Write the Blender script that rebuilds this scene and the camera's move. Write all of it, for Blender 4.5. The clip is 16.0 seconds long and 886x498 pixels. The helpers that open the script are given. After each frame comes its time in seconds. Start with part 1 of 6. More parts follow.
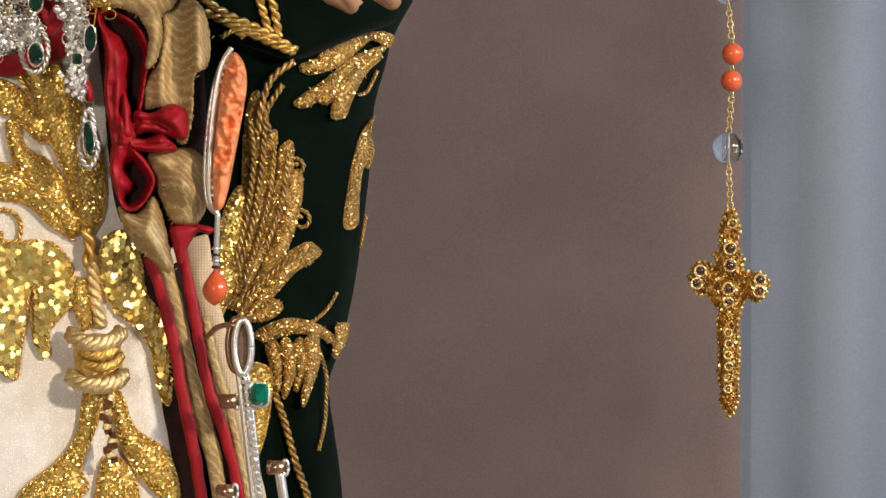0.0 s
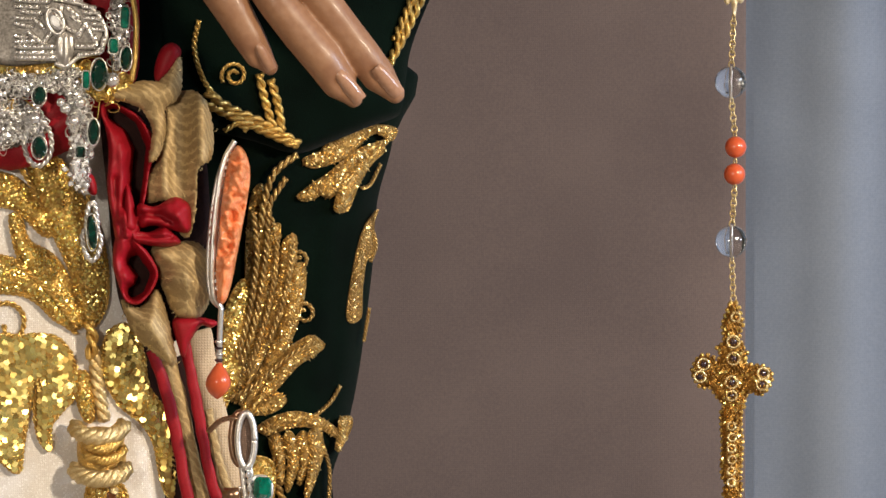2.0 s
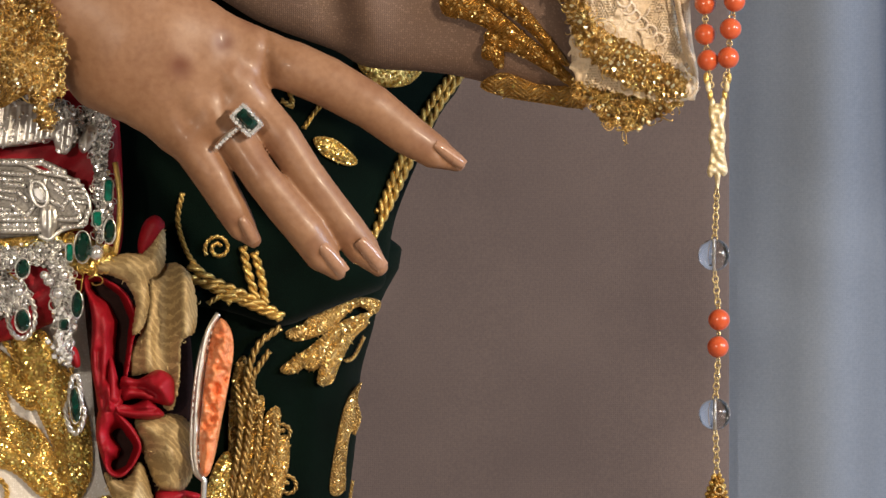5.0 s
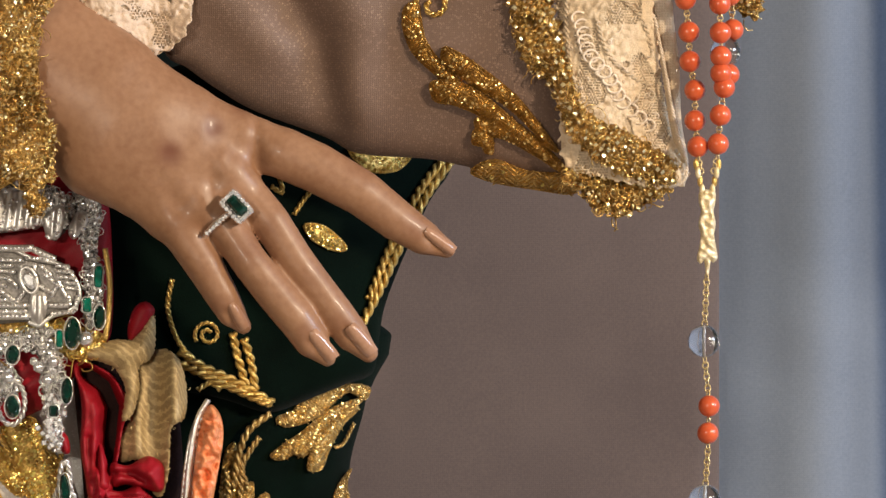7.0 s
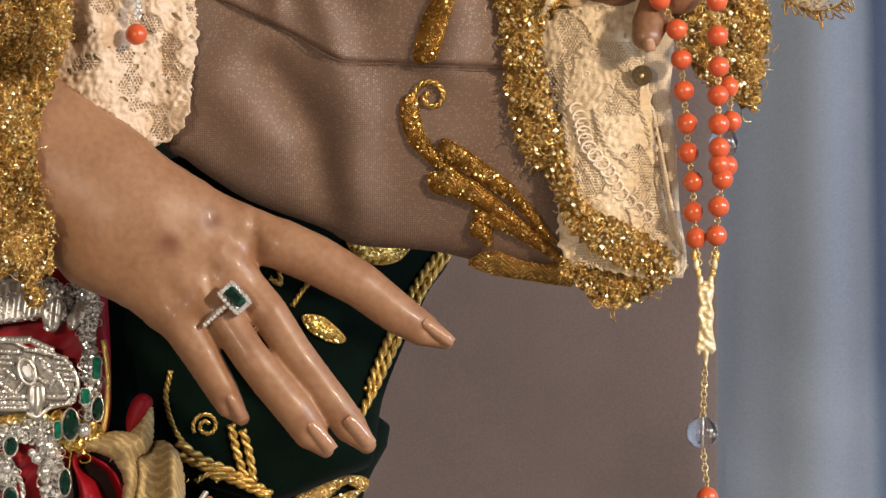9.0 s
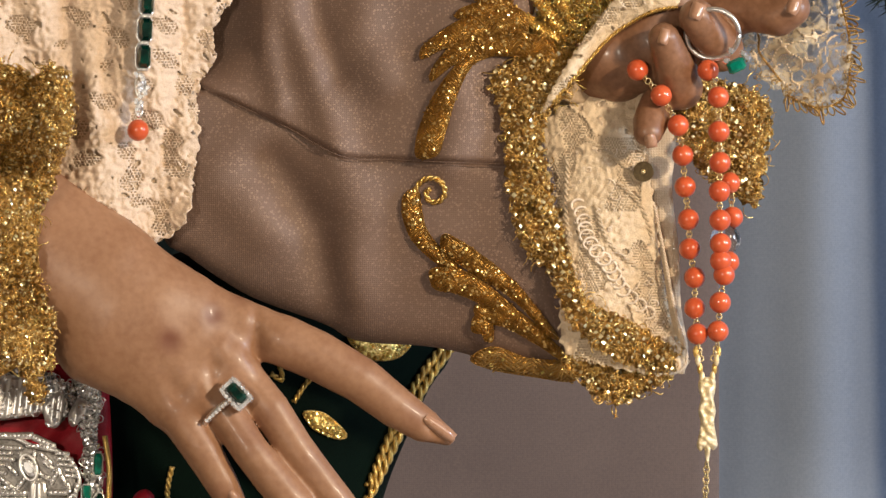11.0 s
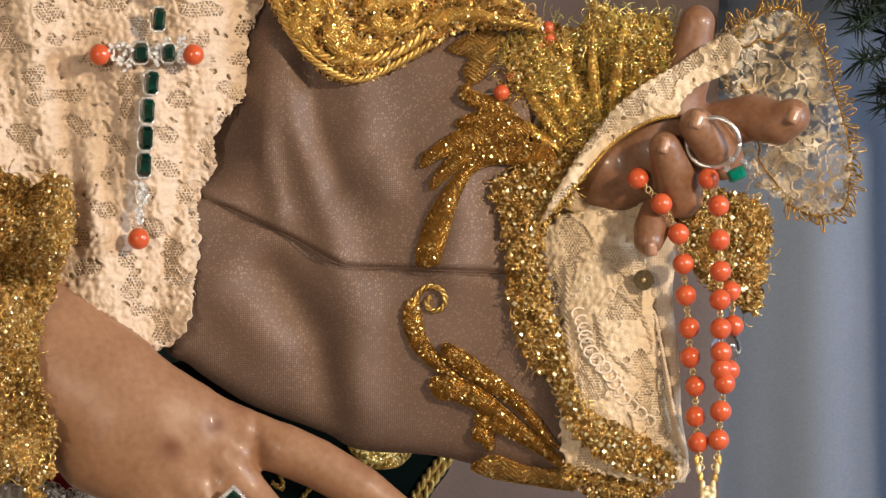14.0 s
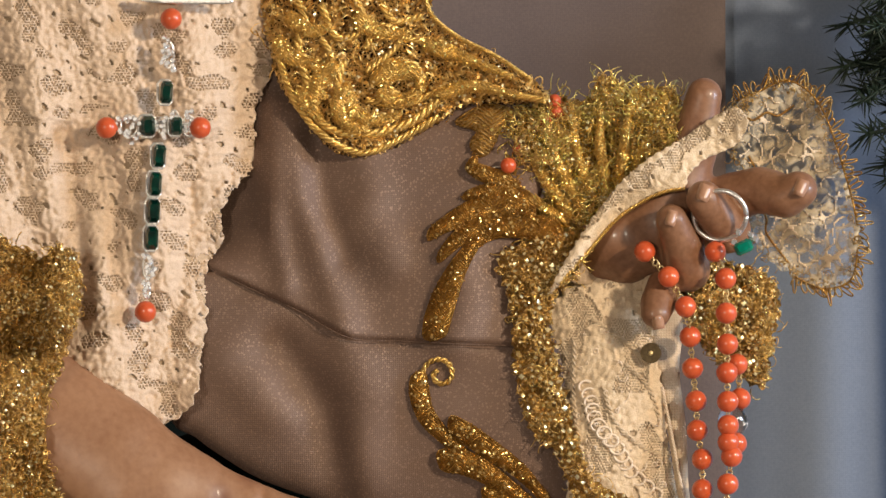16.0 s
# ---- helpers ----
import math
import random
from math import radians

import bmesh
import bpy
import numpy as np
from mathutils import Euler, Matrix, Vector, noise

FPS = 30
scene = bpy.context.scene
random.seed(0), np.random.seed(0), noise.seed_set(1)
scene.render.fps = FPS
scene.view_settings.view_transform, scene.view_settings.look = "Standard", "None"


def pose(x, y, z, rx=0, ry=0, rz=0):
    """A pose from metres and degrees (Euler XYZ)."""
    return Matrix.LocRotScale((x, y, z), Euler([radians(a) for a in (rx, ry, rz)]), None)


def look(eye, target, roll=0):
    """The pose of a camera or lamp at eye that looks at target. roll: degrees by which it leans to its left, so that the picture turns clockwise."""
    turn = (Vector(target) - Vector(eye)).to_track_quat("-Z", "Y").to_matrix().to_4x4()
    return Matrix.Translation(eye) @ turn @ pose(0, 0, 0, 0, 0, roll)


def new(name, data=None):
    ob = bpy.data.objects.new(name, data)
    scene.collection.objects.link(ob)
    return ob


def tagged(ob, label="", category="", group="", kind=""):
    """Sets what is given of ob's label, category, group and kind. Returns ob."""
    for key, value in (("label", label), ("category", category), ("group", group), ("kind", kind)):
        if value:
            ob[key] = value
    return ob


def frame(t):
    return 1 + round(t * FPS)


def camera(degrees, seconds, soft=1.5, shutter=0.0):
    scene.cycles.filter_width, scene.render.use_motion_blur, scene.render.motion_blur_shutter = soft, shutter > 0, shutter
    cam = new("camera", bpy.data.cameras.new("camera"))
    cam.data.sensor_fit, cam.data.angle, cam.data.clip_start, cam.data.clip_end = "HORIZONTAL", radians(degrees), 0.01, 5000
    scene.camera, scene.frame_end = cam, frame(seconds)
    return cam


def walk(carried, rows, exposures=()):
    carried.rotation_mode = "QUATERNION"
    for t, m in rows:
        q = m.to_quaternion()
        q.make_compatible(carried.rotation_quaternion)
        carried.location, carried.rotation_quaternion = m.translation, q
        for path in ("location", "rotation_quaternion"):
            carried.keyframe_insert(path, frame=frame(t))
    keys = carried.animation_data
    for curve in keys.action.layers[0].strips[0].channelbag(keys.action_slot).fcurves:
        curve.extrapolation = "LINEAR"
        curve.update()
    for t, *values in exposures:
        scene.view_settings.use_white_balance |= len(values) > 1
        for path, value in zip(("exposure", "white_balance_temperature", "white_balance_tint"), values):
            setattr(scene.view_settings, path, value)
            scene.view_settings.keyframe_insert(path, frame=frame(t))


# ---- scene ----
# A dressed devotional statue before a cloth panel; a long lens on a stand tilts slowly up it.
UNIT = 0.000275          # one unit of the plan, in metres
DIST = 3.008             # from the lens to the plan's plane
ZC = 1.15                # height of the lens
PX, PY = 784.0, -198.0   # the plan's centre
FOCAL = DIST / UNIT

cam = camera(8.2, 16.0, soft=1.5)
# seconds, and how far the aim has gone right and up, in plan units
AIM = [(0.0, 0, 0), (0.5, 0.3, 42), (1.0, 3, 83.5), (1.5, 5.7, 118.5), (2.0, 5.7, 165.5), (2.5, 2.6, 214.5), (3.0, -5.2, 265),
       (3.5, -8.8, 332), (4.0, -12.8, 387.5), (6.5, -38.3, 582), (7.0, -41.5, 624), (7.5, -44.7, 664), (8.0, -44.7, 704),
       (10.5, -43, 914), (11.0, -41.8, 955.7), (11.5, -41.8, 991), (12.0, -40.3, 1034.5), (12.5, -43, 1060), (13.0, -45, 1089),
       (13.5, -41.8, 1121.5), (14.0, -41, 1148), (14.5, -35.6, 1192), (15.0, -31, 1220.5), (15.5, -30.3, 1238), (16.0, -28.6, 1277.5)]
EXPOSE = [(0.0, 0.0), (13.5, 0.0), (15.0, -0.12), (16.0, -0.16)]
walk(cam, [(t, pose(0, -DIST, ZC, 90 + math.degrees(math.atan((b - 639) / FOCAL)), 0, math.degrees(math.atan(a / FOCAL)))) for t, a, b in AIM], exposures=EXPOSE)
scene.view_settings.exposure = 0.0


# ---- light ----
def area_lamp(name, eye, target, size, watts, colour, spread=180):
    data = bpy.data.lights.new(name, "AREA")
    data.shape, data.size, data.energy, data.color = "DISK", size, watts, colour
    data.spread = radians(spread)
    ob = new(name, data)
    ob.matrix_world = look(eye, target)
    return ob


world = bpy.data.worlds.new("room_air")
world.use_nodes = True
world.node_tree.nodes["Background"].inputs[0].default_value = (0.52, 0.51, 0.54, 1)
world.node_tree.nodes["Background"].inputs[1].default_value = 0.17
scene.world = world
area_lamp("spot_lamp_warm", (2.0, -2.3, 2.1), (0, 0, 1.1), 0.22, 97, (1.0, 0.82, 0.60))
# unseen fill added at the left to brighten skirt and jewels under the hand
area_lamp("left_fill_lamp", (-0.95, -2.9, 1.45), (-0.1, 0, 1.05), 0.2, 27, (1.0, 0.88, 0.72))
area_lamp("window_light", (2.35, -0.9, 1.7), (0.1, 0.3, 1.1), 0.7, 47, (0.62, 0.78, 1.0))


# ---- materials ----
def node_mat(name):
    m = bpy.data.materials.new(name)
    m.use_nodes = True
    return m, m.node_tree.nodes, m.node_tree.links, m.node_tree.nodes["Principled BSDF"]


def material(name, colour, other=None, rough=0.5, metal=0.0, grain=900, bump=0.3, stain=60, weave=0, sheen=0.0, coat=0.0,
             spread=0.25, transmission=0.0, ior=1.45, island=0.0, sparkle=0.0, sss=0.0, depth=0.0004, spec=0.5, lines=None):
    """Two scales of variation on a real surface: grain and stains, and a weave for cloth."""
    m, nodes, links, p = node_mat(name)
    other = other or tuple(c * (1 - spread) for c in colour)
    co = nodes.new("ShaderNodeTexCoord").outputs["Object"]

    def noise_tex(scale, detail=3):
        n = nodes.new("ShaderNodeTexNoise")
        n.inputs["Scale"].default_value, n.inputs["Detail"].default_value = scale, detail
        links.new(co, n.inputs["Vector"])
        return n.outputs["Fac"]

    def mix(f, a, b):
        x = nodes.new("ShaderNodeMix")
        x.data_type = "RGBA"
        for s, v in ((x.inputs["Factor"], f), (x.inputs["A"], a), (x.inputs["B"], b)):
            if isinstance(v, (tuple, float)):
                s.default_value = (*v, 1) if isinstance(v, tuple) else v
            else:
                links.new(v, s)
        return x.outputs["Result"]

    def calc(op, a, b):
        x = nodes.new("ShaderNodeMath")
        x.operation = op
        for s, v in ((x.inputs[0], a), (x.inputs[1], b)):
            if isinstance(v, (int, float)):
                s.default_value = v
            else:
                links.new(v, s)
        return x.outputs[0]
    fine, broad = noise_tex(grain), noise_tex(stain, 4)
    f = calc("MULTIPLY", calc("ADD", fine, broad), 0.5)
    ramp = nodes.new("ShaderNodeMapRange")
    ramp.inputs["From Min"].default_value, ramp.inputs["From Max"].default_value = 0.36, 0.62
    links.new(f, ramp.inputs["Value"])
    col = mix(ramp.outputs[0], colour, other)
    if island:
        g = nodes.new("ShaderNodeNewGeometry")
        col = mix(calc("MULTIPLY", g.outputs["Random Per Island"], island), col, tuple(min(1, c * 1.35 + 0.05) for c in colour))
    height = fine
    if lines:
        lw = nodes.new("ShaderNodeTexWave")
        lw.bands_direction = "DIAGONAL"
        lw.inputs["Scale"].default_value, lw.inputs["Distortion"].default_value, lw.inputs["Detail"].default_value, lw.inputs["Detail Scale"].default_value = 135, 3.5, 2.0, 3.0
        links.new(co, lw.inputs["Vector"])
        on = calc("GREATER_THAN", lw.outputs["Fac"], 0.74)
        col = mix(calc("MULTIPLY", on, calc("MULTIPLY", broad, 0.7)), col, lines)
        height = calc("ADD", calc("MULTIPLY", on, 0.8), fine)
    if weave:
        hs = []
        for axis in ("X", "Z"):
            w = nodes.new("ShaderNodeTexWave")
            w.bands_direction = axis
            w.inputs["Scale"].default_value, w.inputs["Distortion"].default_value = weave, 2.6
            w.inputs["Detail"].default_value, w.inputs["Detail Scale"].default_value = 2.0, 1.4
            links.new(co, w.inputs["Vector"])
            hs.append(w.outputs["Fac"])
        wv = calc("MULTIPLY", hs[0], hs[1])
        height = calc("ADD", wv, calc("MULTIPLY", fine, 0.7))
        col = mix(calc("MULTIPLY", wv, 0.10), col, tuple(c * 0.72 for c in colour))
    if sparkle:
        v = nodes.new("ShaderNodeTexVoronoi")
        v.inputs["Scale"].default_value = 760
        links.new(co, v.inputs["Vector"])
        spot = calc("MULTIPLY", calc("LESS_THAN", v.outputs["Distance"], 0.36), calc("GREATER_THAN", v.outputs["Color"], 0.42))
        links.new(calc("MULTIPLY", spot, sparkle), p.inputs["Metallic"])
        links.new(calc("SUBTRACT", rough, calc("MULTIPLY", spot, 0.1)), p.inputs["Roughness"])
        col = mix(calc("MULTIPLY", spot, 0.5), col, tuple(min(1, c * 1.6 + 0.03) for c in colour))
    else:
        p.inputs["Metallic"].default_value = metal
        links.new(calc("ADD", calc("MULTIPLY", broad, 0.2), rough - 0.1), p.inputs["Roughness"])
    links.new(col, p.inputs["Base Color"])
    if bump:
        b = nodes.new("ShaderNodeBump")
        b.inputs["Strength"].default_value, b.inputs["Distance"].default_value = bump, depth
        links.new(height, b.inputs["Height"])
        links.new(b.outputs[0], p.inputs["Normal"])
    p.inputs["Sheen Weight"].default_value = sheen
    p.inputs["Specular IOR Level"].default_value = spec
    p.inputs["Coat Weight"].default_value, p.inputs["Coat Roughness"].default_value = coat, 0.12
    p.inputs["Transmission Weight"].default_value, p.inputs["IOR"].default_value = transmission, ior
    if sss:
        p.inputs["Subsurface Weight"].default_value = sss
        p.inputs["Subsurface Radius"].default_value = (0.004, 0.002, 0.001)
        p.inputs["Subsurface Scale"].default_value = 0.5
    return m


def pierced(name, colour, hole, scale, rough=0.6, metal=0.0, net=0, thread=0.1, veil=0.0):
    """Lace: threads with real gaps, in clumps of close work and open net."""
    m = material(name, colour, rough=rough, metal=metal, grain=1100, bump=0.6, stain=160, depth=0.0006)
    nodes, links = m.node_tree.nodes, m.node_tree.links
    p, out = nodes["Principled BSDF"], nodes["Material Output"]
    co = nodes.new("ShaderNodeTexCoord").outputs["Object"]
    warp = nodes.new("ShaderNodeTexNoise")
    warp.inputs["Scale"].default_value, warp.inputs["Detail"].default_value, warp.inputs["Distortion"].default_value = scale, 1.2, 1.5
    links.new(co, warp.inputs["Vector"])
    gap = nodes.new("ShaderNodeMath")
    gap.operation = "LESS_THAN"
    gap.inputs[1].default_value = hole
    links.new(warp.outputs["Fac"], gap.inputs[0])
    fac = gap.outputs[0]
    if net:
        v = nodes.new("ShaderNodeTexVoronoi")
        v.feature = "DISTANCE_TO_EDGE"
        v.inputs["Scale"].default_value = net
        links.new(co, v.inputs["Vector"])
        mesh_gap = nodes.new("ShaderNodeMath")
        mesh_gap.operation = "GREATER_THAN"
        mesh_gap.inputs[1].default_value = thread
        links.new(v.outputs["Distance"], mesh_gap.inputs[0])
        both = nodes.new("ShaderNodeMath")
        both.operation = "MULTIPLY"
        links.new(fac, both.inputs[0])
        links.new(mesh_gap.outputs[0], both.inputs[1])
        fac = both.outputs[0]
    if veil:
        thin = nodes.new("ShaderNodeMapRange")
        thin.inputs["From Min"].default_value, thin.inputs["From Max"].default_value = 0.38, 0.66
        thin.inputs["To Min"].default_value, thin.inputs["To Max"].default_value = veil + 0.16, veil - 0.5
        links.new(warp.outputs["Fac"], thin.inputs["Value"])
        fac = thin.outputs[0]
    lift = nodes.new("ShaderNodeBump")
    lift.inputs["Strength"].default_value, lift.inputs["Distance"].default_value = 0.4, 0.001
    links.new(warp.outputs["Fac"], lift.inputs["Height"])
    links.new(p.inputs["Normal"].links[0].from_socket, lift.inputs["Normal"])
    links.new(lift.outputs[0], p.inputs["Normal"])
    clear, mixer = nodes.new("ShaderNodeBsdfTransparent"), nodes.new("ShaderNodeMixShader")
    links.new(fac, mixer.inputs[0])
    links.new(p.outputs[0], mixer.inputs[1])
    links.new(clear.outputs[0], mixer.inputs[2])
    links.new(mixer.outputs[0], out.inputs["Surface"])
    return m


GOLD = material("gold_thread", (0.92, 0.64, 0.21), (0.52, 0.32, 0.085), rough=0.32, metal=0.82, grain=1500, bump=0.8, stain=170, depth=0.0006)
OLD_GOLD = material("old_gold_thread", (0.66, 0.44, 0.16), (0.30, 0.18, 0.06), rough=0.34, metal=0.8, grain=1700, bump=0.9, stain=150, depth=0.0006)
SEQUIN = material("gold_sequin", (1.0, 0.73, 0.25), (0.70, 0.43, 0.10), rough=0.27, metal=0.9, grain=300, bump=0, stain=90, island=0.7)
DULL_SEQUIN = material("dull_gold_bead", (0.78, 0.53, 0.20), (0.42, 0.26, 0.08), rough=0.28, metal=0.85, grain=300, bump=0, stain=90, island=0.8)
BRONZE_GOLD = material("bronze_gold_thread", (0.56, 0.31, 0.07), (0.23, 0.115, 0.024), rough=0.33, metal=0.82, grain=1500, bump=0.8, stain=140, depth=0.0006)
PALE_GOLD = material("pale_gold", (0.90, 0.74, 0.42), (0.62, 0.46, 0.22), rough=0.4, metal=0.85, grain=1300, bump=0.9, depth=0.0006)
CHAMPAGNE = material("champagne_gold", (0.98, 0.71, 0.28), (0.66, 0.41, 0.12), rough=0.28, metal=0.88, grain=1500, bump=0.5, stain=130, depth=0.0006)
PALE_SEQUIN = material("pale_gold_foil", (1.0, 0.86, 0.52), (0.86, 0.62, 0.26), rough=0.3, metal=0.85, grain=300, bump=0, stain=90, island=0.9)
CREAM_METAL = material("worn_gilt", (0.90, 0.80, 0.60), (0.66, 0.50, 0.24), rough=0.42, metal=0.35, grain=1300, bump=0.5, stain=260, depth=0.0005)
# silver painted dark, as the shade in gaps between bars and stones
GAP_SILVER = material("gap_dark_silver", (0.30, 0.28, 0.26), (0.11, 0.10, 0.09), rough=0.45, metal=0.6, grain=900, bump=0.4)
# gold darkened in colour, for the shade down between the lace threads
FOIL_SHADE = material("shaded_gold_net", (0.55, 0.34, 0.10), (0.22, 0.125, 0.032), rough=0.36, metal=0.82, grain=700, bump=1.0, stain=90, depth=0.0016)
SILVER = material("silver", (0.95, 0.93, 0.91), (0.70, 0.68, 0.66), rough=0.36, metal=0.95, grain=900, bump=0.3)
DARK_BRASS = material("dark_brass", (0.16, 0.115, 0.06), (0.08, 0.056, 0.03), rough=0.35, metal=0.85, grain=500, bump=0.2)
DIAMOND = material("clear_stone", (0.98, 0.98, 0.99), (0.78, 0.79, 0.82), rough=0.22, metal=0.85, grain=500, bump=0, stain=300, island=0.6)
ROSE_METAL = material("rose_gold", (0.50, 0.32, 0.22), (0.3, 0.18, 0.11), rough=0.3, metal=0.95, grain=700, bump=0.1)
VELVET = material("green_velvet", (0.0017, 0.0070, 0.0042), (0.0008, 0.0026, 0.0017), rough=0.85, grain=1600, bump=0.4, stain=25, sheen=0.03, spec=0.04)
CREAM = material("cream_tissue", (0.80, 0.77, 0.74), (0.66, 0.625, 0.595), rough=0.42, grain=1900, bump=0.3, stain=160, weave=310, sparkle=0.2)
TAUPE = material("taupe_satin", (0.184, 0.116, 0.085), (0.128, 0.080, 0.060), rough=0.54, grain=2600, bump=0.3, stain=26, weave=330, sparkle=0.28, spec=0.38, depth=0.0004)
RED = material("red_satin", (0.36, 0.008, 0.019), (0.23, 0.0042, 0.010), rough=0.52, grain=1600, bump=0.35, stain=90, spec=0.3)
BROCADE = material("gold_brocade", (0.46, 0.33, 0.16), (0.30, 0.21, 0.10), rough=0.5, metal=0.25, grain=1500, bump=0.5, stain=150, depth=0.0005, lines=(0.80, 0.62, 0.32))
CREAM_THREAD = material("cream_thread", (0.83, 0.70, 0.56), (0.70, 0.565, 0.43), rough=0.6, grain=1500, bump=0.4, stain=90)
SHEER = pierced("sheer_net", (0.72, 0.58, 0.38), 0.5, 120, veil=0.8)
BAND = material("cream_band", (0.62, 0.5, 0.36), (0.5, 0.38, 0.25), rough=0.6, grain=1500, bump=0.5, stain=90, weave=230)
BEIGE = material("beige_lining", (0.60, 0.47, 0.33), (0.48, 0.36, 0.24), rough=0.7, grain=900, bump=0.4, stain=70, weave=250)
CORAL = material("coral", (0.62, 0.115, 0.04), (0.54, 0.08, 0.026), rough=0.3, grain=260, bump=0.04, stain=120, coat=0.35)
PALE_CORAL = material("carved_coral", (0.88, 0.37, 0.17), (0.72, 0.17, 0.05), rough=0.22, grain=420, bump=0.7, stain=170, coat=0.4, depth=0.0012)
EMERALD = material("emerald", (0.001, 0.040, 0.026), (0.0, 0.010, 0.007), rough=0.1, grain=260, bump=0, stain=160, coat=0.5)
BRIGHT_EMERALD = material("bright_emerald", (0.0, 0.20, 0.13), (0.0, 0.09, 0.06), rough=0.06, grain=300, bump=0, stain=200, coat=0.8)
DARK_STONE = material("dark_purple_stone", (0.05, 0.025, 0.03), (0.02, 0.01, 0.014), rough=0.25, grain=300, bump=0, stain=200, coat=0.6)
AMBER = material("brown_amber", (0.16, 0.055, 0.018), (0.05, 0.018, 0.008), rough=0.15, grain=300, bump=0, stain=200, coat=0.6)
# near-black sheets standing in for the shade behind folds and openwork
GAP_SHADE = material("gap_shade_cloth", (0.035, 0.016, 0.014), (0.02, 0.01, 0.009), rough=0.8, grain=900, bump=0.3, spec=0.1)
CRYSTAL = material("rock_crystal", (0.98, 0.98, 0.99), (0.95, 0.95, 0.97), rough=0.1, grain=120, bump=0.3, stain=60, transmission=1.0, ior=1.5, coat=0.6, depth=0.002)
SKIN = material("painted_wood_flesh", (0.318, 0.170, 0.095), (0.250, 0.122, 0.064), rough=0.45, grain=300, bump=0.06, stain=46, coat=0.045)
# darker version of SKIN, used on the far hand
SKIN_DARK = material("darker_flesh", (0.26, 0.13, 0.072), (0.18, 0.082, 0.042), rough=0.44, grain=420, bump=0.1, stain=90, coat=0.15)
NAIL = material("painted_nail", (0.40, 0.225, 0.145), (0.33, 0.175, 0.105), rough=0.28, grain=500, bump=0.03, coat=0.4)
LACE = material("cream_lace", (0.68, 0.53, 0.405), (0.57, 0.425, 0.305), rough=0.66, grain=1300, bump=0.6, stain=150, depth=0.0006)
LACE_GROUND = material("lace_under_net", (0.52, 0.385, 0.26), (0.38, 0.27, 0.165), rough=0.7, grain=900, bump=0.5, stain=60)
FINE_LACE = material("fine_net_lace", (0.76, 0.61, 0.43), (0.62, 0.475, 0.32), rough=0.62, grain=1300, bump=0.7, stain=150, depth=0.0007)
GOLD_NET = pierced("gold_net_lace", (0.80, 0.54, 0.20), 0.56, 150, rough=0.36, metal=0.8, net=420, thread=0.1)
PANEL = material("brown_panel_cloth", (0.162, 0.122, 0.113), (0.126, 0.095, 0.091), rough=0.85, grain=700, bump=0.14, stain=14, weave=260)
CURTAIN = material("grey_blue_cloth", (0.236, 0.286, 0.388), (0.192, 0.238, 0.330), rough=0.85, grain=700, bump=0.12, stain=9, weave=260)
PLASTER = material("plaster", (0.36, 0.32, 0.28), (0.30, 0.27, 0.23), rough=0.85, grain=90, bump=0.3, stain=3)
STONE = material("stone_floor", (0.3, 0.27, 0.24), (0.24, 0.21, 0.19), rough=0.5, grain=60, bump=0.2, stain=4)
LEAF = material("dark_leaf", (0.018, 0.035, 0.02), (0.01, 0.02, 0.012), rough=0.5, grain=300, bump=0.2, stain=80)
WOOD = material("bare_wood", (0.3, 0.2, 0.12), rough=0.6, grain=200, bump=0.2)


def redden(m, spots, tint):
    """Rubbed-on red paint at the knuckles."""
    nodes, links = m.node_tree.nodes, m.node_tree.links
    p = nodes["Principled BSDF"]
    geo = nodes.new("ShaderNodeNewGeometry")
    for spot, size, strength in spots:
        dist = nodes.new("ShaderNodeVectorMath")
        dist.operation = "DISTANCE"
        dist.inputs[1].default_value = (spot[0], spot[1] * 0.15, spot[2])
        flat = nodes.new("ShaderNodeVectorMath")
        flat.operation = "MULTIPLY"
        flat.inputs[1].default_value = (1, 0.15, 1)
        links.new(geo.outputs["Position"], flat.inputs[0])
        links.new(flat.outputs["Vector"], dist.inputs[0])
        fall = nodes.new("ShaderNodeMapRange")
        fall.interpolation_type = "SMOOTHSTEP"
        fall.inputs["From Min"].default_value, fall.inputs["From Max"].default_value = size, size * 0.15
        fall.inputs["To Max"].default_value = strength
        links.new(dist.outputs["Value"], fall.inputs["Value"])
        x = nodes.new("ShaderNodeMix")
        x.data_type = "RGBA"
        links.new(fall.outputs[0], x.inputs["Factor"])
        links.new(p.inputs["Base Color"].links[0].from_socket, x.inputs["A"])
        x.inputs["B"].default_value = (*tint, 1)
        links.new(x.outputs["Result"], p.inputs["Base Color"])

# ---- plan and mesh helpers ----
LOW, MID, TOP = (0.0, 0.0), (41.5, -624.0), (35.6, -1192.0)   # working origins: skirt, first hand, cuff and breast


def P(org, x, y, d):
    """Plan units (right, down, towards the viewer) to metres; far layers are drawn a little larger, near ones smaller."""
    x, y, d = np.asarray(x, float), np.asarray(y, float), np.asarray(d, float)
    k = 1 - d / FOCAL
    return np.stack(np.broadcast_arrays((x + org[0] - PX) * UNIT * k, -d * UNIT, ZC + (PY - y - org[1]) * UNIT * k), axis=-1)


class Shape:
    """Vertices and faces gathered for one mesh."""

    def __init__(self):
        self.v, self.f, self.n = [], [], 0

    def add(self, v, f):
        v = np.asarray(v, float).reshape(-1, 3)
        self.v.append(v)
        self.f.extend([[i + self.n for i in face] for face in f])
        self.n += len(v)
        return self

    def join(self, other):
        return self.add(np.concatenate(other.v), other.f)


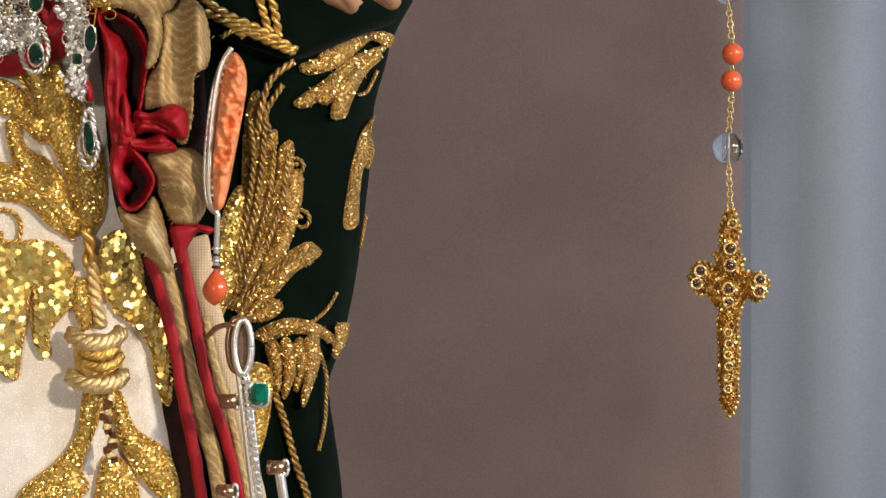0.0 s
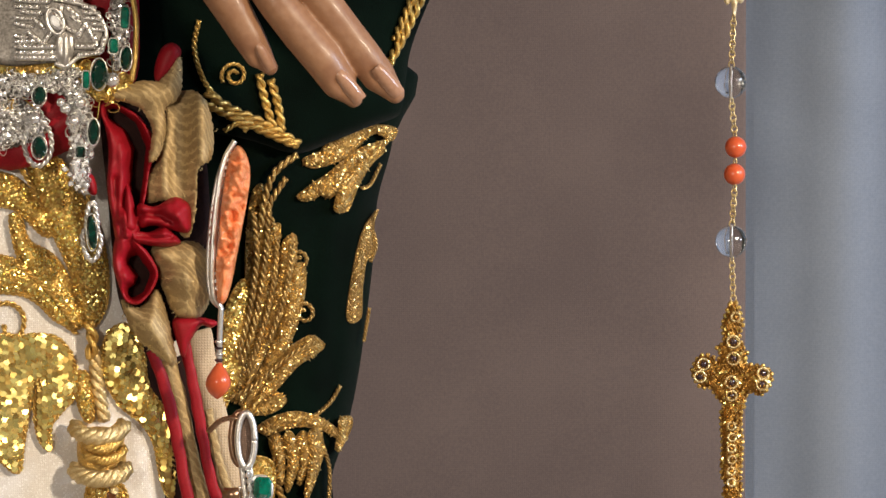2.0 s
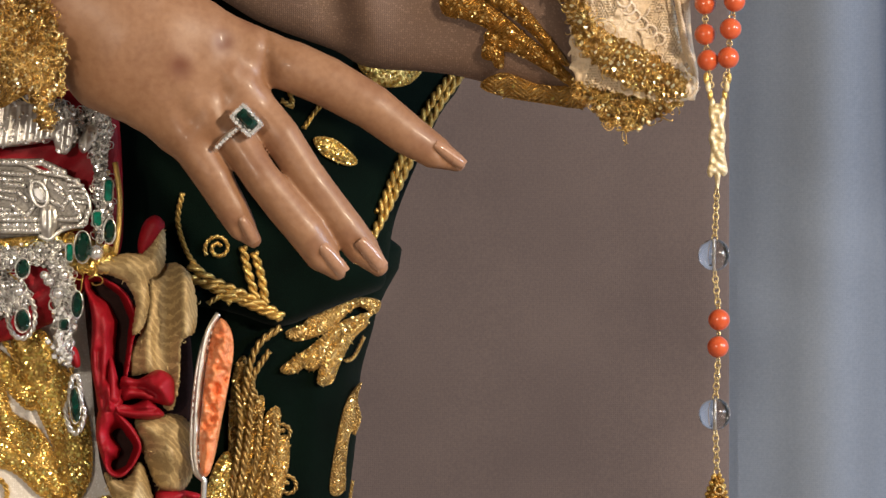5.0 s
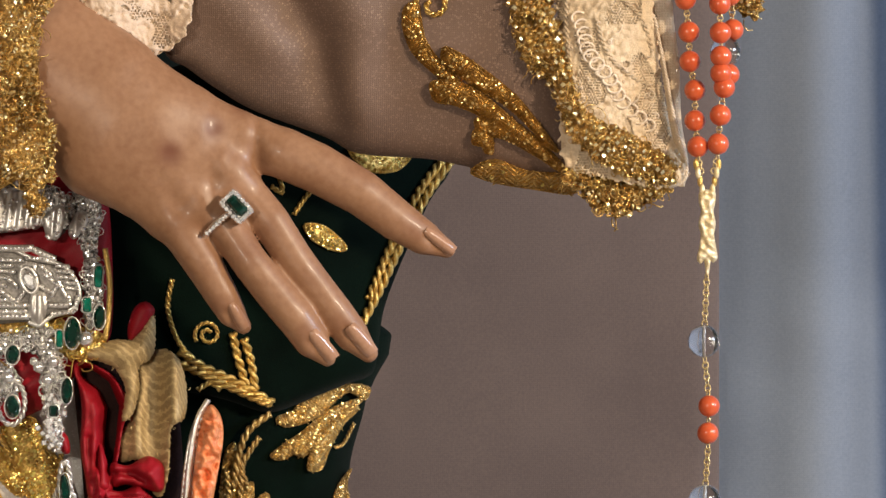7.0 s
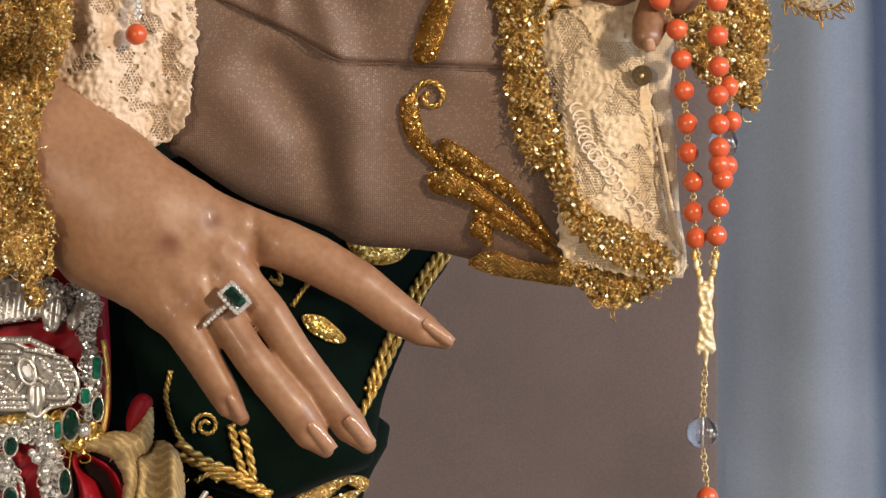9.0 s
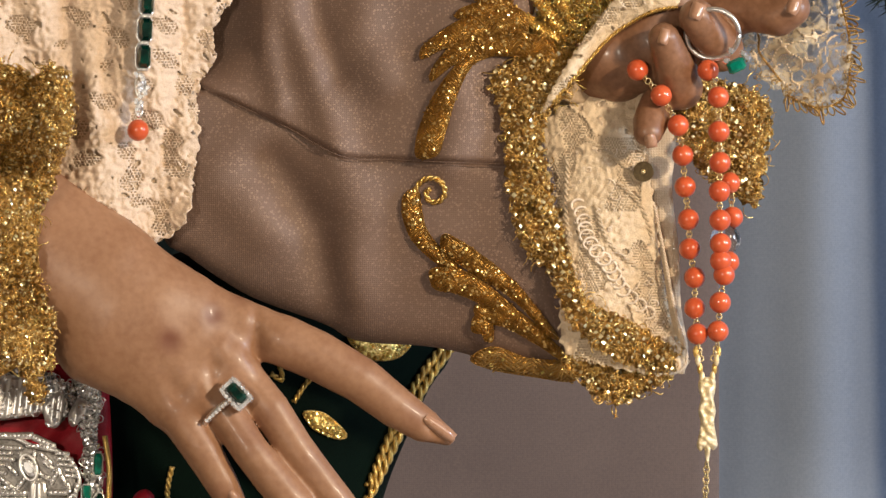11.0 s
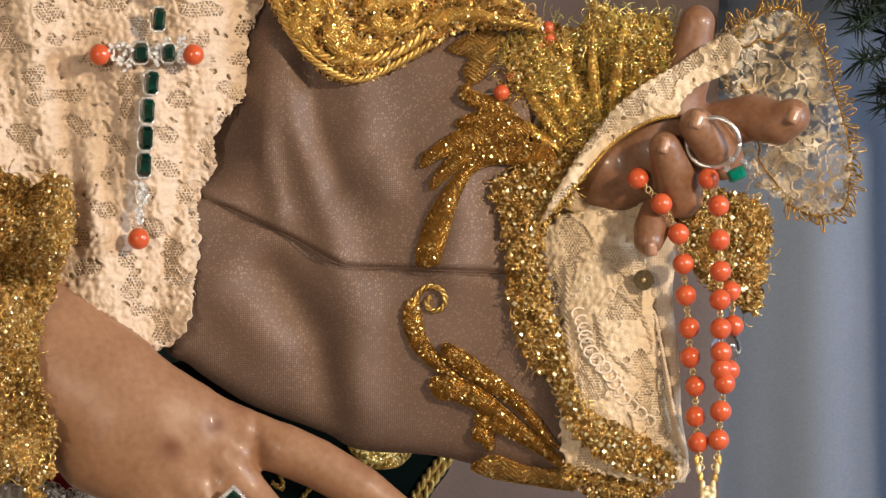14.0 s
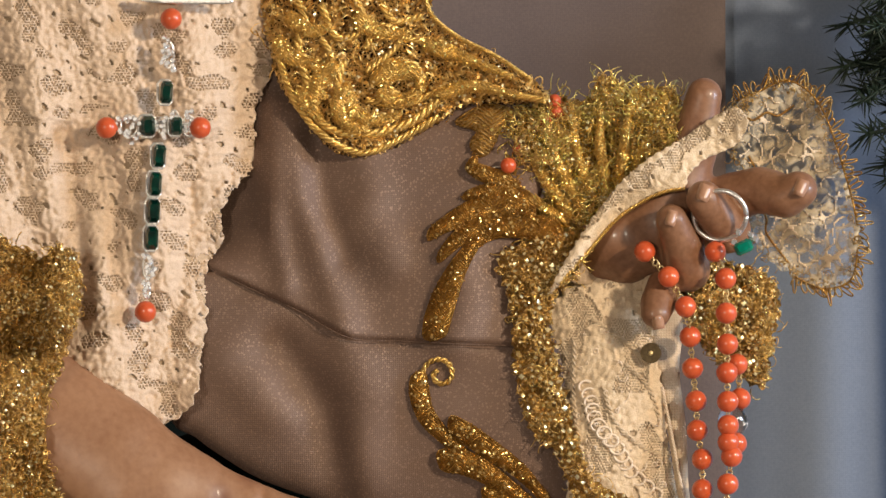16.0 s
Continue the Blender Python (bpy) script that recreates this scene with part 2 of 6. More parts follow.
def thing(name, org, x, y, d, label, category, group="", kind=""):
    ob = new(name)
    ob.empty_display_size = 0.02
    ob.location = P(org, x, y, d).tolist()
    return tagged(ob, label, category, group, kind)


def part(name, shape, mat, parent=None, label="", smooth=True, kind=""):
    me = bpy.data.meshes.new(name)
    me.from_pydata(np.concatenate(shape.v).tolist(), [], shape.f)
    me.materials.append(mat)
    if smooth:
        me.shade_smooth()
    ob = new(name, me)
    if parent is not None:
        ob.parent = parent
        if parent.type == "EMPTY":
            ob.matrix_parent_inverse = Matrix.Translation(-parent.location)
    return tagged(ob, label, "", "", kind)


def curve(points, per=8, closed=False):
    """A smooth line through points (Catmull-Rom)."""
    p = np.asarray(points, float)
    n = len(p)
    out = []
    for i in range(n if closed else n - 1):
        a, b, c, d = (p[(i + k) % n] if closed else p[min(max(i + k, 0), n - 1)] for k in (-1, 0, 1, 2))
        t = np.linspace(0, 1, per, endpoint=False)[:, None]
        out.append(0.5 * (2 * b + (c - a) * t + (2 * a - 5 * b + 4 * c - d) * t ** 2 + (3 * b - a - 3 * c + d) * t ** 3))
    if not closed:
        out.append(p[-1:])
    return np.concatenate(out)


def inside(poly, q):
    x, y = q[:, 0], q[:, 1]
    hit = np.zeros(len(q), bool)
    a, b = poly, np.roll(poly, -1, axis=0)
    for (x0, y0), (x1, y1) in zip(a, b):
        if y0 != y1:
            hit ^= ((y0 > y) != (y1 > y)) & (x < (x1 - x0) * (y - y0) / (y1 - y0) + x0)
    return hit


def rough_edge(poly, amp, wave, seed):
    """Scallops and frays along an outline."""
    r = np.random.RandomState(seed)
    seg = np.roll(poly, -1, axis=0) - poly
    s = np.concatenate([[0], np.cumsum(np.hypot(*seg.T))])
    t = np.arange(0, s[-1], wave / 5)
    closed = np.vstack([poly, poly[:1]])
    q = np.stack([np.interp(t, s, closed[:, k]) for k in (0, 1)], 1)
    tan = np.roll(q, -1, axis=0) - np.roll(q, 1, axis=0)
    nrm = np.stack([tan[:, 1], -tan[:, 0]], 1) / (np.hypot(*tan.T)[:, None] + 1e-6)
    off = amp * (np.abs(np.sin(t * math.pi / wave + r.rand() * 6)) - 0.5) + amp * 0.6 * (r.rand(len(t)) - 0.5)
    return q + nrm * off[:, None]


def edge_distance(q, poly, chunk=4000):
    a = poly
    b = np.roll(poly, -1, axis=0)
    ab = b - a
    l2 = (ab ** 2).sum(1) + 1e-9
    dist, near = np.empty(len(q)), np.empty((len(q), 2))
    for i in range(0, len(q), chunk):
        c = q[i:i + chunk]
        t = np.clip(((c[:, None] - a) * ab).sum(2) / l2, 0, 1)
        pt = a + t[..., None] * ab
        dd = ((c[:, None] - pt) ** 2).sum(2)
        k = dd.argmin(1)
        dist[i:i + chunk], near[i:i + chunk] = np.sqrt(dd[np.arange(len(c)), k]), pt[np.arange(len(c)), k]
    return dist, near


def sheet(org, outline, height, step=6, thick=8, per=6, fray=None, smooth_line=True, crumple=0.0, holes=None):
    """A shaped piece of cloth or relief: inside the outline its front stands at height(x, y, e), e being the way to the edge."""
    poly = curve(outline, per, True) if smooth_line else np.asarray(outline, float)
    if fray:
        poly = rough_edge(poly, *fray)
    lo, hi = poly.min(0) - step, poly.max(0) + step
    xs, ys = np.arange(lo[0], hi[0] + step, step), np.arange(lo[1], hi[1] + step, step)
    cx, cy = np.meshgrid(xs[:-1] + step / 2, ys[:-1] + step / 2)
    keep = inside(poly, np.stack([cx.ravel(), cy.ravel()], 1)).reshape(cx.shape)
    if holes:
        keep &= ~holes(cx, cy)
    count = np.zeros((len(ys), len(xs)), int)
    for a in (0, 1):
        for b in (0, 1):
            count[a:a + len(ys) - 1, b:b + len(xs) - 1] += keep
    used = count > 0
    index = -np.ones(count.shape, int)
    index[used] = np.arange(used.sum())
    jj, ii = np.nonzero(used)
    q = np.stack([xs[ii], ys[jj]], 1)
    e, near = edge_distance(q, poly)
    rim = (count[used] < 4) & (e < step * 1.5)
    q[rim] = near[rim]
    e[rim] = 0
    d = height(q[:, 0], q[:, 1], e) + np.zeros(len(q))
    if crumple:
        jig = np.random.RandomState(len(q))
        d = d + crumple * jig.rand(len(q))
        q = q + (jig.rand(len(q), 2) - 0.5) * step * 0.7
    n = len(q)
    front, back = P(org, q[:, 0], q[:, 1], d), P(org, q[:, 0], q[:, 1], d - thick)
    faces, edges = [], {}
    for j, i in zip(*np.nonzero(keep)):
        quad = [int(index[j, i]), int(index[j + 1, i]), int(index[j + 1, i + 1]), int(index[j, i + 1])]
        faces.append(quad)
        faces.append([k + n for k in reversed(quad)])
        for a, b in zip(quad, quad[1:] + quad[:1]):
            if (b, a) in edges:
                del edges[(b, a)]
            else:
                edges[(a, b)] = 1
    faces += [[b, a, a + n, b + n] for a, b in edges]
    s = Shape().add(np.concatenate([front, back]), faces)
    s.poly = poly
    return s


def tube(pts, radius, sides=8, flat=1.0, caps=True):
    """A round or flattened tube through points in metres."""
    p = np.asarray(pts, float)
    r = np.broadcast_to(np.asarray(radius, float), (len(p),))
    t = np.gradient(p, axis=0)
    t /= np.linalg.norm(t, axis=1)[:, None] + 1e-12
    ref = np.array([0, -1.0, 0])
    side = np.cross(t, ref)
    bad = np.linalg.norm(side, axis=1) < 0.1
    side[bad] = np.cross(t[bad], (1.0, 0, 0))
    side /= np.linalg.norm(side, axis=1)[:, None]
    up = np.cross(side, t)
    a = np.linspace(0, 2 * math.pi, sides, endpoint=False)
    v = p[:, None] + r[:, None, None] * (np.cos(a)[None, :, None] * side[:, None] + flat * np.sin(a)[None, :, None] * up[:, None])
    f = [[i * sides + k, i * sides + (k + 1) % sides, (i + 1) * sides + (k + 1) % sides, (i + 1) * sides + k]
         for i in range(len(p) - 1) for k in range(sides)]
    if caps:
        f += [list(range(sides))[::-1], [(len(p) - 1) * sides + k for k in range(sides)]]
    return Shape().add(v, f)


def line3(org, pts, per=8, closed=False):
    """A smooth line in metres through plan points (x, y, d)."""
    c = curve(pts, per, closed)
    return P(org, c[:, 0], c[:, 1], c[:, 2])


def resample(p, step):
    s = np.concatenate([[0], np.cumsum(np.linalg.norm(np.diff(p, axis=0), axis=1))])
    t = np.linspace(0, s[-1], max(3, int(s[-1] / step)))
    return np.stack([np.interp(t, s, p[:, k]) for k in range(3)], 1), t


def rope(org, pts, r, strands=2, pitch=0.75, closed=False):
    """A twisted cord: strands wound round a smooth line."""
    c, t = resample(line3(org, pts, 10, closed), r * UNIT * 0.55)
    tan = np.gradient(c, axis=0)
    tan /= np.linalg.norm(tan, axis=1)[:, None] + 1e-12
    side = np.cross(tan, (0, -1.0, 0))
    side /= np.linalg.norm(side, axis=1)[:, None] + 1e-9
    up = np.cross(side, tan)
    out = Shape()
    for k in range(strands):
        a = t / (r * UNIT * pitch) + k * 2 * math.pi / strands
        q = c + r * UNIT * 0.56 * (np.cos(a)[:, None] * side + np.sin(a)[:, None] * up)
        out.join(tube(q, r * UNIT * 0.54, 6))
    return out


def ball(org, x, y, d, r, squash=(1, 1, 1), rings=10, seg=16):
    u, v = np.linspace(0, math.pi, rings + 1), np.linspace(0, 2 * math.pi, seg, endpoint=False)
    uu, vv = np.meshgrid(u[1:-1], v, indexing="ij")
    pts = np.stack([np.sin(uu) * np.cos(vv) * squash[0], np.sin(uu) * np.sin(vv) * squash[1], np.cos(uu) * squash[2]], -1).reshape(-1, 3)
    pts = np.vstack([pts, [[0, 0, squash[2]], [0, 0, -squash[2]]]]) * r * UNIT + P(org, x, y, d)
    n = rings - 1
    f = [[i * seg + k, (i + 1) * seg + k, (i + 1) * seg + (k + 1) % seg, i * seg + (k + 1) % seg] for i in range(n - 1) for k in range(seg)]
    f += [[n * seg, k, (k + 1) % seg] for k in range(seg)] + [[n * seg + 1, (n - 1) * seg + (k + 1) % seg, (n - 1) * seg + k] for k in range(seg)]
    return Shape().add(pts, f)


def cut_stone(org, x, y, d, w, h, turn=0.0, tall=0.5, corners=8, lean=(0.0, 0.0)):
    """A cut gem: girdle, crown facets and a flat table."""
    a = np.arange(corners) / corners * 2 * math.pi + math.pi / corners
    ox, oy = np.cos(a), np.sin(a)
    if corners == 8:
        ox, oy = np.array([1, 0.62, -0.62, -1, -1, -0.62, 0.62, 1]), np.array([0.68, 1, 1, 0.68, -0.68, -1, -1, -0.68])
    rows = []
    for s, z in ((0.75, -0.35), (1.0, 0.0), (0.92, 0.22), (0.6, 0.55)):
        rows.append(np.stack([ox * w / 2 * s, oy * h / 2 * s, np.full(corners, z * tall * min(w, h))], 1))
    q = np.concatenate(rows)
    c, s = math.cos(radians(turn)), math.sin(radians(turn))
    qx, qy = q[:, 0] * c - q[:, 1] * s, q[:, 0] * s + q[:, 1] * c
    v = P(org, x + qx + q[:, 2] * lean[0], y + qy + q[:, 2] * lean[1], d + q[:, 2])
    f = [[i * corners + k, i * corners + (k + 1) % corners, (i + 1) * corners + (k + 1) % corners, (i + 1) * corners + k] for i in range(3) for k in range(corners)]
    f += [[3 * corners + k for k in range(corners)], list(range(corners))[::-1]]
    return Shape().add(v, f)


def scatter(org, poly, height, gap, size, seed, tilt=0.55, sides=6, lift=2.0, share=1.0, peak=0.16):
    """Small tilted spangles strewn over a shape."""
    r = np.random.RandomState(seed)
    lo, hi = poly.min(0), poly.max(0)
    gx, gy = np.meshgrid(np.arange(lo[0], hi[0], gap), np.arange(lo[1], hi[1], gap * 0.87))
    gx[1::2] += gap / 2
    q = np.stack([gx.ravel(), gy.ravel()], 1) + (r.rand(gx.size, 2) - 0.5) * gap * 0.6
    q = q[inside(poly, q)]
    if share < 1:
        q = q[r.rand(len(q)) < share]
    if not len(q):
        return Shape().add([[0, 0, 0]] * 3, [])
    e, _ = edge_distance(q, poly)
    d = height(q[:, 0], q[:, 1], e) + lift + r.rand(len(q)) * 2
    c = P(org, q[:, 0], q[:, 1], d)
    n = np.stack([r.randn(len(q)) * tilt, -np.ones(len(q)), r.randn(len(q)) * tilt], 1)
    n /= np.linalg.norm(n, axis=1)[:, None]
    s = np.cross(n, (0, 0, 1.0))
    s /= np.linalg.norm(s, axis=1)[:, None]
    u = np.cross(s, n)
    rad = size * UNIT * (0.7 + 0.6 * r.rand(len(q)))
    a = np.arange(sides) / sides * 2 * math.pi
    v = c[:, None] + rad[:, None, None] * (np.cos(a)[None, :, None] * s[:, None] + np.sin(a)[None, :, None] * u[:, None])
    tip = c + n * rad[:, None] * peak
    v = np.concatenate([v, tip[:, None]], 1)
    f = [[i * (sides + 1) + k, i * (sides + 1) + (k + 1) % sides, i * (sides + 1) + sides] for i in range(len(q)) for k in range(sides)]
    return Shape().add(v, f)


def bloom(x, y, size, seed):
    """An uneven field of leafy patches, about -1 to 1."""
    g = np.random.RandomState(seed)
    f = 0 * x
    for _ in range(6):
        a, k, p, w = g.rand() * 6.28, (0.7 + 0.8 * g.rand()) / size, g.rand() * 6.28, g.rand() * 6.28
        f = f + np.sin((x * math.cos(a) + y * math.sin(a)) * k + p + 0.9 * np.sin((y * math.cos(a) - x * math.sin(a)) * k * 0.7 + w))
    return f / 1.73


def eyelets(x, y, pitch, r):
    """True inside the small holes of a hexagonal net."""
    x, y = x + 0.22 * pitch * np.sin(y / 13 + x / 29), y + 0.22 * pitch * np.sin(x / 11 - y / 37)
    row = np.round(y / (pitch * 0.87))
    dx = (x / pitch - 0.5 * (row % 2)) % 1.0
    return ((np.minimum(dx, 1 - dx) * pitch) ** 2 + (y - row * pitch * 0.87) ** 2) < r * r


def lace_relief(x, y, size, seed, rise=3.2):
    """Close-worked patches standing over the net, each with a corded border."""
    f = bloom(x, y, size, seed)
    return rise * np.clip((f + 0.62) / 0.22, 0, 1) + rise * 0.8 * np.exp(-((f + 0.36) / 0.10) ** 2) + rise * 0.45 * np.sin(f * 8 + x / 19) + rise * 0.5 * bloom(x, y, size * 0.3, seed + 1)


def lace_gaps(size, seed, pitch, r, share=-0.6):
    def cut(x, y):
        spot = (bloom(x, y, size * 0.42, seed + 2) > 1.95)
        return (eyelets(x, y, pitch, r) & (bloom(x, y, size, seed) < share)) | spot
    return cut


def loops(org, poly, height, count, size, r, seed, deep=12, lean=0.7):
    """Little closed loops of metal thread lying over each other."""
    g = np.random.RandomState(seed)
    lo, hi = poly.min(0), poly.max(0)
    q = lo + g.rand(count * 6, 2) * (hi - lo)
    q = q[inside(poly, q)][:count]
    e, _ = edge_distance(q, poly)
    m = len(q)
    c = P(org, q[:, 0], q[:, 1], height(q[:, 0], q[:, 1], e) + g.rand(m) * deep)
    n = np.stack([g.randn(m) * lean, -np.ones(m), g.randn(m) * lean], 1)
    n /= np.linalg.norm(n, axis=1)[:, None]
    a0 = g.rand(m) * 6.28
    side = np.cross(n, np.stack([np.cos(a0), np.zeros(m), np.sin(a0)], 1))
    side /= np.linalg.norm(side, axis=1)[:, None]
    up = np.cross(side, n)
    a = np.arange(9) / 9 * 2 * math.pi
    rad = size * UNIT * (0.45 + 0.9 * g.rand(m))
    wide = 0.45 + 0.4 * g.rand(m)
    out = np.cos(a)[None, :, None] * side[:, None] * wide[:, None, None] + np.sin(a)[None, :, None] * up[:, None]
    ring = c[:, None] + rad[:, None, None] * out * (1 + 0.25 * g.rand(m, 9)[..., None]) + n[:, None] * rad[:, None, None] * 0.3 * np.sin(2 * a + 1)[None, :, None]
    b = np.arange(3) / 3 * 2 * math.pi
    thick = r * UNIT * (0.7 + 0.6 * g.rand(m))
    v = ring[:, :, None] + thick[:, None, None, None] * (np.cos(b)[None, None, :, None] * out[:, :, None] + np.sin(b)[None, None, :, None] * n[:, None, None])
    f = [[o * 27 + k * 3 + h, o * 27 + k * 3 + (h + 1) % 3, o * 27 + (k + 1) % 9 * 3 + (h + 1) % 3, o * 27 + (k + 1) % 9 * 3 + h] for o in range(m) for k in range(9) for h in range(3)]
    return Shape().add(v, f)


def plates(org, poly, height, w, h, turn, seed, tilt=0.22):
    """Flat foil plates sewn in lapping rows."""
    r = np.random.RandomState(seed)
    mid = poly.mean(0)
    reach = np.hypot(*(poly - mid).T).max()
    gx, gy = np.meshgrid(np.arange(-reach, reach, w), np.arange(-reach, reach, h * 0.86))
    gx[1::2] += w / 2
    a = radians(turn)
    bend = 0.0012 * gx.ravel() ** 2
    lx, ly = gx.ravel() + r.randn(gx.size) * 0.5, gy.ravel() + bend + r.randn(gx.size) * 0.5
    q = mid + np.stack([lx * math.cos(a) - ly * math.sin(a), lx * math.sin(a) + ly * math.cos(a)], 1)
    q = q[inside(poly, q)]
    e, _ = edge_distance(q, poly)
    d = height(q[:, 0], q[:, 1], e) + 2.2
    sx, sy, da = r.randn(len(q)) * tilt, r.randn(len(q)) * tilt + 0.15, r.randn(len(q)) * 0.12 + a
    v = []
    for ux, uy in ((-0.48, -0.5), (0.48, -0.5), (0.5, 0.3), (0.2, 0.56), (-0.2, 0.56), (-0.5, 0.3)):
        px, py = ux * w, uy * h * 1.1
        v.append(P(org, q[:, 0] + px * np.cos(da) - py * np.sin(da), q[:, 1] + px * np.sin(da) + py * np.cos(da), d + px * sx + py * sy))
    return Shape().add(np.stack(v, 1), [[i * 6 + k for k in range(6)] for i in range(len(q))])


def stitches(org, poly, height, length, width, seed, turn=35.0, fat=0.45, lift=1.0, share=1.0):
    """Rows of short raised stitches, leaning one way and the other by turns."""
    r = np.random.RandomState(seed)
    lo, hi = poly.min(0), poly.max(0)
    gx, gy = np.meshgrid(np.arange(lo[0], hi[0], length * 0.82), np.arange(lo[1], hi[1], width * 0.86))
    gx[1::2] += length * 0.41
    side = np.where(np.floor(gx / (length * 2.4)) % 2 > 0, 1.0, -1.0).ravel()
    q = np.stack([gx.ravel(), gy.ravel()], 1) + (r.rand(gx.size, 2) - 0.5) * width * 0.5
    ok = inside(poly, q) & (r.rand(len(q)) < share)
    q, side = q[ok], side[ok]
    e, _ = edge_distance(q, poly)
    d = height(q[:, 0], q[:, 1], e) + lift
    a = np.radians(turn) * side + r.randn(len(q)) * 0.16
    ux, uy = np.cos(a), np.sin(a)
    ln, wd = length * (0.5 + 0.14 * r.randn(len(q))), width * (0.5 + 0.08 * r.randn(len(q)))
    ends = [(1, 0, 0), (0.45, 0.9, 0), (-0.45, 0.9, 0), (-1, 0, 0), (-0.45, -0.9, 0), (0.45, -0.9, 0), (0.4, 0, 1), (-0.4, 0, 1)]
    up = width * fat * (0.8 + 0.5 * r.rand(len(q)))
    v = np.stack([P(org, q[:, 0] + ux * ln * a_ - uy * wd * b_, q[:, 1] + uy * ln * a_ + ux * wd * b_, d + up * h_) for a_, b_, h_ in ends], 1)
    f = []
    for i in range(len(q)):
        o = i * 8
        f += [[o, o + 1, o + 6], [o + 1, o + 2, o + 7, o + 6], [o + 2, o + 3, o + 7], [o + 3, o + 4, o + 7], [o + 4, o + 5, o + 6, o + 7], [o + 5, o, o + 6]]
    return Shape().add(v, f)


def tangle(org, poly, height, count, length, r, seed, curl=1.1, deep=14, seg=9):
    """Frayed metal thread: many short curly wires."""
    g = np.random.RandomState(seed)
    lo, hi = poly.min(0), poly.max(0)
    out = Shape()
    made = 0
    while made < count:
        q = lo + g.rand(count * 2, 2) * (hi - lo)
        q = q[inside(poly, q)][:count - made]
        if len(q):
            e, _ = edge_distance(q, poly)
            d = height(q[:, 0], q[:, 1], e)
            for (x, y), z in zip(q, d):
                a, w = g.rand() * 6.28, g.randn() * curl
                step = length * (0.5 + g.rand()) / seg
                ang = a + w * np.arange(seg) * 0.45 + g.randn(seg).cumsum() * 0.25
                xs, ys = x + np.cumsum(np.cos(ang)) * step, y + np.cumsum(np.sin(ang)) * step
                ds = z + deep * (0.2 + 0.8 * g.rand()) * np.sin(np.linspace(0.1, 3.0, seg)) + g.rand() * deep * 0.4
                out.join(tube(P(org, xs, ys, ds), r * UNIT * (0.7 + 0.6 * g.rand()), 3, caps=False))
        made += max(1, len(q))
    return out


def ridge(x, y, pts, width, amp):
    """A fold along a bent line."""
    best = np.full(np.shape(x), 1e9)
    for (x0, y0), (x1, y1) in zip(pts[:-1], pts[1:]):
        l2 = (x1 - x0) ** 2 + (y1 - y0) ** 2
        t = np.clip(((x - x0) * (x1 - x0) + (y - y0) * (y1 - y0)) / l2, 0, 1)
        best = np.minimum(best, (x - x0 - t * (x1 - x0)) ** 2 + (y - y0 - t * (y1 - y0)) ** 2)
    return amp * np.exp(-best / width ** 2)


def ripple(x, y, size, amp, seed=0):
    return amp * (np.sin(x / size + seed) * np.cos(y / size * 1.3 + seed * 2) + 0.5 * np.sin((x + y) / size * 2.1 + seed * 3))


def spiral(x, y, d, r, turns=1.4, start=0.0, way=1, n=22):
    a = np.linspace(0, turns * 2 * math.pi, n)
    k = r * (1 - 0.75 * np.linspace(0, 1, n))
    return np.stack([x + k * np.cos(start + way * a), y + k * np.sin(start + way * a), np.full(n, d)], 1)


def dome(base, amp, width):
    return lambda x, y, e: base(x, y) + amp * np.sqrt(np.clip(1 - (1 - np.clip(e / width, 0, 1)) ** 2, 0, 1))


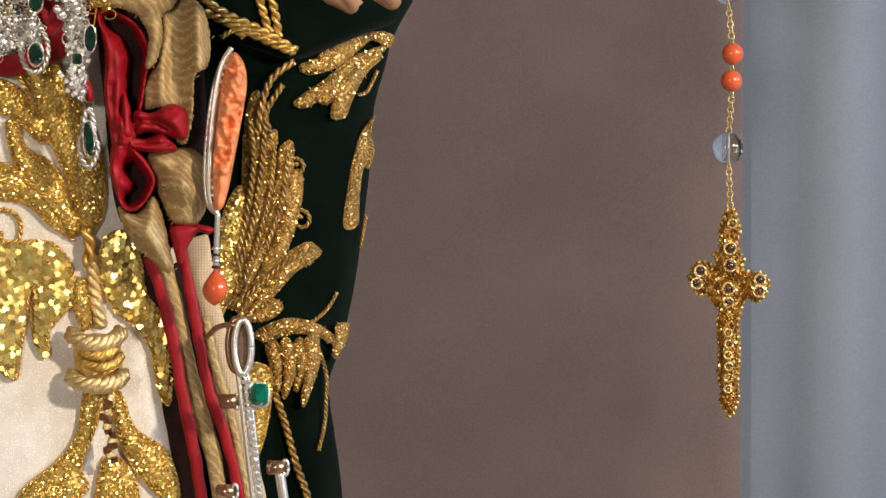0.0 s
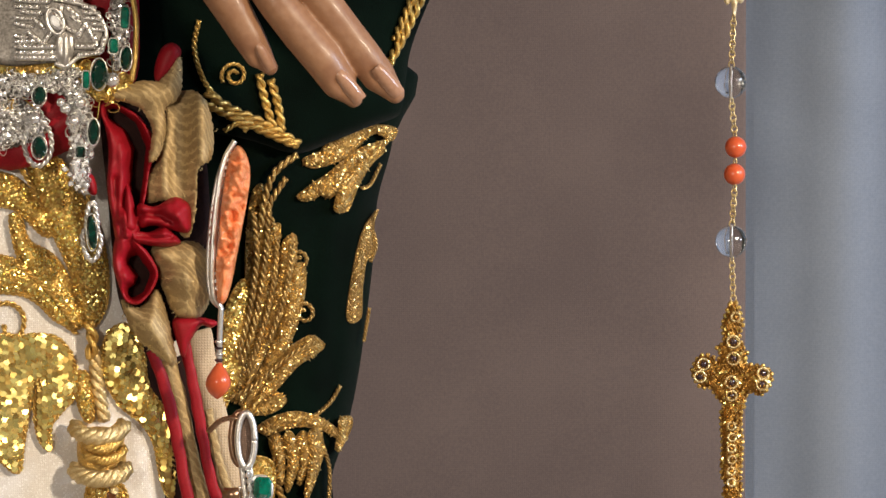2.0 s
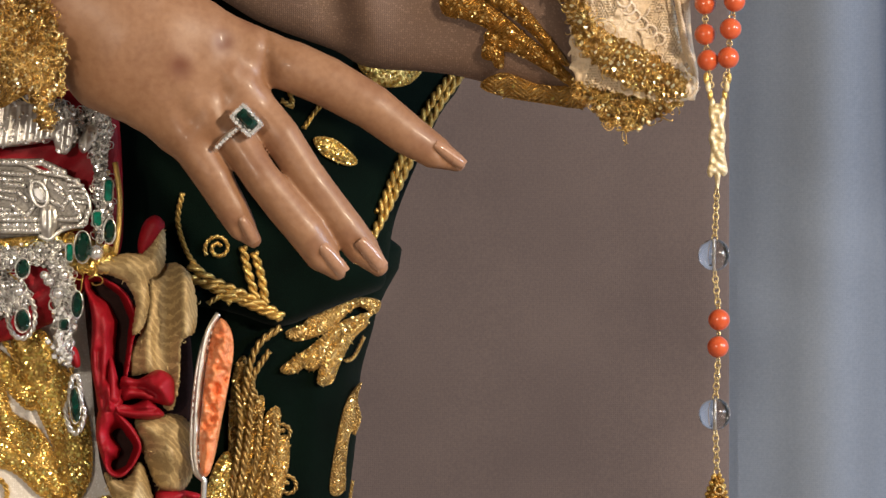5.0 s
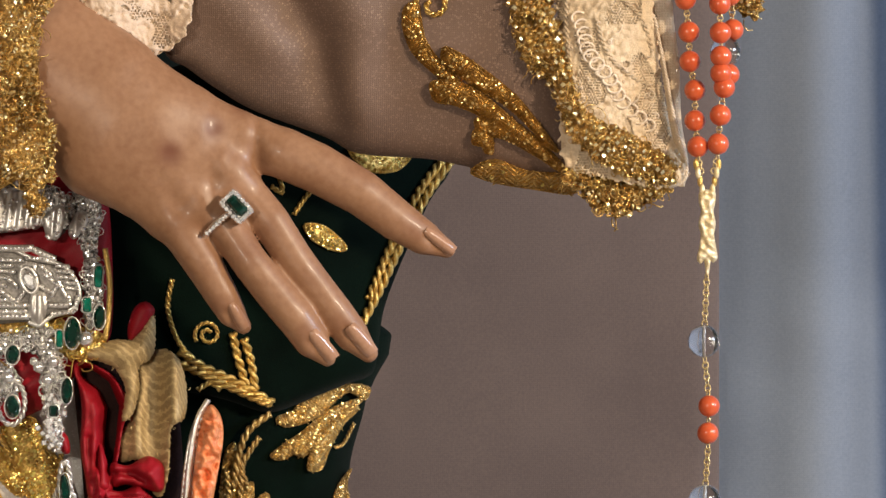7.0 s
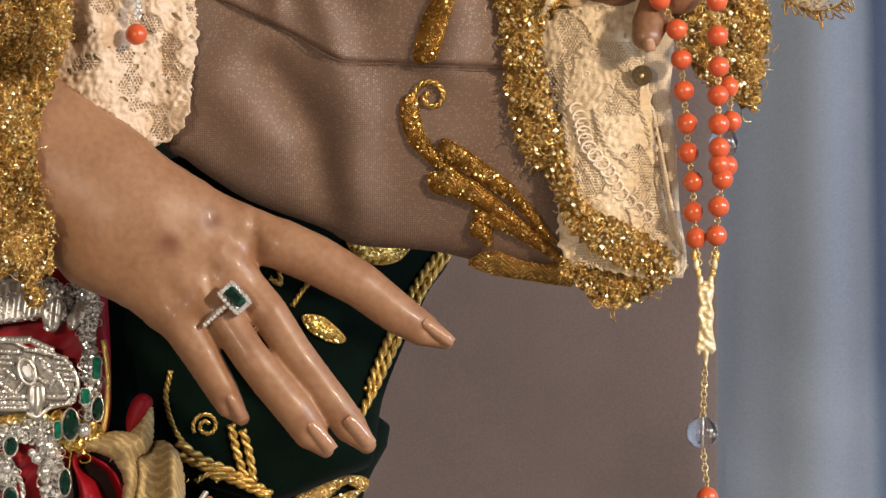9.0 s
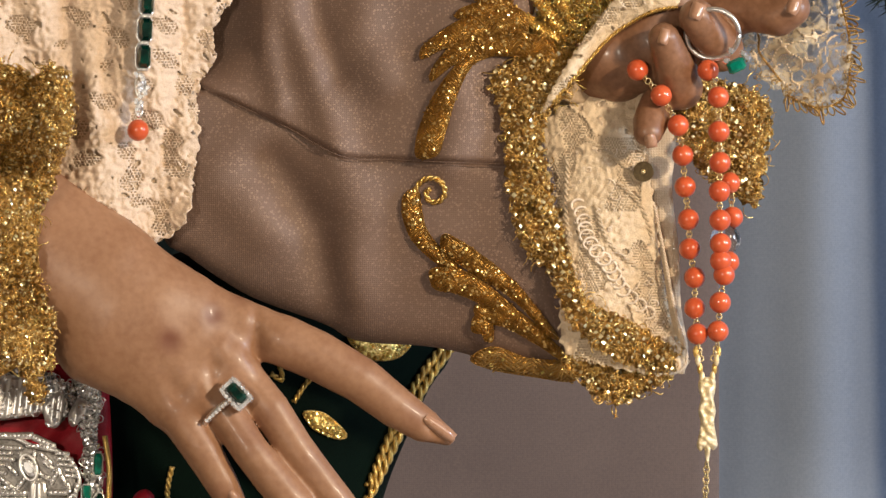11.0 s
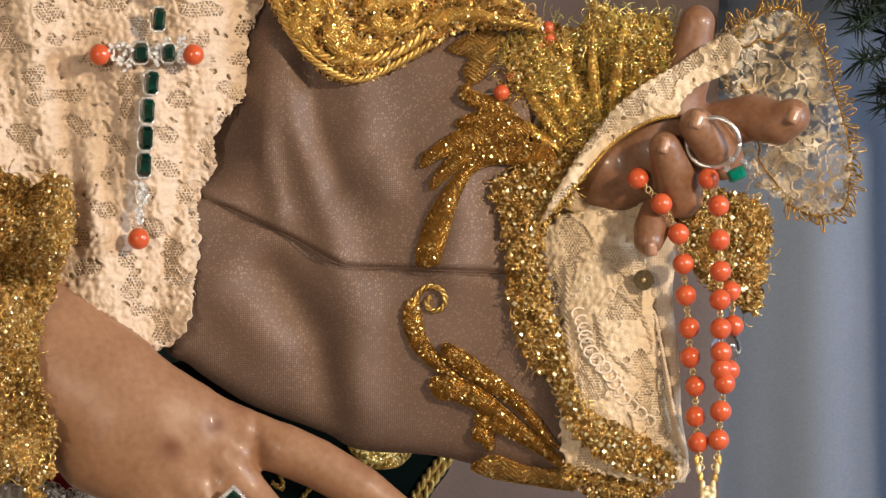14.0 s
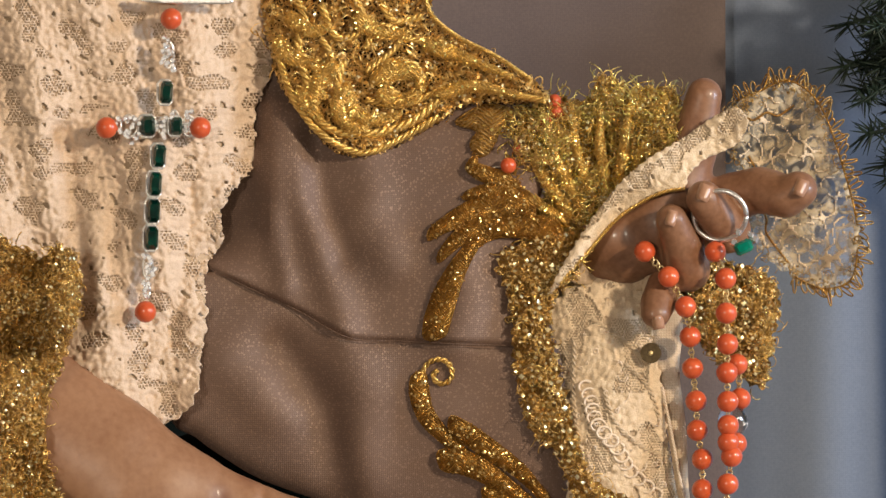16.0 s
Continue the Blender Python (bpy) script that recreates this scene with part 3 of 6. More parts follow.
def blob(groups, org, cell, soft, dents=()):
    """One smooth solid from tapered limbs (x, y, d, r), melted into each other."""
    pts = np.array([p for limbs_, _, _ in groups for limb in limbs_ for p in limb], float)
    lo, hi = pts[:, :3] - pts[:, 3:4] * 1.2 - cell * 2, pts[:, :3] + pts[:, 3:4] * 1.2 + cell * 2
    lo, hi = lo.min(0), hi.max(0)
    ax = [np.arange(lo[k], hi[k] + cell, cell) for k in range(3)]
    shape_ = [len(a) for a in ax]

    def melt(a, b, k):
        h = np.clip(0.5 + 0.5 * (a - b) / k, 0, 1)
        return a * (1 - h) + b * h - k * h * (1 - h)

    field = np.full(shape_, 1e3, np.float32)
    for limbs_, inner, squeeze in groups:
        gf = np.full(shape_, 1e3, np.float32)
        for limb in limbs_:
            lf = np.full(shape_, 1e3, np.float32)
            for a, b in zip(limb[:-1], limb[1:]):
                a, b = np.array(a, float), np.array(b, float)
                r = max(a[3], b[3]) * 1.1 + soft * 2 + cell * 2
                sl = [slice(max(0, int((min(a[k], b[k]) - r - lo[k]) / cell)), int((max(a[k], b[k]) + r - lo[k]) / cell) + 2) for k in range(3)]
                g = np.meshgrid(*[ax[k][sl[k]] for k in range(3)], indexing="ij")
                w = np.array([1, 1, 1 / squeeze])
                ab = (b[:3] - a[:3]) * w
                rel = [(g[k] - a[k]) * w[k] for k in range(3)]
                t = np.clip(sum(rel[k] * ab[k] for k in range(3)) / (ab @ ab + 1e-9), 0, 1)
                dist = np.sqrt(sum((rel[k] - t * ab[k]) ** 2 for k in range(3))) - (a[3] + t * (b[3] - a[3]))
                lf[tuple(sl)] = np.minimum(lf[tuple(sl)], dist.astype(np.float32))
            gf = melt(gf, lf, inner)
        field = melt(field, gf, soft)
    for x, y, z, r, deep in dents:
        sx, sy = [slice(max(0, int((p - 3 * r - lo[k]) / cell)), max(0, int((p + 3 * r - lo[k]) / cell) + 2)) for k, p in enumerate((x, y))]
        g2 = (ax[0][sx, None, None] - x) ** 2 + (ax[1][None, sy, None] - y) ** 2
        g2 = g2 + ((ax[2][None, None, :] - z) ** 2 if z else np.clip(200 - ax[2][None, None, :], 0, None) ** 2)
        field[sx, sy] += (deep * np.exp(-g2 / r ** 2)).astype(np.float32)
    # surface nets
    neg = field < 0
    corner = [(i, j, k) for i in (0, 1) for j in (0, 1) for k in (0, 1)]
    nx, ny, nz = [n - 1 for n in field.shape]
    cs = np.stack([field[i:i + nx, j:j + ny, k:k + nz] for i, j, k in corner], -1)
    mixed = (cs < 0).any(-1) & (cs >= 0).any(-1)
    idx = -np.ones(mixed.shape, int)
    idx[mixed] = np.arange(mixed.sum())
    where = np.argwhere(mixed)
    val = cs[mixed]
    acc, num = np.zeros((len(where), 3)), np.zeros(len(where))
    cc = np.array(corner, float)
    for a in range(8):
        for b in range(a + 1, 8):
            if np.abs(cc[a] - cc[b]).sum() == 1:
                cross = (val[:, a] < 0) != (val[:, b] < 0)
                t = np.where(cross, val[:, a] / (val[:, a] - val[:, b] + 1e-12), 0)
                acc += np.where(cross[:, None], cc[a] + t[:, None] * (cc[b] - cc[a]), 0)
                num += cross
    v = lo + (where + acc / num[:, None]) * cell
    faces = []
    for axis in range(3):
        u, w = [(1, 2), (2, 0), (0, 1)][axis]
        sl0, sl1 = [slice(1, -1)] * 3, [slice(1, -1)] * 3
        sl0[axis], sl1[axis] = slice(0, -1), slice(1, None)
        a, b = neg[tuple(sl0)], neg[tuple(sl1)]
        for flip, sel in ((False, a & ~b), (True, ~a & b)):
            e = np.argwhere(sel)
            e[:, u] += 1
            e[:, w] += 1
            quads = []
            for du, dw in ((1, 1), (0, 1), (0, 0), (1, 0)):
                c = e.copy()
                c[:, u] -= du
                c[:, w] -= dw
                quads.append(idx[c[:, 0], c[:, 1], c[:, 2]])
            qd = np.stack(quads, 1)
            if not flip:
                qd = qd[:, ::-1]
            faces += qd[(qd >= 0).all(1)].tolist()
    link = np.array(faces)
    for _ in range(6):
        total, number = np.zeros_like(v), np.zeros(len(v))
        for a in range(4):
            for b in (1, 3):
                np.add.at(total, link[:, a], v[link[:, (a + b) % 4]])
                np.add.at(number, link[:, a], 1)
        v = v * 0.4 + 0.6 * total / number[:, None]
    s = Shape()
    s.add(P(org, v[:, 0], v[:, 1], v[:, 2]), faces)
    s.plan = v
    return s


# ---- the room ----
def box(x0, x1, y0, y1, z0, z1):
    v = [(x, y, z) for x in (x0, x1) for y in (y0, y1) for z in (z0, z1)]
    return Shape().add(v, [[0, 1, 3, 2], [4, 6, 7, 5], [0, 4, 5, 1], [2, 3, 7, 6], [0, 2, 6, 4], [1, 5, 7, 3]])


for nm, dims, mt, lb in (("floor", (-2.6, 2.6, -4.0, 1.6, -0.1, 0.0), STONE, "worn grey stone floor of the chapel"),
                         ("ceiling", (-2.6, 2.6, -4.0, 1.6, 3.6, 3.7), PLASTER, "plain plaster ceiling"),
                         ("wall_north", (-2.6, 2.6, 1.6, 1.7, 0.0, 3.6), PLASTER, "plain plaster wall behind the cloth"),
                         ("wall_south", (-2.6, 2.6, -4.1, -4.0, 0.0, 3.6), PLASTER, "plain plaster wall"),
                         ("wall_west", (-2.7, -2.6, -4.0, 1.6, 0.0, 3.6), PLASTER, "plain plaster wall"),
                         ("wall_east", (2.6, 2.7, -4.0, 1.6, 0.0, 3.6), PLASTER, "plain plaster wall")):
    tagged(part(nm, box(*dims), mt, smooth=False), lb, nm.split("_")[0], "", "structure")

# cloth-covered panel with a soft edge, and the curtain behind it
s = Shape()
pv, pf = [], []
zs = np.linspace(0, 2.6, 60)
xs = np.concatenate([np.linspace(-1.9, 0.15, 40), np.linspace(0.16, 0.176, 10)])
for z in zs:
    for x in xs:
        pv.append((x, 0.62 + 0.002 * math.sin(x * 9 + z * 3) + 0.0015 * math.sin(z * 7) + (0.003 * ((x - 0.16) / 0.016) ** 2 if x > 0.16 else 0) , z))
w_ = len(xs)
for j in range(len(zs) - 1):
    for i in range(w_ - 1):
        pf.append([j * w_ + i, j * w_ + i + 1, (j + 1) * w_ + i + 1, (j + 1) * w_ + i])
nb = len(pv)
pv += [(x, 0.630, z) for x, y, z in pv]
pf += [[k + nb for k in reversed(q)] for q in pf]
for j in range(len(zs) - 1):
    a, b = j * w_ + w_ - 1, (j + 1) * w_ + w_ - 1
    pf.append([a, a + nb, b + nb, b])
    a, b = j * w_, (j + 1) * w_
    pf.append([b, b + nb, a + nb, a])
s.add(pv, pf)
tagged(part("backdrop_panel", s, PANEL), "brown-grey cloth panel standing behind the statue", "panel", "", "structure")

pv, pf = [], []
xs, zs = np.concatenate([np.linspace(-0.2, 0.13, 20), np.linspace(0.135, 0.40, 140), np.linspace(0.42, 2.3, 100)]), np.linspace(0, 2.9, 50)
for z in zs:
    for x in xs:
        s_ = min(1, max(0, (x - 0.168 - 0.004 * math.sin(z * 2.1)) / 0.05))
        f = -0.009 * s_ * s_ * (3 - 2 * s_) + 0.0020 * math.sin(x * 75 + 0.9 * math.sin(z * 1.6)) + 0.0010 * math.sin(x * 151 + 1.7 + 0.9 * math.sin(z * 3.3))
        pv.append((x, 0.642 + f + 0.0012 * math.sin(x * 62 + 0.5 * z), z))
for j in range(len(zs) - 1):
    for i in range(len(xs) - 1):
        a = j * len(xs) + i
        pf.append([a, a + 1, a + 1 + len(xs), a + len(xs)])
nb = len(pv)
pv += [(x, y + 0.006, z) for x, y, z in pv]
pf += [[k + nb for k in reversed(q)] for q in pf]
tagged(part("curtain", Shape().add(pv, pf), CURTAIN), "grey-blue cloth curtain hanging in soft folds", "curtain", "", "structure")


# ---- the statue: both carved palms, with the core under the clothes ----
H = 205
palm = [
    [(-90, -10, H - 30, 128), (60, 105, H - 20, 136), (170, 178, H - 10, 132), (250, 228, H, 112)],
    [(200, 190, H, 100), (330, 222, H, 72), (430, 252, H, 48)],
    [(220, 220, H + 6, 100), (330, 275, H + 14, 70), (398, 312, H + 22, 48)],
    [(210, 250, H + 6, 100), (290, 310, H + 18, 66), (342, 360, H + 28, 46)],
    [(190, 270, H, 92), (250, 325, H + 10, 64), (292, 378, H + 16, 43)],
]
digits = [
    [(415, 246, H - 14, 45), (500, 271, H + 2, 46), (560, 297, H + 4, 45), (640, 342, H + 2, 41), (702, 390, H - 4, 37), (750, 421, H - 10, 31), (791, 441, H - 16, 17)],
    [(392, 298, H + 0, 42), (478, 392, H + 18, 35), (522, 460, H + 18, 33), (564, 515, H + 16, 32), (598, 560, H + 12, 32), (622, 592, H + 8, 31), (652, 625, H + 2, 18)],
    [(338, 338, H + 8, 40), (398, 398, H + 32, 33), (444, 467, H + 40, 33), (486, 520, H + 38, 34), (522, 562, H + 34, 34), (552, 604, H + 26, 31), (579, 633, H + 20, 17)],
    [(284, 360, H + 2, 40), (316, 402, H + 24, 37), (360, 468, H + 26, 34), (392, 522, H + 22, 30), (410, 554, H + 16, 26), (431, 578, H + 12, 15)],
]
dents = [(302, 273, 0, 13, 4), (377, 227, 0, 13, 4), (302, 273, 0, 28, -1.8), (377, 227, 0, 28, -1.8), (316, 330, H + 66, 26, -3), (386, 282, H + 60, 24, -3), (448, 262, H + 34, 18, 11), (452, 288, H + 30, 16, 12),
         (385, 320, H + 58, 14, 9), (326, 362, H + 60, 14, 8), (374, 300, H + 62, 10, 5), (284, 318, H + 66, 10, 4), (560, 285, H + 36, 40, 2)]
for x, y, z, tx, ty in ((764, 427, H + 6, 0.8, 0.6), (622, 594, H + 34, 0.62, 0.78), (556, 612, H + 46, 0.64, 0.77), (408, 562, H + 30, 0.5, 0.86)):
    dents += [(x + tx * k, y + ty * k, z - 0.3 * k, 7, 5) for k in (-14, -5, 4, 13)]


def crease(pts, r, deep, gap=7):
    """A carved line over the front: dents one after the other (or a raised line, for a negative depth)."""
    c, _ = resample(np.column_stack([curve(pts, 6), np.zeros((len(pts) - 1) * 6 + 1)]), gap)
    return [(x, y, 0, r, deep * gap / r) for x, y, _ in c]


dents += crease([(453, 214), (452, 250), (456, 300)], 9, 4.5) + crease([(438, 215), (442, 262), (446, 292)], 13, -1.4)
dents += crease([(400, 268), (390, 300), (388, 345)], 10, -1.5) + crease([(378, 290), (374, 330), (384, 372)], 12, 2.6)
dents += crease([(322, 318), (322, 348), (332, 366)], 9, -1.2) + crease([(308, 330), (306, 356), (318, 380)], 11, 2.2)
dents += crease([(250, 205), (300, 262)], 18, -0.9) + crease([(330, 180), (374, 222)], 18, -0.9) + crease([(300, 215), (345, 262)], 20, 0.9) + crease([(230, 290), (270, 330), (292, 372)], 16, -0.9)
for jx, jy, ux, uy in ((632, 330, 0.86, 0.5), (700, 385, 0.8, 0.6), (528, 462, 0.6, 0.8), (590, 548, 0.62, 0.78), (452, 470, 0.6, 0.8), (520, 556, 0.62, 0.78), (362, 470, 0.55, 0.84), (394, 528, 0.5, 0.86)):
    dents += [(jx, jy, 0, 22, -1.6)] + [(jx - uy * k, jy + ux * k, 0, 6, 1.0) for k in (-9, 0, 9)]
statue = blob([(palm, 30, 0.62), (digits, 9, 0.85)], MID, 3.8, 26, dents)
far_palm = [[(1000, 350, 60, 90), (1100, 330, 150, 90), (1180, 330, 190, 66)], [(1160, 300, 200, 58), (1200, 240, 208, 52), (1222, 180, 214, 40)], [(1180, 330, 196, 58), (1290, 265, 208, 42)]]
far_digits = [
    [(1222, 180, 215, 40), (1230, 130, 218, 37), (1241, 82, 220, 32)],
    [(1290, 262, 210, 42), (1340, 250, 232, 42), (1385, 262, 262, 39), (1408, 250, 276, 34)],
    [(1282, 322, 230, 42), (1268, 302, 258, 37), (1240, 266, 286, 33)],
    [(1212, 392, 225, 40), (1200, 352, 258, 35), (1182, 304, 288, 29)],
    [(1168, 420, 226, 30), (1158, 452, 252, 32), (1154, 470, 270, 27)],
]
far_dents = [(1228, 118, 255, 30, 4), (1240, 282, 318, 8, 5), (1252, 278, 318, 8, 4), (1183, 318, 316, 8, 5), (1200, 316, 312, 7, 3), (1410, 268, 312, 8, 5), (1398, 264, 312, 8, 3)]
far_hand = blob([(far_palm, 18, 0.9), (far_digits, 5, 0.9)], TOP, 4.0, 9, far_dents)


def skin_d(x, y):
    near = statue.plan[np.hypot(statue.plan[:, 0] - x, statue.plan[:, 1] - y) < 7]
    return float(near[:, 2].max())


redden(SKIN, [(P(MID, 302, 272, skin_d(302, 272)).tolist(), 0.010, 0.75), (P(MID, 376, 227, skin_d(376, 227)).tolist(), 0.0095, 0.8), (P(MID, 300, 268, skin_d(300, 268)).tolist(), 0.0045, 0.6), (P(MID, 378, 230, skin_d(378, 230)).tolist(), 0.0045, 0.6),
              (P(MID, 425, 192, skin_d(425, 192)).tolist(), 0.008, 0.45), (P(MID, 545, 590, skin_d(545, 590)).tolist(), 0.009, 0.35), (P(MID, 605, 570, skin_d(605, 570)).tolist(), 0.009, 0.35), (P(MID, 390, 540, skin_d(390, 540)).tolist(), 0.008, 0.35), (P(MID, 735, 405, skin_d(735, 405)).tolist(), 0.009, 0.35), (P(MID, 440, 440, skin_d(440, 440)).tolist(), 0.012, 0.3), (P(MID, 640, 300, skin_d(640, 300)).tolist(), 0.012, 0.3), (P(MID, 480, 400, skin_d(480, 400)).tolist(), 0.012, 0.25), (P(MID, 560, 490, skin_d(560, 490)).tolist(), 0.012, 0.25)], (0.15, 0.052, 0.028))
core = Shape()
for a, b, sx, sy in ((0.0, 1.0, 0.10, 0.08), (1.0, 1.55, 0.11, 0.08), (1.55, 1.62, 0.05, 0.05)):
    ang = np.linspace(0, 2 * math.pi, 16, endpoint=False)
    rings = np.concatenate([np.stack([-0.36 + sx * np.cos(ang), 0.14 + sy * np.sin(ang), np.full(16, z)], 1) for z in (a, b)])
    core.add(rings, [[k, (k + 1) % 16, 16 + (k + 1) % 16, 16 + k] for k in range(16)] + [list(range(16))[::-1], list(range(16, 32))])


def nail(org, x, y, d, turn, length, width, tip=0.0):
    """A painted nail: a shallow shield with a raised rim."""
    c, t = math.cos(radians(turn)), math.sin(radians(turn))
    out = []
    for a in np.linspace(-1, 1, 9):
        for b in np.linspace(-1, 1, 7):
            w = width * (1 - 0.25 * max(0, -a) ** 2 - 0.12 * max(0, a) ** 4)
            lx, ly = a * length, b * w
            out.append((x + lx * c - ly * t, y + lx * t + ly * c, d + tip * a + 6 * (1 - b * b) - (4 if abs(a) == 1 or abs(b) == 1 else 0)))
    q = np.array(out)
    f = [[i * 7 + k, i * 7 + k + 1, i * 7 + k + 8, i * 7 + k + 7] for i in range(8) for k in range(6)]
    return Shape().add(P(org, q[:, 0], q[:, 1], q[:, 2]), f)


nails = [nail(MID, 778, 427, H + 8, 36, 32, 11, -9), nail(MID, 639, 602, H + 30, 50, 32, 14, -12),
         nail(MID, 571, 612, H + 44, 50, 32, 14, -10), nail(MID, 421, 560, H + 34, 60, 26, 11, -8)]
far_nails = [nail(TOP, 1241, 255, 314, -70, 15, 13, -4), nail(TOP, 1182, 300, 312, -75, 14, 11, -4), nail(TOP, 1412, 246, 309, -70, 15, 12, -4), nail(TOP, 1158, 486, 296, 80, 12, 11, -4)]
body = Shape()
slots = []
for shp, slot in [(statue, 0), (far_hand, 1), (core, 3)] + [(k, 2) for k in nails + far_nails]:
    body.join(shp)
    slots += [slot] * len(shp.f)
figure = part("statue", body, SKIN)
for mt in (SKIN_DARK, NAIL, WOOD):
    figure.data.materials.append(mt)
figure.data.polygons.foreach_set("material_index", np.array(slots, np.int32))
tagged(figure, "painted carved wooden statue with slender fingers, dressed in embroidered robes", "statue")

# ---- skirt ----
skirt_d = lambda x, y: -10 - 0.00055 * np.clip(x + 60, 0, None) ** 2 + 4 * np.sin(x / 90 + y / 300)
skirt = thing("skirt", LOW, -250, 3980, -200, "cream metallic tissue skirt with raised gold embroidery", "skirt")
part("skirt_front", sheet(LOW, [(-90, -420), (180, -430), (260, 60), (330, 400), (420, 640), (500, 1000), (520, 1060), (-90, 1060)], lambda x, y, e: skirt_d(x, y), 10, 10, smooth_line=False), CREAM, skirt)
part("skirt_lower", sheet(LOW, [(-900, 1062), (520, 1062), (640, 2200), (760, 3980), (-1500, 3980), (-1150, 2200)], lambda x, y, e: skirt_d(x * 0.7, y) + 30 * np.sin(x / 110) - 10, 40, 12, smooth_line=False), CREAM, skirt)

# ---- mantle ----
mantle = thing("mantle", LOW, 600, 3980, -300, "dark green velvet mantle with old gold embroidery", "mantle")


def mantle_d(x, y):
    return (-95 - 0.0016 * np.clip(x - 380, 0, None) ** 2 + ridge(x, y, [(600, 150), (560, 420), (545, 620), (560, 1000)], 38, 22)
            + ridge(x, y, [(520, 240), (505, 560)], 26, 10) + ridge(x, y, [(640, 180), (610, 420), (590, 700)], 20, 12) + ripple(x, y, 60, 3, 2))


def flap_d(x, y):
    return (-48 - 0.0009 * np.clip(x - 330, 0, None) ** 2 + ridge(x, y, [(330, 60), (520, 104), (640, 60), (716, 20)], 22, 12)
            + ridge(x, y, [(420, -330), (560, -120), (640, 0)], 60, 24) + ripple(x, y, 70, 4, 1))


part("mantle_side", sheet(LOW, [(180, -80), (700, -60), (690, 80), (662, 190), (654, 300), (642, 400), (628, 500), (610, 585), (593, 640), (581, 685), (590, 760), (600, 830), (610, 930), (630, 1100), (200, 1100)],
                          lambda x, y, e: mantle_d(x, y) - 45 * np.exp(-e / 16), 7, 12, 4), VELVET, mantle)
part("mantle_lower", sheet(LOW, [(150, 1095), (632, 1095), (760, 2200), (950, 3980), (300, 3980)], lambda x, y, e: -200 + 30 * np.sin(x / 70) + 0 * y, 36, 12, smooth_line=False), VELVET, mantle)
back = Shape()
ang = np.linspace(0, 2 * math.pi, 36, endpoint=False)
rows_ = [np.stack([-0.31 + r * np.cos(ang) * (1 + 0.05 * np.sin(ang * 9)), 0.33 + r * np.sin(ang) * (1 + 0.05 * np.sin(ang * 9)), np.full(36, z)], 1) for z, r in ((0.0, 0.31), (0.5, 0.25), (0.9, 0.2), (1.2, 0.18), (1.45, 0.16), (1.58, 0.09))]
back.add(np.concatenate(rows_), [[i * 36 + k, i * 36 + (k + 1) % 36, (i + 1) * 36 + (k + 1) % 36, (i + 1) * 36 + k] for i in range(5) for k in range(36)] + [[180 + k for k in range(36)]])
part("mantle_back", back, VELVET, mantle)
part("mantle_flap", sheet(LOW, [(215, -420), (420, -520), (700, -460), (838, -350), (800, -265), (752, -160), (722, -80), (712, -20), (708, 14), (698, 40), (650, 58), (600, 78), (535, 104), (500, 104), (440, 84), (360, 70), (260, 80), (190, 60), (185, -200)],
                          lambda x, y, e: flap_d(x, y) - 34 * np.exp(-e / 14), 7, 14, 4), VELVET, mantle)


def embroider(parent, name, org, outline, base, amp=16, width=22, mat=OLD_GOLD, spangle=DULL_SEQUIN, gap=6.5, size=3.1, seed=1, cord=2.6, fray=(3, 9, 1), step=4, tilt=0.5, share=1.0, stitch=None, stitch_mat=None, cord_mat=None, peak=0.16, rows=None):
    """A padded leaf of gold thread with spangles sewn on and a cord round it."""
    dm = dome(base, amp, width)
    hf = dm
    sh = sheet(org, outline, hf, step, amp * 0.6 + 6, 6, fray)
    leaf = part(name, sh, mat, parent)
    if gap:
        part("spangle_work", scatter(org, sh.poly, hf, gap, size, seed, tilt, share=share, peak=peak), spangle, leaf, smooth=False, kind="stuff")
    if rows:
        part("sequin_work", plates(org, sh.poly, hf, *rows, seed), spangle, leaf, smooth=False, kind="stuff")
    if stitch:
        part("stitch_work", stitches(org, sh.poly, hf, *stitch[:2], seed, *stitch[2:]), stitch_mat or mat, leaf, smooth=False, kind="stuff")
    if cord:
        c = curve(outline, 6, True)
        pts = np.column_stack([c, base(c[:, 0], c[:, 1]) + cord * 2.0])
        part("cord", rope(org, pts[::2], cord, closed=True), cord_mat or mat, leaf)
    return leaf


M_ = lambda x, y: mantle_d(x, y) + 1


def lobe(pts, wide, blunt=0.5):
    """The outline of a tapered curved leaf along a line."""
    c = curve(pts, 4)
    t = np.linspace(0, 1, len(c))
    w = wide / 2 * (0.25 + 0.75 * np.sin(np.pi * np.clip(t, 0.02, 0.98) ** blunt))
    n = np.gradient(c, axis=0)
    n = np.stack([n[:, 1], -n[:, 0]], 1) / (np.hypot(*n.T)[:, None] + 1e-6)
    return np.concatenate([c + n * w[:, None], (c - n * w[:, None])[::-1]])[::2]


def plume(base, seed, *lobes, parent=None, org=LOW, mat=OLD_GOLD, spangle=DULL_SEQUIN, share=0.55, grow=3):
    """A spray of padded gold lobes, each lapping a little over the last."""
    for k, (wide, pts) in enumerate(lobes):
        embroider(parent or mantle, "embroidered_leaf", org, lobe(pts, wide + grow), lambda x, y: base(x, y) + 3 * (k % 3), 13, wide * 0.5, mat, spangle, seed=seed + k, step=3.2, fray=(1.5, 8, 1), gap=6, size=2.6, share=share, cord=1.6, stitch=(9, 3.4, 50, 0.5, 1.0, 0.8), stitch_mat=spangle if mat is OLD_GOLD else mat)


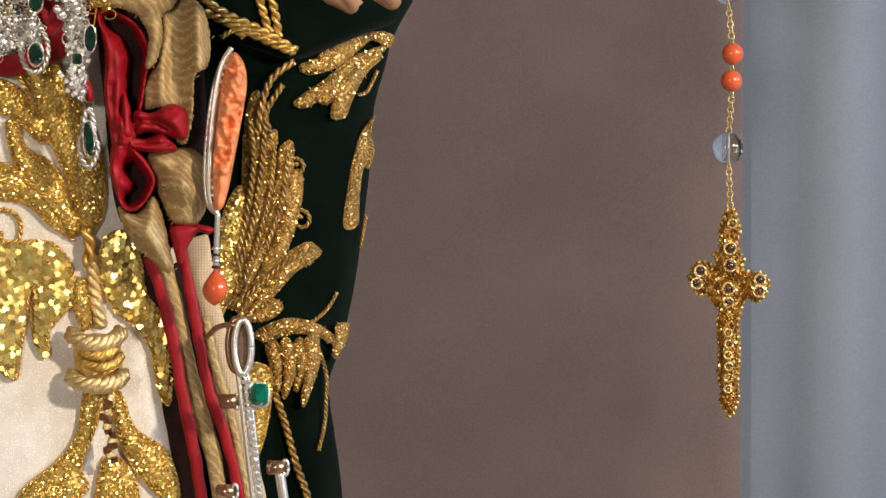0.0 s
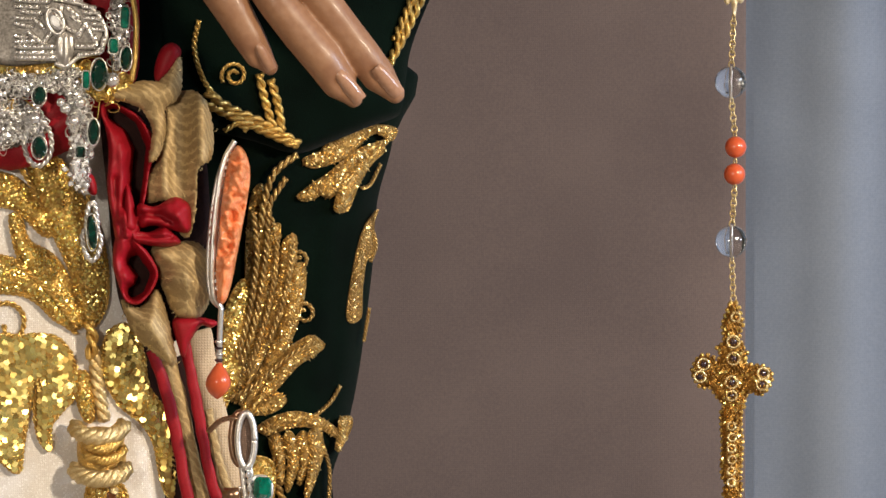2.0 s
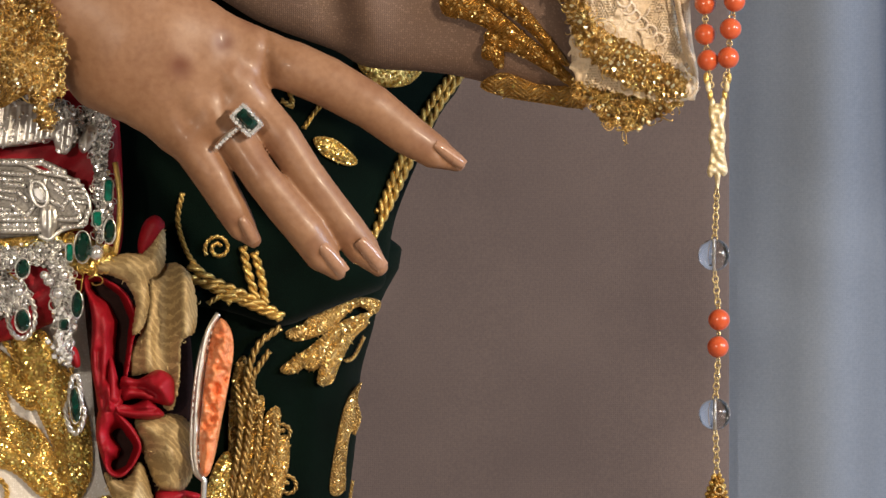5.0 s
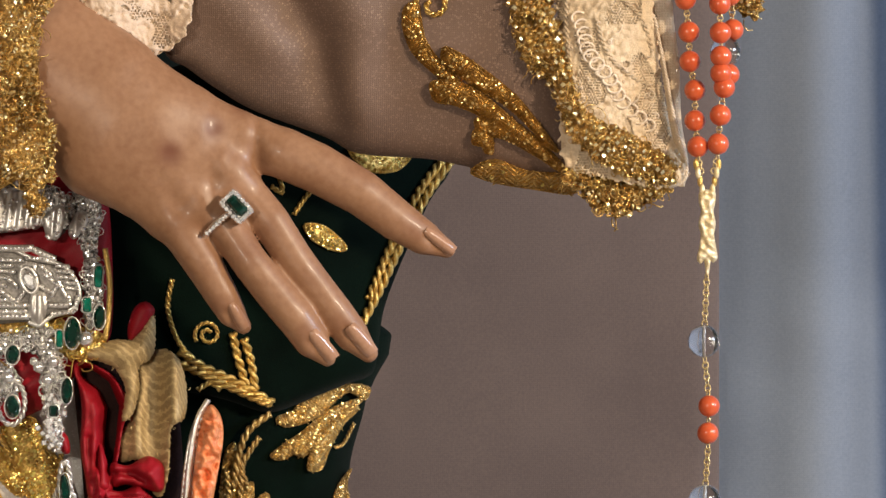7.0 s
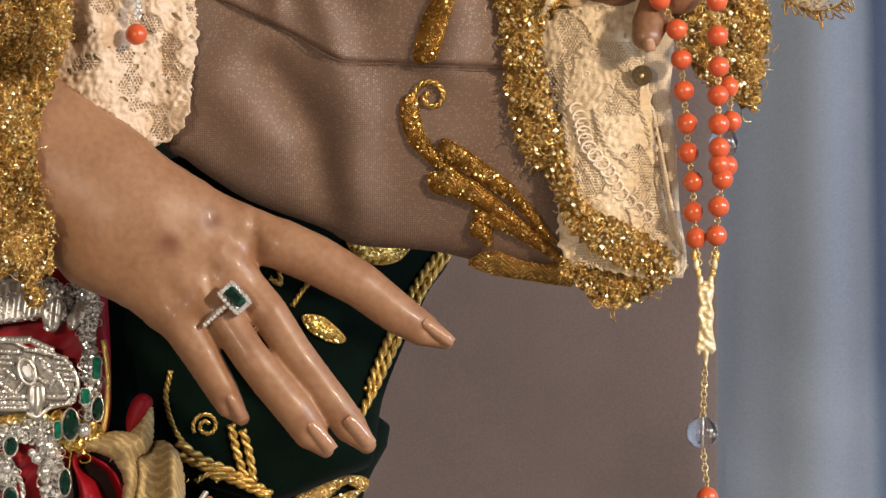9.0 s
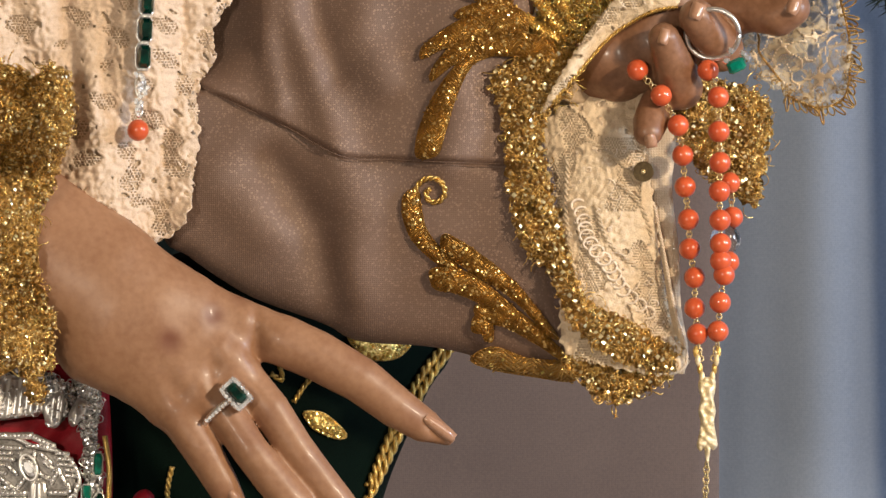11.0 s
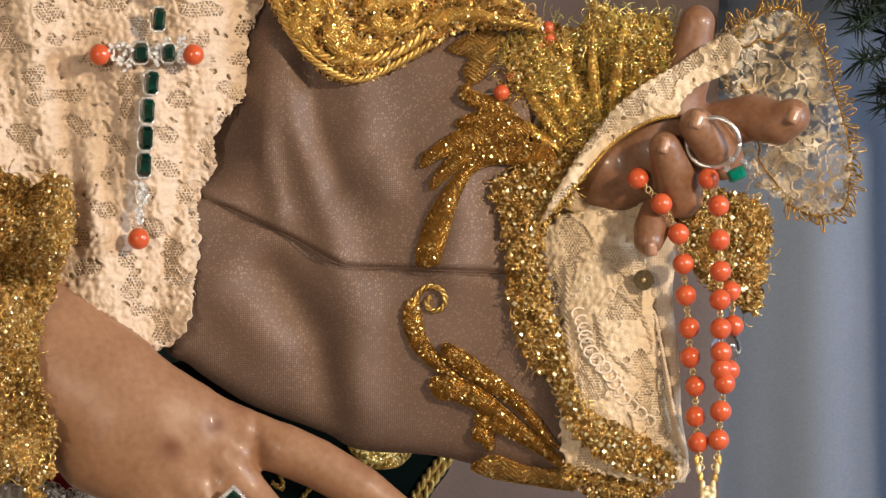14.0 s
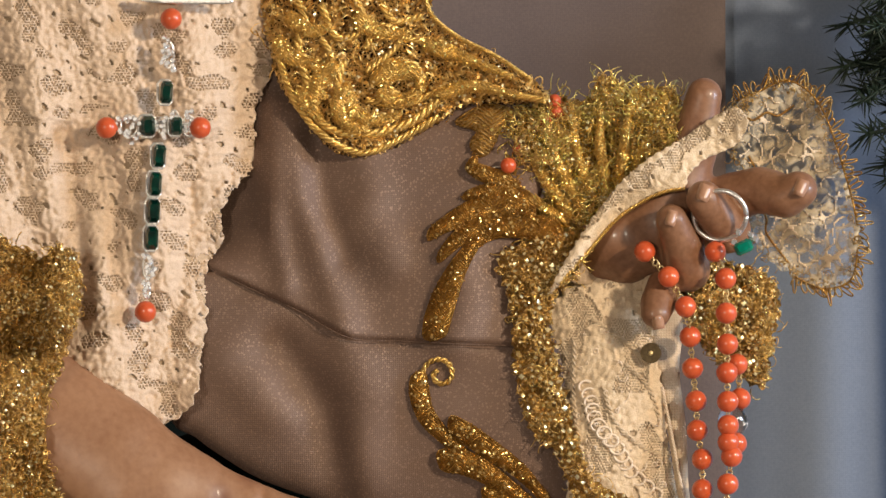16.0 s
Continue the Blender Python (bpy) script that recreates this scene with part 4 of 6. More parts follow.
plume(M_, 200, (22, [(532, 124), (595, 105), (645, 66), (692, 66)]), (20, [(524, 188), (580, 152), (632, 106), (684, 84)]), (26, [(596, 211), (612, 165), (640, 124), (676, 96)]),
      (18, [(566, 182), (604, 150), (652, 112)]), (22, [(566, 110), (620, 70), (668, 44)]), (20, [(694, 76), (676, 66), (650, 62)]))
plume(M_, 220, (18, [(452, 160), (440, 260), (432, 400), (402, 545)]), (22, [(482, 230), (466, 320), (444, 430), (408, 548)]), (26, [(508, 250), (496, 340), (462, 440), (416, 550)]),
      (28, [(522, 300), (514, 372), (482, 452), (428, 556)]), (22, [(516, 386), (496, 436), (462, 500), (420, 560)]), (14, [(462, 200), (452, 300), (436, 420), (404, 530)]))
plume(M_, 240, (32, [(563, 438), (512, 468), (472, 520), (430, 566)]), (26, [(494, 535), (466, 556), (418, 566)]))
plume(M_, 250, (24, [(452, 600), (512, 578), (566, 588), (606, 616)]), (20, [(608, 572), (602, 600), (590, 634)]), (22, [(548, 594), (554, 642), (534, 720)]), (18, [(526, 600), (534, 648), (522, 694)]),
      (22, [(500, 602), (514, 650), (500, 706)]), (20, [(478, 604), (488, 648), (490, 694)]))
embroider(mantle, "embroidered_leaf", LOW, [(662, 207), (655, 230), (654, 280), (641, 298), (634, 350), (632, 394), (616, 405), (609, 390), (617, 330), (628, 275), (640, 238)], lambda x, y: mantle_d(x, y) - 8, 14, 9, seed=5, gap=6, size=2.6, share=0.5, stitch=(8, 3.4, 60, 0.5), stitch_mat=OLD_GOLD)
embroider(mantle, "embroidered_leaf", LOW, [(395, 380), (425, 330), (440, 380), (425, 470), (400, 540), (385, 560), (380, 480)], lambda x, y: mantle_d(x, y) + 8, 16, 14, GOLD, SEQUIN, seed=7)
embroider(mantle, "embroidered_leaf", LOW, [(435, 655), (470, 650), (480, 680), (470, 760), (452, 810), (440, 760)], lambda x, y: mantle_d(x, y) + 10, 14, 12, GOLD, SEQUIN, seed=8)
embroider(mantle, "embroidered_leaf", MID, [(540, 398), (575, 402), (612, 436), (598, 444), (562, 430), (546, 416)], lambda x, y: flap_d(x + 41, y - 624) + 2, 14, 12, GOLD, SEQUIN, seed=9)
embroider(mantle, "embroidered_leaf", MID, [(620, 262), (720, 270), (715, 292), (690, 304), (650, 300)], lambda x, y: flap_d(x + 41, y - 624) + 2, 14, 12, GOLD, SEQUIN, seed=10)


def cords(parent, org, base, mat, *lines):
    for r, pts in lines:
        c = curve(pts, 5)
        part("cord", rope(org, np.column_stack([c, base(c[:, 0], c[:, 1]) + r * 0.6]), r), mat, parent)


cords(mantle, LOW, lambda x, y: mantle_d(x, y) + 22, OLD_GOLD,
      (6, [(442, 210), (448, 290), (432, 400), (412, 470)]), (6, [(470, 190), (462, 300), (445, 400), (420, 480)]), (5, [(485, 260), (478, 340), (455, 430), (430, 500)]),
      (5, [(510, 270), (500, 350), (470, 440)]), (6, [(500, 150), (470, 200), (478, 235)]), (7, [(520, 108), (480, 140), (462, 190), (455, 240)]),
      (5, [(400, 540), (440, 520), (500, 470), (550, 440)]))
cords(mantle, LOW, mantle_d, OLD_GOLD, (4, [(596, 518), (578, 548), (548, 574)]), (4, [(560, 610), (576, 660), (577, 700)]), (4, [(577, 700), (574, 750), (563, 800)]),
      (7, [(472, 660), (500, 740), (522, 820), (548, 900), (560, 1000)]), (4, [(668, 125), (650, 160), (634, 168)]), (3.5, [(655, 245), (660, 270), (650, 298)]), (3.5, [(648, 380), (638, 440)]))
for x, y, r, st in ((524, 296, 17, 3.6), (532, 390, 21, 3.4)):
    part("scroll", rope(LOW, spiral(x, y, float(mantle_d(np.array(x), np.array(y))) + 6, r, 1.3, st), 4), OLD_GOLD, mantle)
fb = lambda x, y: flap_d(x + 41.5, y - 624)
cords(mantle, MID, fb, GOLD, (5, [(305, 495), (297, 545), (312, 598), (335, 630)]), (9, [(318, 622), (360, 650), (420, 678), (482, 714)]), (8, [(310, 640), (370, 668), (440, 700), (478, 716)]),
      (8, [(412, 590), (420, 630), (436, 684)]), (8, [(432, 600), (444, 640), (452, 690)]), (9, [(800, 282), (755, 345), (706, 440), (668, 520), (640, 572)]), (8, [(782, 284), (735, 350), (688, 445), (652, 530)]),
      (5, [(350, 690), (372, 678), (390, 690)]), (5, [(520, 380), (540, 350), (560, 330)]), (5, [(480, 330), (500, 340), (490, 300)]))
part("scroll", rope(MID, spiral(368, 592, 0, 24, 1.5, 2.6) + np.array([0, 0, float(fb(np.array(368.0), np.array(592.0))) + 6]), 3.8), GOLD, mantle)

# ---- gold work on the skirt ----
S_ = lambda x, y: skirt_d(x, y) + 1


def gold_leaf(outline, seed, org=LOW, **k):
    embroider(skirt, "gold_leaf", org, outline, S_, k.pop("amp", 22), k.pop("width", 28), GOLD, SEQUIN, k.pop("gap", 7.2), k.pop("size", 3.9), seed, k.pop("cord", 4), None, stitch=k.pop("stitch", None), stitch_mat=SEQUIN, cord_mat=GOLD, share=k.pop("share", 0.95), peak=k.pop("peak", 0.6), **k)


gold_leaf([(48, 118), (100, 118), (130, 170), (165, 230), (182, 300), (182, 370), (160, 412), (138, 400), (120, 320), (80, 230), (55, 170)], 21)
gold_leaf([(12, 218), (30, 222), (45, 262), (90, 290), (125, 350), (142, 405), (118, 412), (80, 370), (40, 320), (20, 270)], 22)
gold_leaf([(-40, 140), (20, 150), (60, 190), (90, 240), (70, 250), (20, 205), (-40, 190)], 23)
gold_leaf([(-40, 290), (10, 292), (60, 320), (95, 370), (120, 410), (90, 400), (40, 355), (-40, 345)], 24)
gold_leaf([(-40, 450), (30, 430), (90, 432), (122, 470), (128, 530), (105, 560), (82, 590), (82, 632), (62, 612), (54, 560), (60, 520), (72, 506), (52, 516), (44, 560), (34, 620), (24, 672), (-10, 650), (-40, 640)], 25, gap=0, rows=(11, 9, 35))
gold_leaf([(190, 420), (222, 412), (246, 460), (256, 520), (288, 570), (300, 650), (298, 716), (280, 690), (266, 620), (240, 580), (206, 552), (180, 505), (174, 460)], 26, gap=0, rows=(11, 9, -30))
gold_leaf([(128, 500), (148, 500), (158, 570), (146, 580), (132, 550)], 27, width=10)
gold_leaf([(150, 695), (182, 700), (165, 760), (140, 830), (150, 870), (90, 905), (30, 900), (45, 865), (100, 820), (135, 770)], 28)
gold_leaf([(190, 690), (212, 700), (235, 760), (290, 800), (312, 860), (310, 905), (280, 880), (235, 830), (208, 770)], 29)
gold_leaf([(180, 820), (210, 815), (235, 850), (240, 920), (170, 920)], 30)
for n_, pts in enumerate(([(-30, 378), (10, 372), (34, 392), (30, 425), (5, 432), (0, 410)], [(-30, 350), (40, 358), (90, 396), (130, 425)], [(150, 405), (158, 440), (150, 470)], [(-30, 90), (20, 120), (60, 180)],
                          [(150, 180), (150, 300), (160, 400)], [(120, 170), (130, 290), (150, 400)], [(20, 300), (80, 350), (130, 415)])):
    cords(skirt, LOW, lambda x, y: skirt_d(x, y) + (2 if n_ < 2 else 18), GOLD, (5 if n_ != 2 else 11, pts))
stem = [(160, 450), (165, 510), (178, 580)]
part("stem", rope(LOW, [(x, y, float(skirt_d(np.array(x), np.array(y))) + 10) for x, y in stem], 12, 3), PALE_GOLD, skirt)
knot = part("knot", sheet(LOW, [(135, 600), (205, 600), (210, 680), (140, 680)], dome(lambda x, y: skirt_d(x, y) + 4, 26, 30), 5, 10), GOLD, skirt)
for y0, x0, x1, r in ((600, 124, 212, 17), (642, 140, 212, 10), (675, 124, 216, 17), (622, 138, 206, 10)):
    c = curve([(x0, y0 - 10, -6), (x0 + 14, y0 + 4, 18), ((x0 + x1) / 2, y0 + 10, 26), (x1 - 12, y0 + 2, 14), (x1, y0 - 12, -10)], 8)
    part("knot_core", tube(P(LOW, *c.T), r * 0.72 * UNIT, 10, 0.8), GOLD, knot)
    part("knot_band", rope(LOW, c[::2], r * 0.9, 4, 0.6), PALE_GOLD if r > 12 else GOLD, knot)
g = np.random.RandomState(5)
for k in range(14):
    y = 706 + k * 8.5
    part("bead", cut_stone(LOW, 192 + g.randn() * 6, y, 8, 13 + g.rand() * 7, 11 + g.rand() * 5, g.rand() * 40 - 20, 0.8), AMBER if k % 3 else PALE_GOLD, skirt, smooth=False)

# ---- ribbon bow ----
bow = thing("ribbon_bow", LOW, 250, 480, 0, "folded bow of gold brocade lined with crimson satin", "ribbon")


def brocade(name, org, outline, hf, thick):
    """A fold of brocade with loose gilt threads worked over it."""
    sh = sheet(org, outline, hf, 5, thick, 6, (3, 9, 4))
    ob = part(name, sh, BROCADE, bow)
    c = curve(outline, 4, True)
    part("frayed_edge", tangle(org, rough_edge(c, 5, 12, 3), lambda x, y, e: hf(x, y, e) - 3 + 0 * e, 40, 9, 0.8, 7, 0.9, 2, 5), PALE_GOLD, ob, kind="stuff")


# dark sheet added for the shade deep inside the bow
part("bow_backing", sheet(LOW, [(176, 10), (250, -20), (330, 10), (360, 120), (366, 300), (350, 400), (300, 440), (250, 430), (205, 370), (186, 200)], lambda x, y, e: 10 + 0 * x, 10, 20), GAP_SHADE, bow)
brocade("brocade_fold", MID, [(150, 628), (200, 602), (232, 600), (262, 560), (274, 566), (274, 615), (262, 640), (246, 650), (246, 690), (236, 730), (216, 745), (222, 690), (200, 650)], lambda x, y, e: 78 + 22 * np.sqrt(np.clip(e / 30, 0, 1)) + ripple(x, y, 16, 3), 12)
part("satin_tip", sheet(MID, [(230, 606), (226, 580), (238, 545), (258, 534), (274, 548), (266, 572), (250, 592)], dome(lambda x, y: 70 + 0 * x, 26, 16), 4, 12), RED, bow)
brocade("brocade_loop", MID, [(250, 640), (290, 618), (318, 640), (330, 690), (326, 740), (304, 756), (300, 800), (296, 850), (284, 880), (262, 860), (246, 815), (214, 818), (210, 780), (232, 740), (246, 690)], lambda x, y, e: 40 + 52 * np.exp(-((x - 310) / 21) ** 2) + 12 * np.sqrt(np.clip(e / 16, 0, 1)) + 16 * np.exp(-((x - 244) / 12) ** 2) + 4 * np.sin(y / 13 + x / 25) * np.exp(-((x - 312) / 24) ** 2) + ripple(x, y, 30, 2, 3), 12)
def satin(x, y, e):
    return 62 + 22 * np.sqrt(np.clip(e / 7, 0, 1)) - 9 * np.clip((e - 8) / 10, 0, 1) + ripple(x, y, 17, 2.5, 4) + ripple(x, y, 7, 0.8, 2)


part("satin_loop", sheet(LOW, [(170, 26), (184, 14), (215, 24), (248, 48), (268, 92), (258, 140), (252, 180), (246, 210), (240, 245), (222, 262), (200, 262), (192, 220), (184, 170), (186, 100), (180, 60)],
                         lambda x, y, e: satin(x, y, e) - ridge(x, y, [(196, 36), (226, 58), (242, 96), (238, 150), (232, 196)], 15, 105) * np.clip(e / 9, 0, 1) + ridge(x, y, [(205, 90), (210, 150), (206, 220)], 7, 9) + ridge(x, y, [(224, 170), (216, 215), (218, 250)], 6, 22) - ridge(x, y, [(196, 150), (200, 230)], 5, 10), 3, 12), RED, bow)
part("satin_loop", sheet(LOW, [(200, 250), (225, 250), (255, 280), (272, 310), (272, 332), (258, 356), (238, 374), (216, 368), (203, 338), (193, 300)],
                         lambda x, y, e: satin(x, y, e) - ridge(x, y, [(232, 298), (250, 320), (240, 346), (228, 352)], 15, 100) * np.clip(e / 9, 0, 1) + ridge(x, y, [(212, 262), (212, 300), (218, 330)], 6, 12) - ridge(x, y, [(226, 262), (240, 290)], 5, 14), 3, 12), RED, bow)
part("satin_knot", sheet(LOW, [(238, 196), (268, 200), (302, 183), (328, 196), (334, 225), (326, 247), (298, 242), (266, 234), (240, 236)], lambda x, y, e: 66 + 44 * np.sqrt(np.clip(e / 24, 0, 1)) + ripple(x, y, 8, 3, 1) - ridge(x, y, [(244, 214), (280, 216), (300, 226)], 6, 24) + ridge(x, y, [(250, 204), (290, 196)], 5, 10), 4, 14), RED, bow)
part("satin_knot", sheet(LOW, [(222, 240), (255, 246), (285, 234), (300, 246), (314, 264), (290, 272), (250, 268), (228, 262)], lambda x, y, e: 62 + 40 * np.sqrt(np.clip(e / 16, 0, 1)) - ridge(x, y, [(236, 252), (270, 256), (296, 256)], 4, 16), 3, 14), RED, bow)
part("satin_fold", sheet(LOW, [(216, 160), (226, 175), (236, 215), (242, 240), (226, 250), (204, 246), (212, 205)], lambda x, y, e: 56 + 40 * np.sqrt(np.clip(e / 14, 0, 1)), 4, 12), RED, bow)
brocade("brocade_loop", LOW, [(262, 274), (300, 264), (342, 264), (366, 292), (368, 350), (352, 392), (322, 402), (298, 384), (280, 340)], lambda x, y, e: 30 + 58 * np.sqrt(np.clip(e / 46, 0, 1)) + 7 * np.sin((y - 0.004 * (x - 315) ** 2 * 3) / 10), 14)
brocade("brocade_cone", LOW, [(208, 366), (240, 380), (270, 346), (288, 384), (300, 440), (306, 472), (294, 484), (262, 456), (232, 430)], lambda x, y, e: 34 + 50 * np.sqrt(np.clip(e / 34, 0, 1)) + ripple(x, y, 18, 3, 2), 14)
part("satin_edge", sheet(LOW, [(300, 400), (340, 396), (378, 404), (368, 416), (350, 412), (330, 440), (318, 470), (306, 440)], dome(lambda x, y: 30 + 0 * x, 26, 16), 4, 12), RED, bow)


def strand(name, pts, width, d0, mat, flat=0.55):
    c = curve([(x, y, d0 + skirt_d(np.array(float(x)), np.array(float(y))) * 0.6) for x, y in pts], 8)
    k = np.arange(len(c))
    part(name, tube(P(LOW, c[:, 0] + 0.7 * np.sin(k * 1.3), c[:, 1], c[:, 2]), width / 2 * UNIT * (1 + 0.05 * np.sin(k * 0.37 + width) + 0.02 * np.sin(k * 1.1)), 14, flat), mat, bow)


strand("satin_strand", [(262, 455), (285, 520), (304, 600), (320, 690), (338, 780), (354, 880), (362, 990)], 22, 26, RED)
strand("satin_strand", [(312, 400), (326, 470), (340, 540), (352, 610), (368, 690), (396, 770), (420, 870), (436, 990)], 20, 26, RED)
strand("brocade_strand", [(290, 470), (310, 550), (330, 640), (352, 730), (380, 830), (400, 990)], 30, 6, BROCADE, 0.5)
strand("cream_strand", [(345, 420), (362, 510), (382, 600), (402, 690), (424, 780), (446, 880), (462, 990)], 44, -8, BAND, 0.3)
strand("brocade_strand", [(362, 560), (378, 640), (396, 700), (412, 760), (434, 880), (446, 990)], 15, 14, BROCADE, 0.5)
# dark strips added as the shade under and between the hanging strands
strand("gap_shade_strand", [(238, 440), (270, 540), (292, 640), (308, 740), (325, 840), (345, 990)], 38, -28, GAP_SHADE, 0.3)
strand("gap_shade_strand", [(300, 470), (320, 540), (345, 640), (365, 730), (395, 840), (415, 990)], 34, -26, GAP_SHADE, 0.3)

# ---- cameo brooch ----
cameo = thing("cameo_brooch", LOW, 380, 540, 60, "oval coral cameo in a silver frame with a coral drop", "brooch")
co_ = [(416, 92), (432, 112), (437, 150), (428, 210), (413, 290), (403, 340), (392, 370), (378, 366), (376, 300), (384, 210), (394, 140), (404, 104)]
part("carved_coral", sheet(LOW, co_, lambda x, y, e: 84 + 26 * np.sqrt(np.clip(e / 14, 0, 1)) + (x - 400) * -0.3 + (7 * bloom(x, y, 8, 12) + 4 * bloom(x, y, 3.4, 14)) * np.clip((320 - y) / 30, 0.12, 1) * np.clip(e / 6, 0, 1), 2.2, 26), PALE_CORAL, cameo)
part("frame", tube(line3(LOW, [(410, 84, 90), (390, 122, 96), (376, 200, 98), (369, 300, 96), (371, 356, 92), (385, 380, 88)], 10), 5 * UNIT, 8), SILVER, cameo)
part("frame", tube(line3(LOW, [(405, 92, 70), (382, 140, 72), (368, 220, 72), (362, 310, 70), (368, 362, 70), (385, 380, 70)], 10), 4 * UNIT, 8), SILVER, cameo)
for k in range(20):
    t_ = k / 19
    part("stone", cut_stone(LOW, 400 - 34 * math.sin(t_ * 2.4) + 4 * t_, 104 + 255 * t_, 92, 9, 9, k * 30, 0.8), DIAMOND, cameo, smooth=False)
part("side_plate", sheet(LOW, [(410, 86), (385, 130), (370, 210), (364, 310), (372, 366), (380, 366), (378, 300), (386, 200), (398, 130)], lambda x, y, e: 76 + 0 * x, 4, 14), SILVER, cameo)
part("stem", tube(line3(LOW, [(385, 378, 88), (383, 420, 84), (381, 478, 78)], 6), 5 * UNIT, 8), SILVER, cameo)
for k in range(4):
    part("link", ball(LOW, 381, 440 + k * 11, 80, 8, (1, 1, 0.5), 5, 10), DARK_STONE if k % 2 else SILVER, cameo)
dz = np.linspace(0, 1, 14)
prof = 22 * np.sin(np.pi * dz ** 1.35) ** 0.8 + 0.5
ang = np.linspace(0, 2 * math.pi, 20, endpoint=False)
dv = np.concatenate([np.stack([382 - 4 * t + r * np.cos(ang), np.full(20, 472 + 70 * t), 78 + r * np.sin(ang)], 1) for t, r in zip(dz, prof)])
part("drop", Shape().add(P(LOW, dv[:, 0], dv[:, 1], dv[:, 2]), [[i * 20 + k, i * 20 + (k + 1) % 20, (i + 1) * 20 + (k + 1) % 20, (i + 1) * 20 + k] for i in range(13) for k in range(20)]), CORAL, cameo)

# ---- bar brooch seen from its side ----
bar = thing("bar_brooch", LOW, 440, 960, 40, "silver openwork bar brooch set with a green emerald", "brooch")
el = [(429 + 15 * math.cos(a), 615 + 48 * math.sin(a), 66) for a in np.linspace(0, 2 * math.pi, 24, endpoint=False)]
part("loop", tube(line3(LOW, el + el[:1], 3), 6 * UNIT, 8), SILVER, bar)
el2 = [(418 + 15 * math.cos(a), 612 + 46 * math.sin(a), 50) for a in np.linspace(0, 2 * math.pi, 24, endpoint=False)]
part("loop_back", tube(line3(LOW, el2 + el2[:1], 3), 6 * UNIT, 8), ROSE_METAL, bar)
# added grey-brown sheet in the open loop, for the panel seen through it
part("loop_infill", sheet(LOW, [(429 + 12 * math.cos(a), 615 + 44 * math.sin(a)) for a in np.linspace(0, 6.28, 12, endpoint=False)], lambda x, y, e: 60 + 0 * x, 5, 4), TAUPE, bar)
part("hook", tube(line3(LOW, [(362, 600, 30), (385, 580, 46), (412, 576, 56), (420, 590, 56)], 8), 5 * UNIT, 8), ROSE_METAL, bar)
for k in range(24):
    y = 665 + k * 12
    x = 428 + k * 1.45
    part("stone", cut_stone(LOW, x + 4, y, 68, 12, 11, 30 * k, 0.6), DIAMOND, bar, smooth=False)
part("rail", tube(line3(LOW, [(420, 660, 60), (432, 760, 60), (446, 880, 60), (456, 980, 60)], 6), 5 * UNIT, 6), SILVER, bar)
part("rail", tube(line3(LOW, [(436, 660, 56), (448, 760, 56), (460, 880, 56), (470, 980, 56)], 6), 4 * UNIT, 6), SILVER, bar)
part("emerald", cut_stone(LOW, 458, 700, 74, 32, 40, 4, 0.7, lean=(0.3, 0)), BRIGHT_EMERALD, bar, smooth=False)
part("setting", sheet(LOW, [(438, 682), (460, 676), (476, 690), (474, 720), (450, 724), (438, 712)], lambda x, y, e: 62 + 0 * x, 5, 8), SILVER, bar)
for x, y in ((404, 712), (488, 830), (398, 873)):
    part("barrel", tube(P(LOW, [x - 14, x + 14], [y, y], [52, 60]), 13 * UNIT, 14), ROSE_METAL, bar)
    rr = [(x + 16 + 5 * math.cos(a), y + 14 * math.sin(a), 60) for a in np.linspace(0, 2 * math.pi, 16)]
    part("barrel_rim", tube(P(LOW, *np.array(rr).T), 3 * UNIT, 6), SILVER, bar)
part("branch", tube(line3(LOW, [(494, 840, 58), (500, 880, 56), (512, 960, 50)], 6), 9 * UNIT, 8), SILVER, bar)

# ---- silver and emerald breast jewel ----
jewel = thing("breast_jewel", MID, 60, 860, 30, "silver filigree jewel hung with emeralds and clear stones", "jewel")


def jewel_plate(outline, base, seed, gap=11):
    hf = lambda x, y, e: base + 10 * np.clip(e / 8, 0, 1) + 1.2 * np.sign(np.sin(x / 7.5 + np.sin(y / 11) * 2) * np.sin(y / 8.5))
    sh = sheet(MID, outline, hf, 3.5, 10, 5, (4, 12, seed))
    p = part("plate", sh, GAP_SILVER, jewel, smooth=False)
    part("stone_work", scatter(MID, sh.poly, hf, gap, 4.6, seed, 0.45, 8, 3, 0.95, 0.6), DIAMOND, p, smooth=False, kind="stuff")
    part("claw_work", loops(MID, sh.poly, lambda x, y, e: hf(x, y, e) + 2, 90, 8, 1.2, seed, 5, 0.35), SILVER, p, kind="stuff")


plaque_out = [(-60, 450), (20, 440), (60, 458), (110, 470), (136, 500), (140, 530), (120, 552), (92, 560), (70, 576), (50, 570), (-60, 566)]
# dark base: shade between the bars is put into its colour
plaque = part("plaque", sheet(MID, plaque_out, lambda x, y, e: 90 + 8 * np.clip(e / 6, 0, 1), 4, 12, 5), GAP_SILVER, jewel)
g = np.random.RandomState(41)
upper_bars = ((-20, 440, 60, 440, 13), (60, 442, 98, 460, 13), (48, 457, 92, 460, 8), (-20, 458, 40, 462, 9), (62, 468, 60, 488, 8), (72, 470, 92, 490, 9), (-10, 478, 26, 482, 9), (14, 492, 30, 508, 8),
              (100, 470, 122, 472, 8), (101, 480, 129, 482, 8), (103, 490, 133, 492, 8), (116, 500, 136, 502, 8), (118, 510, 137, 511, 8), (78, 486, 96, 500, 8), (-20, 500, 10, 506, 9), (-20, 470, 22, 471, 8), (-20, 489, 8, 492, 8), (36, 470, 42, 482, 8))
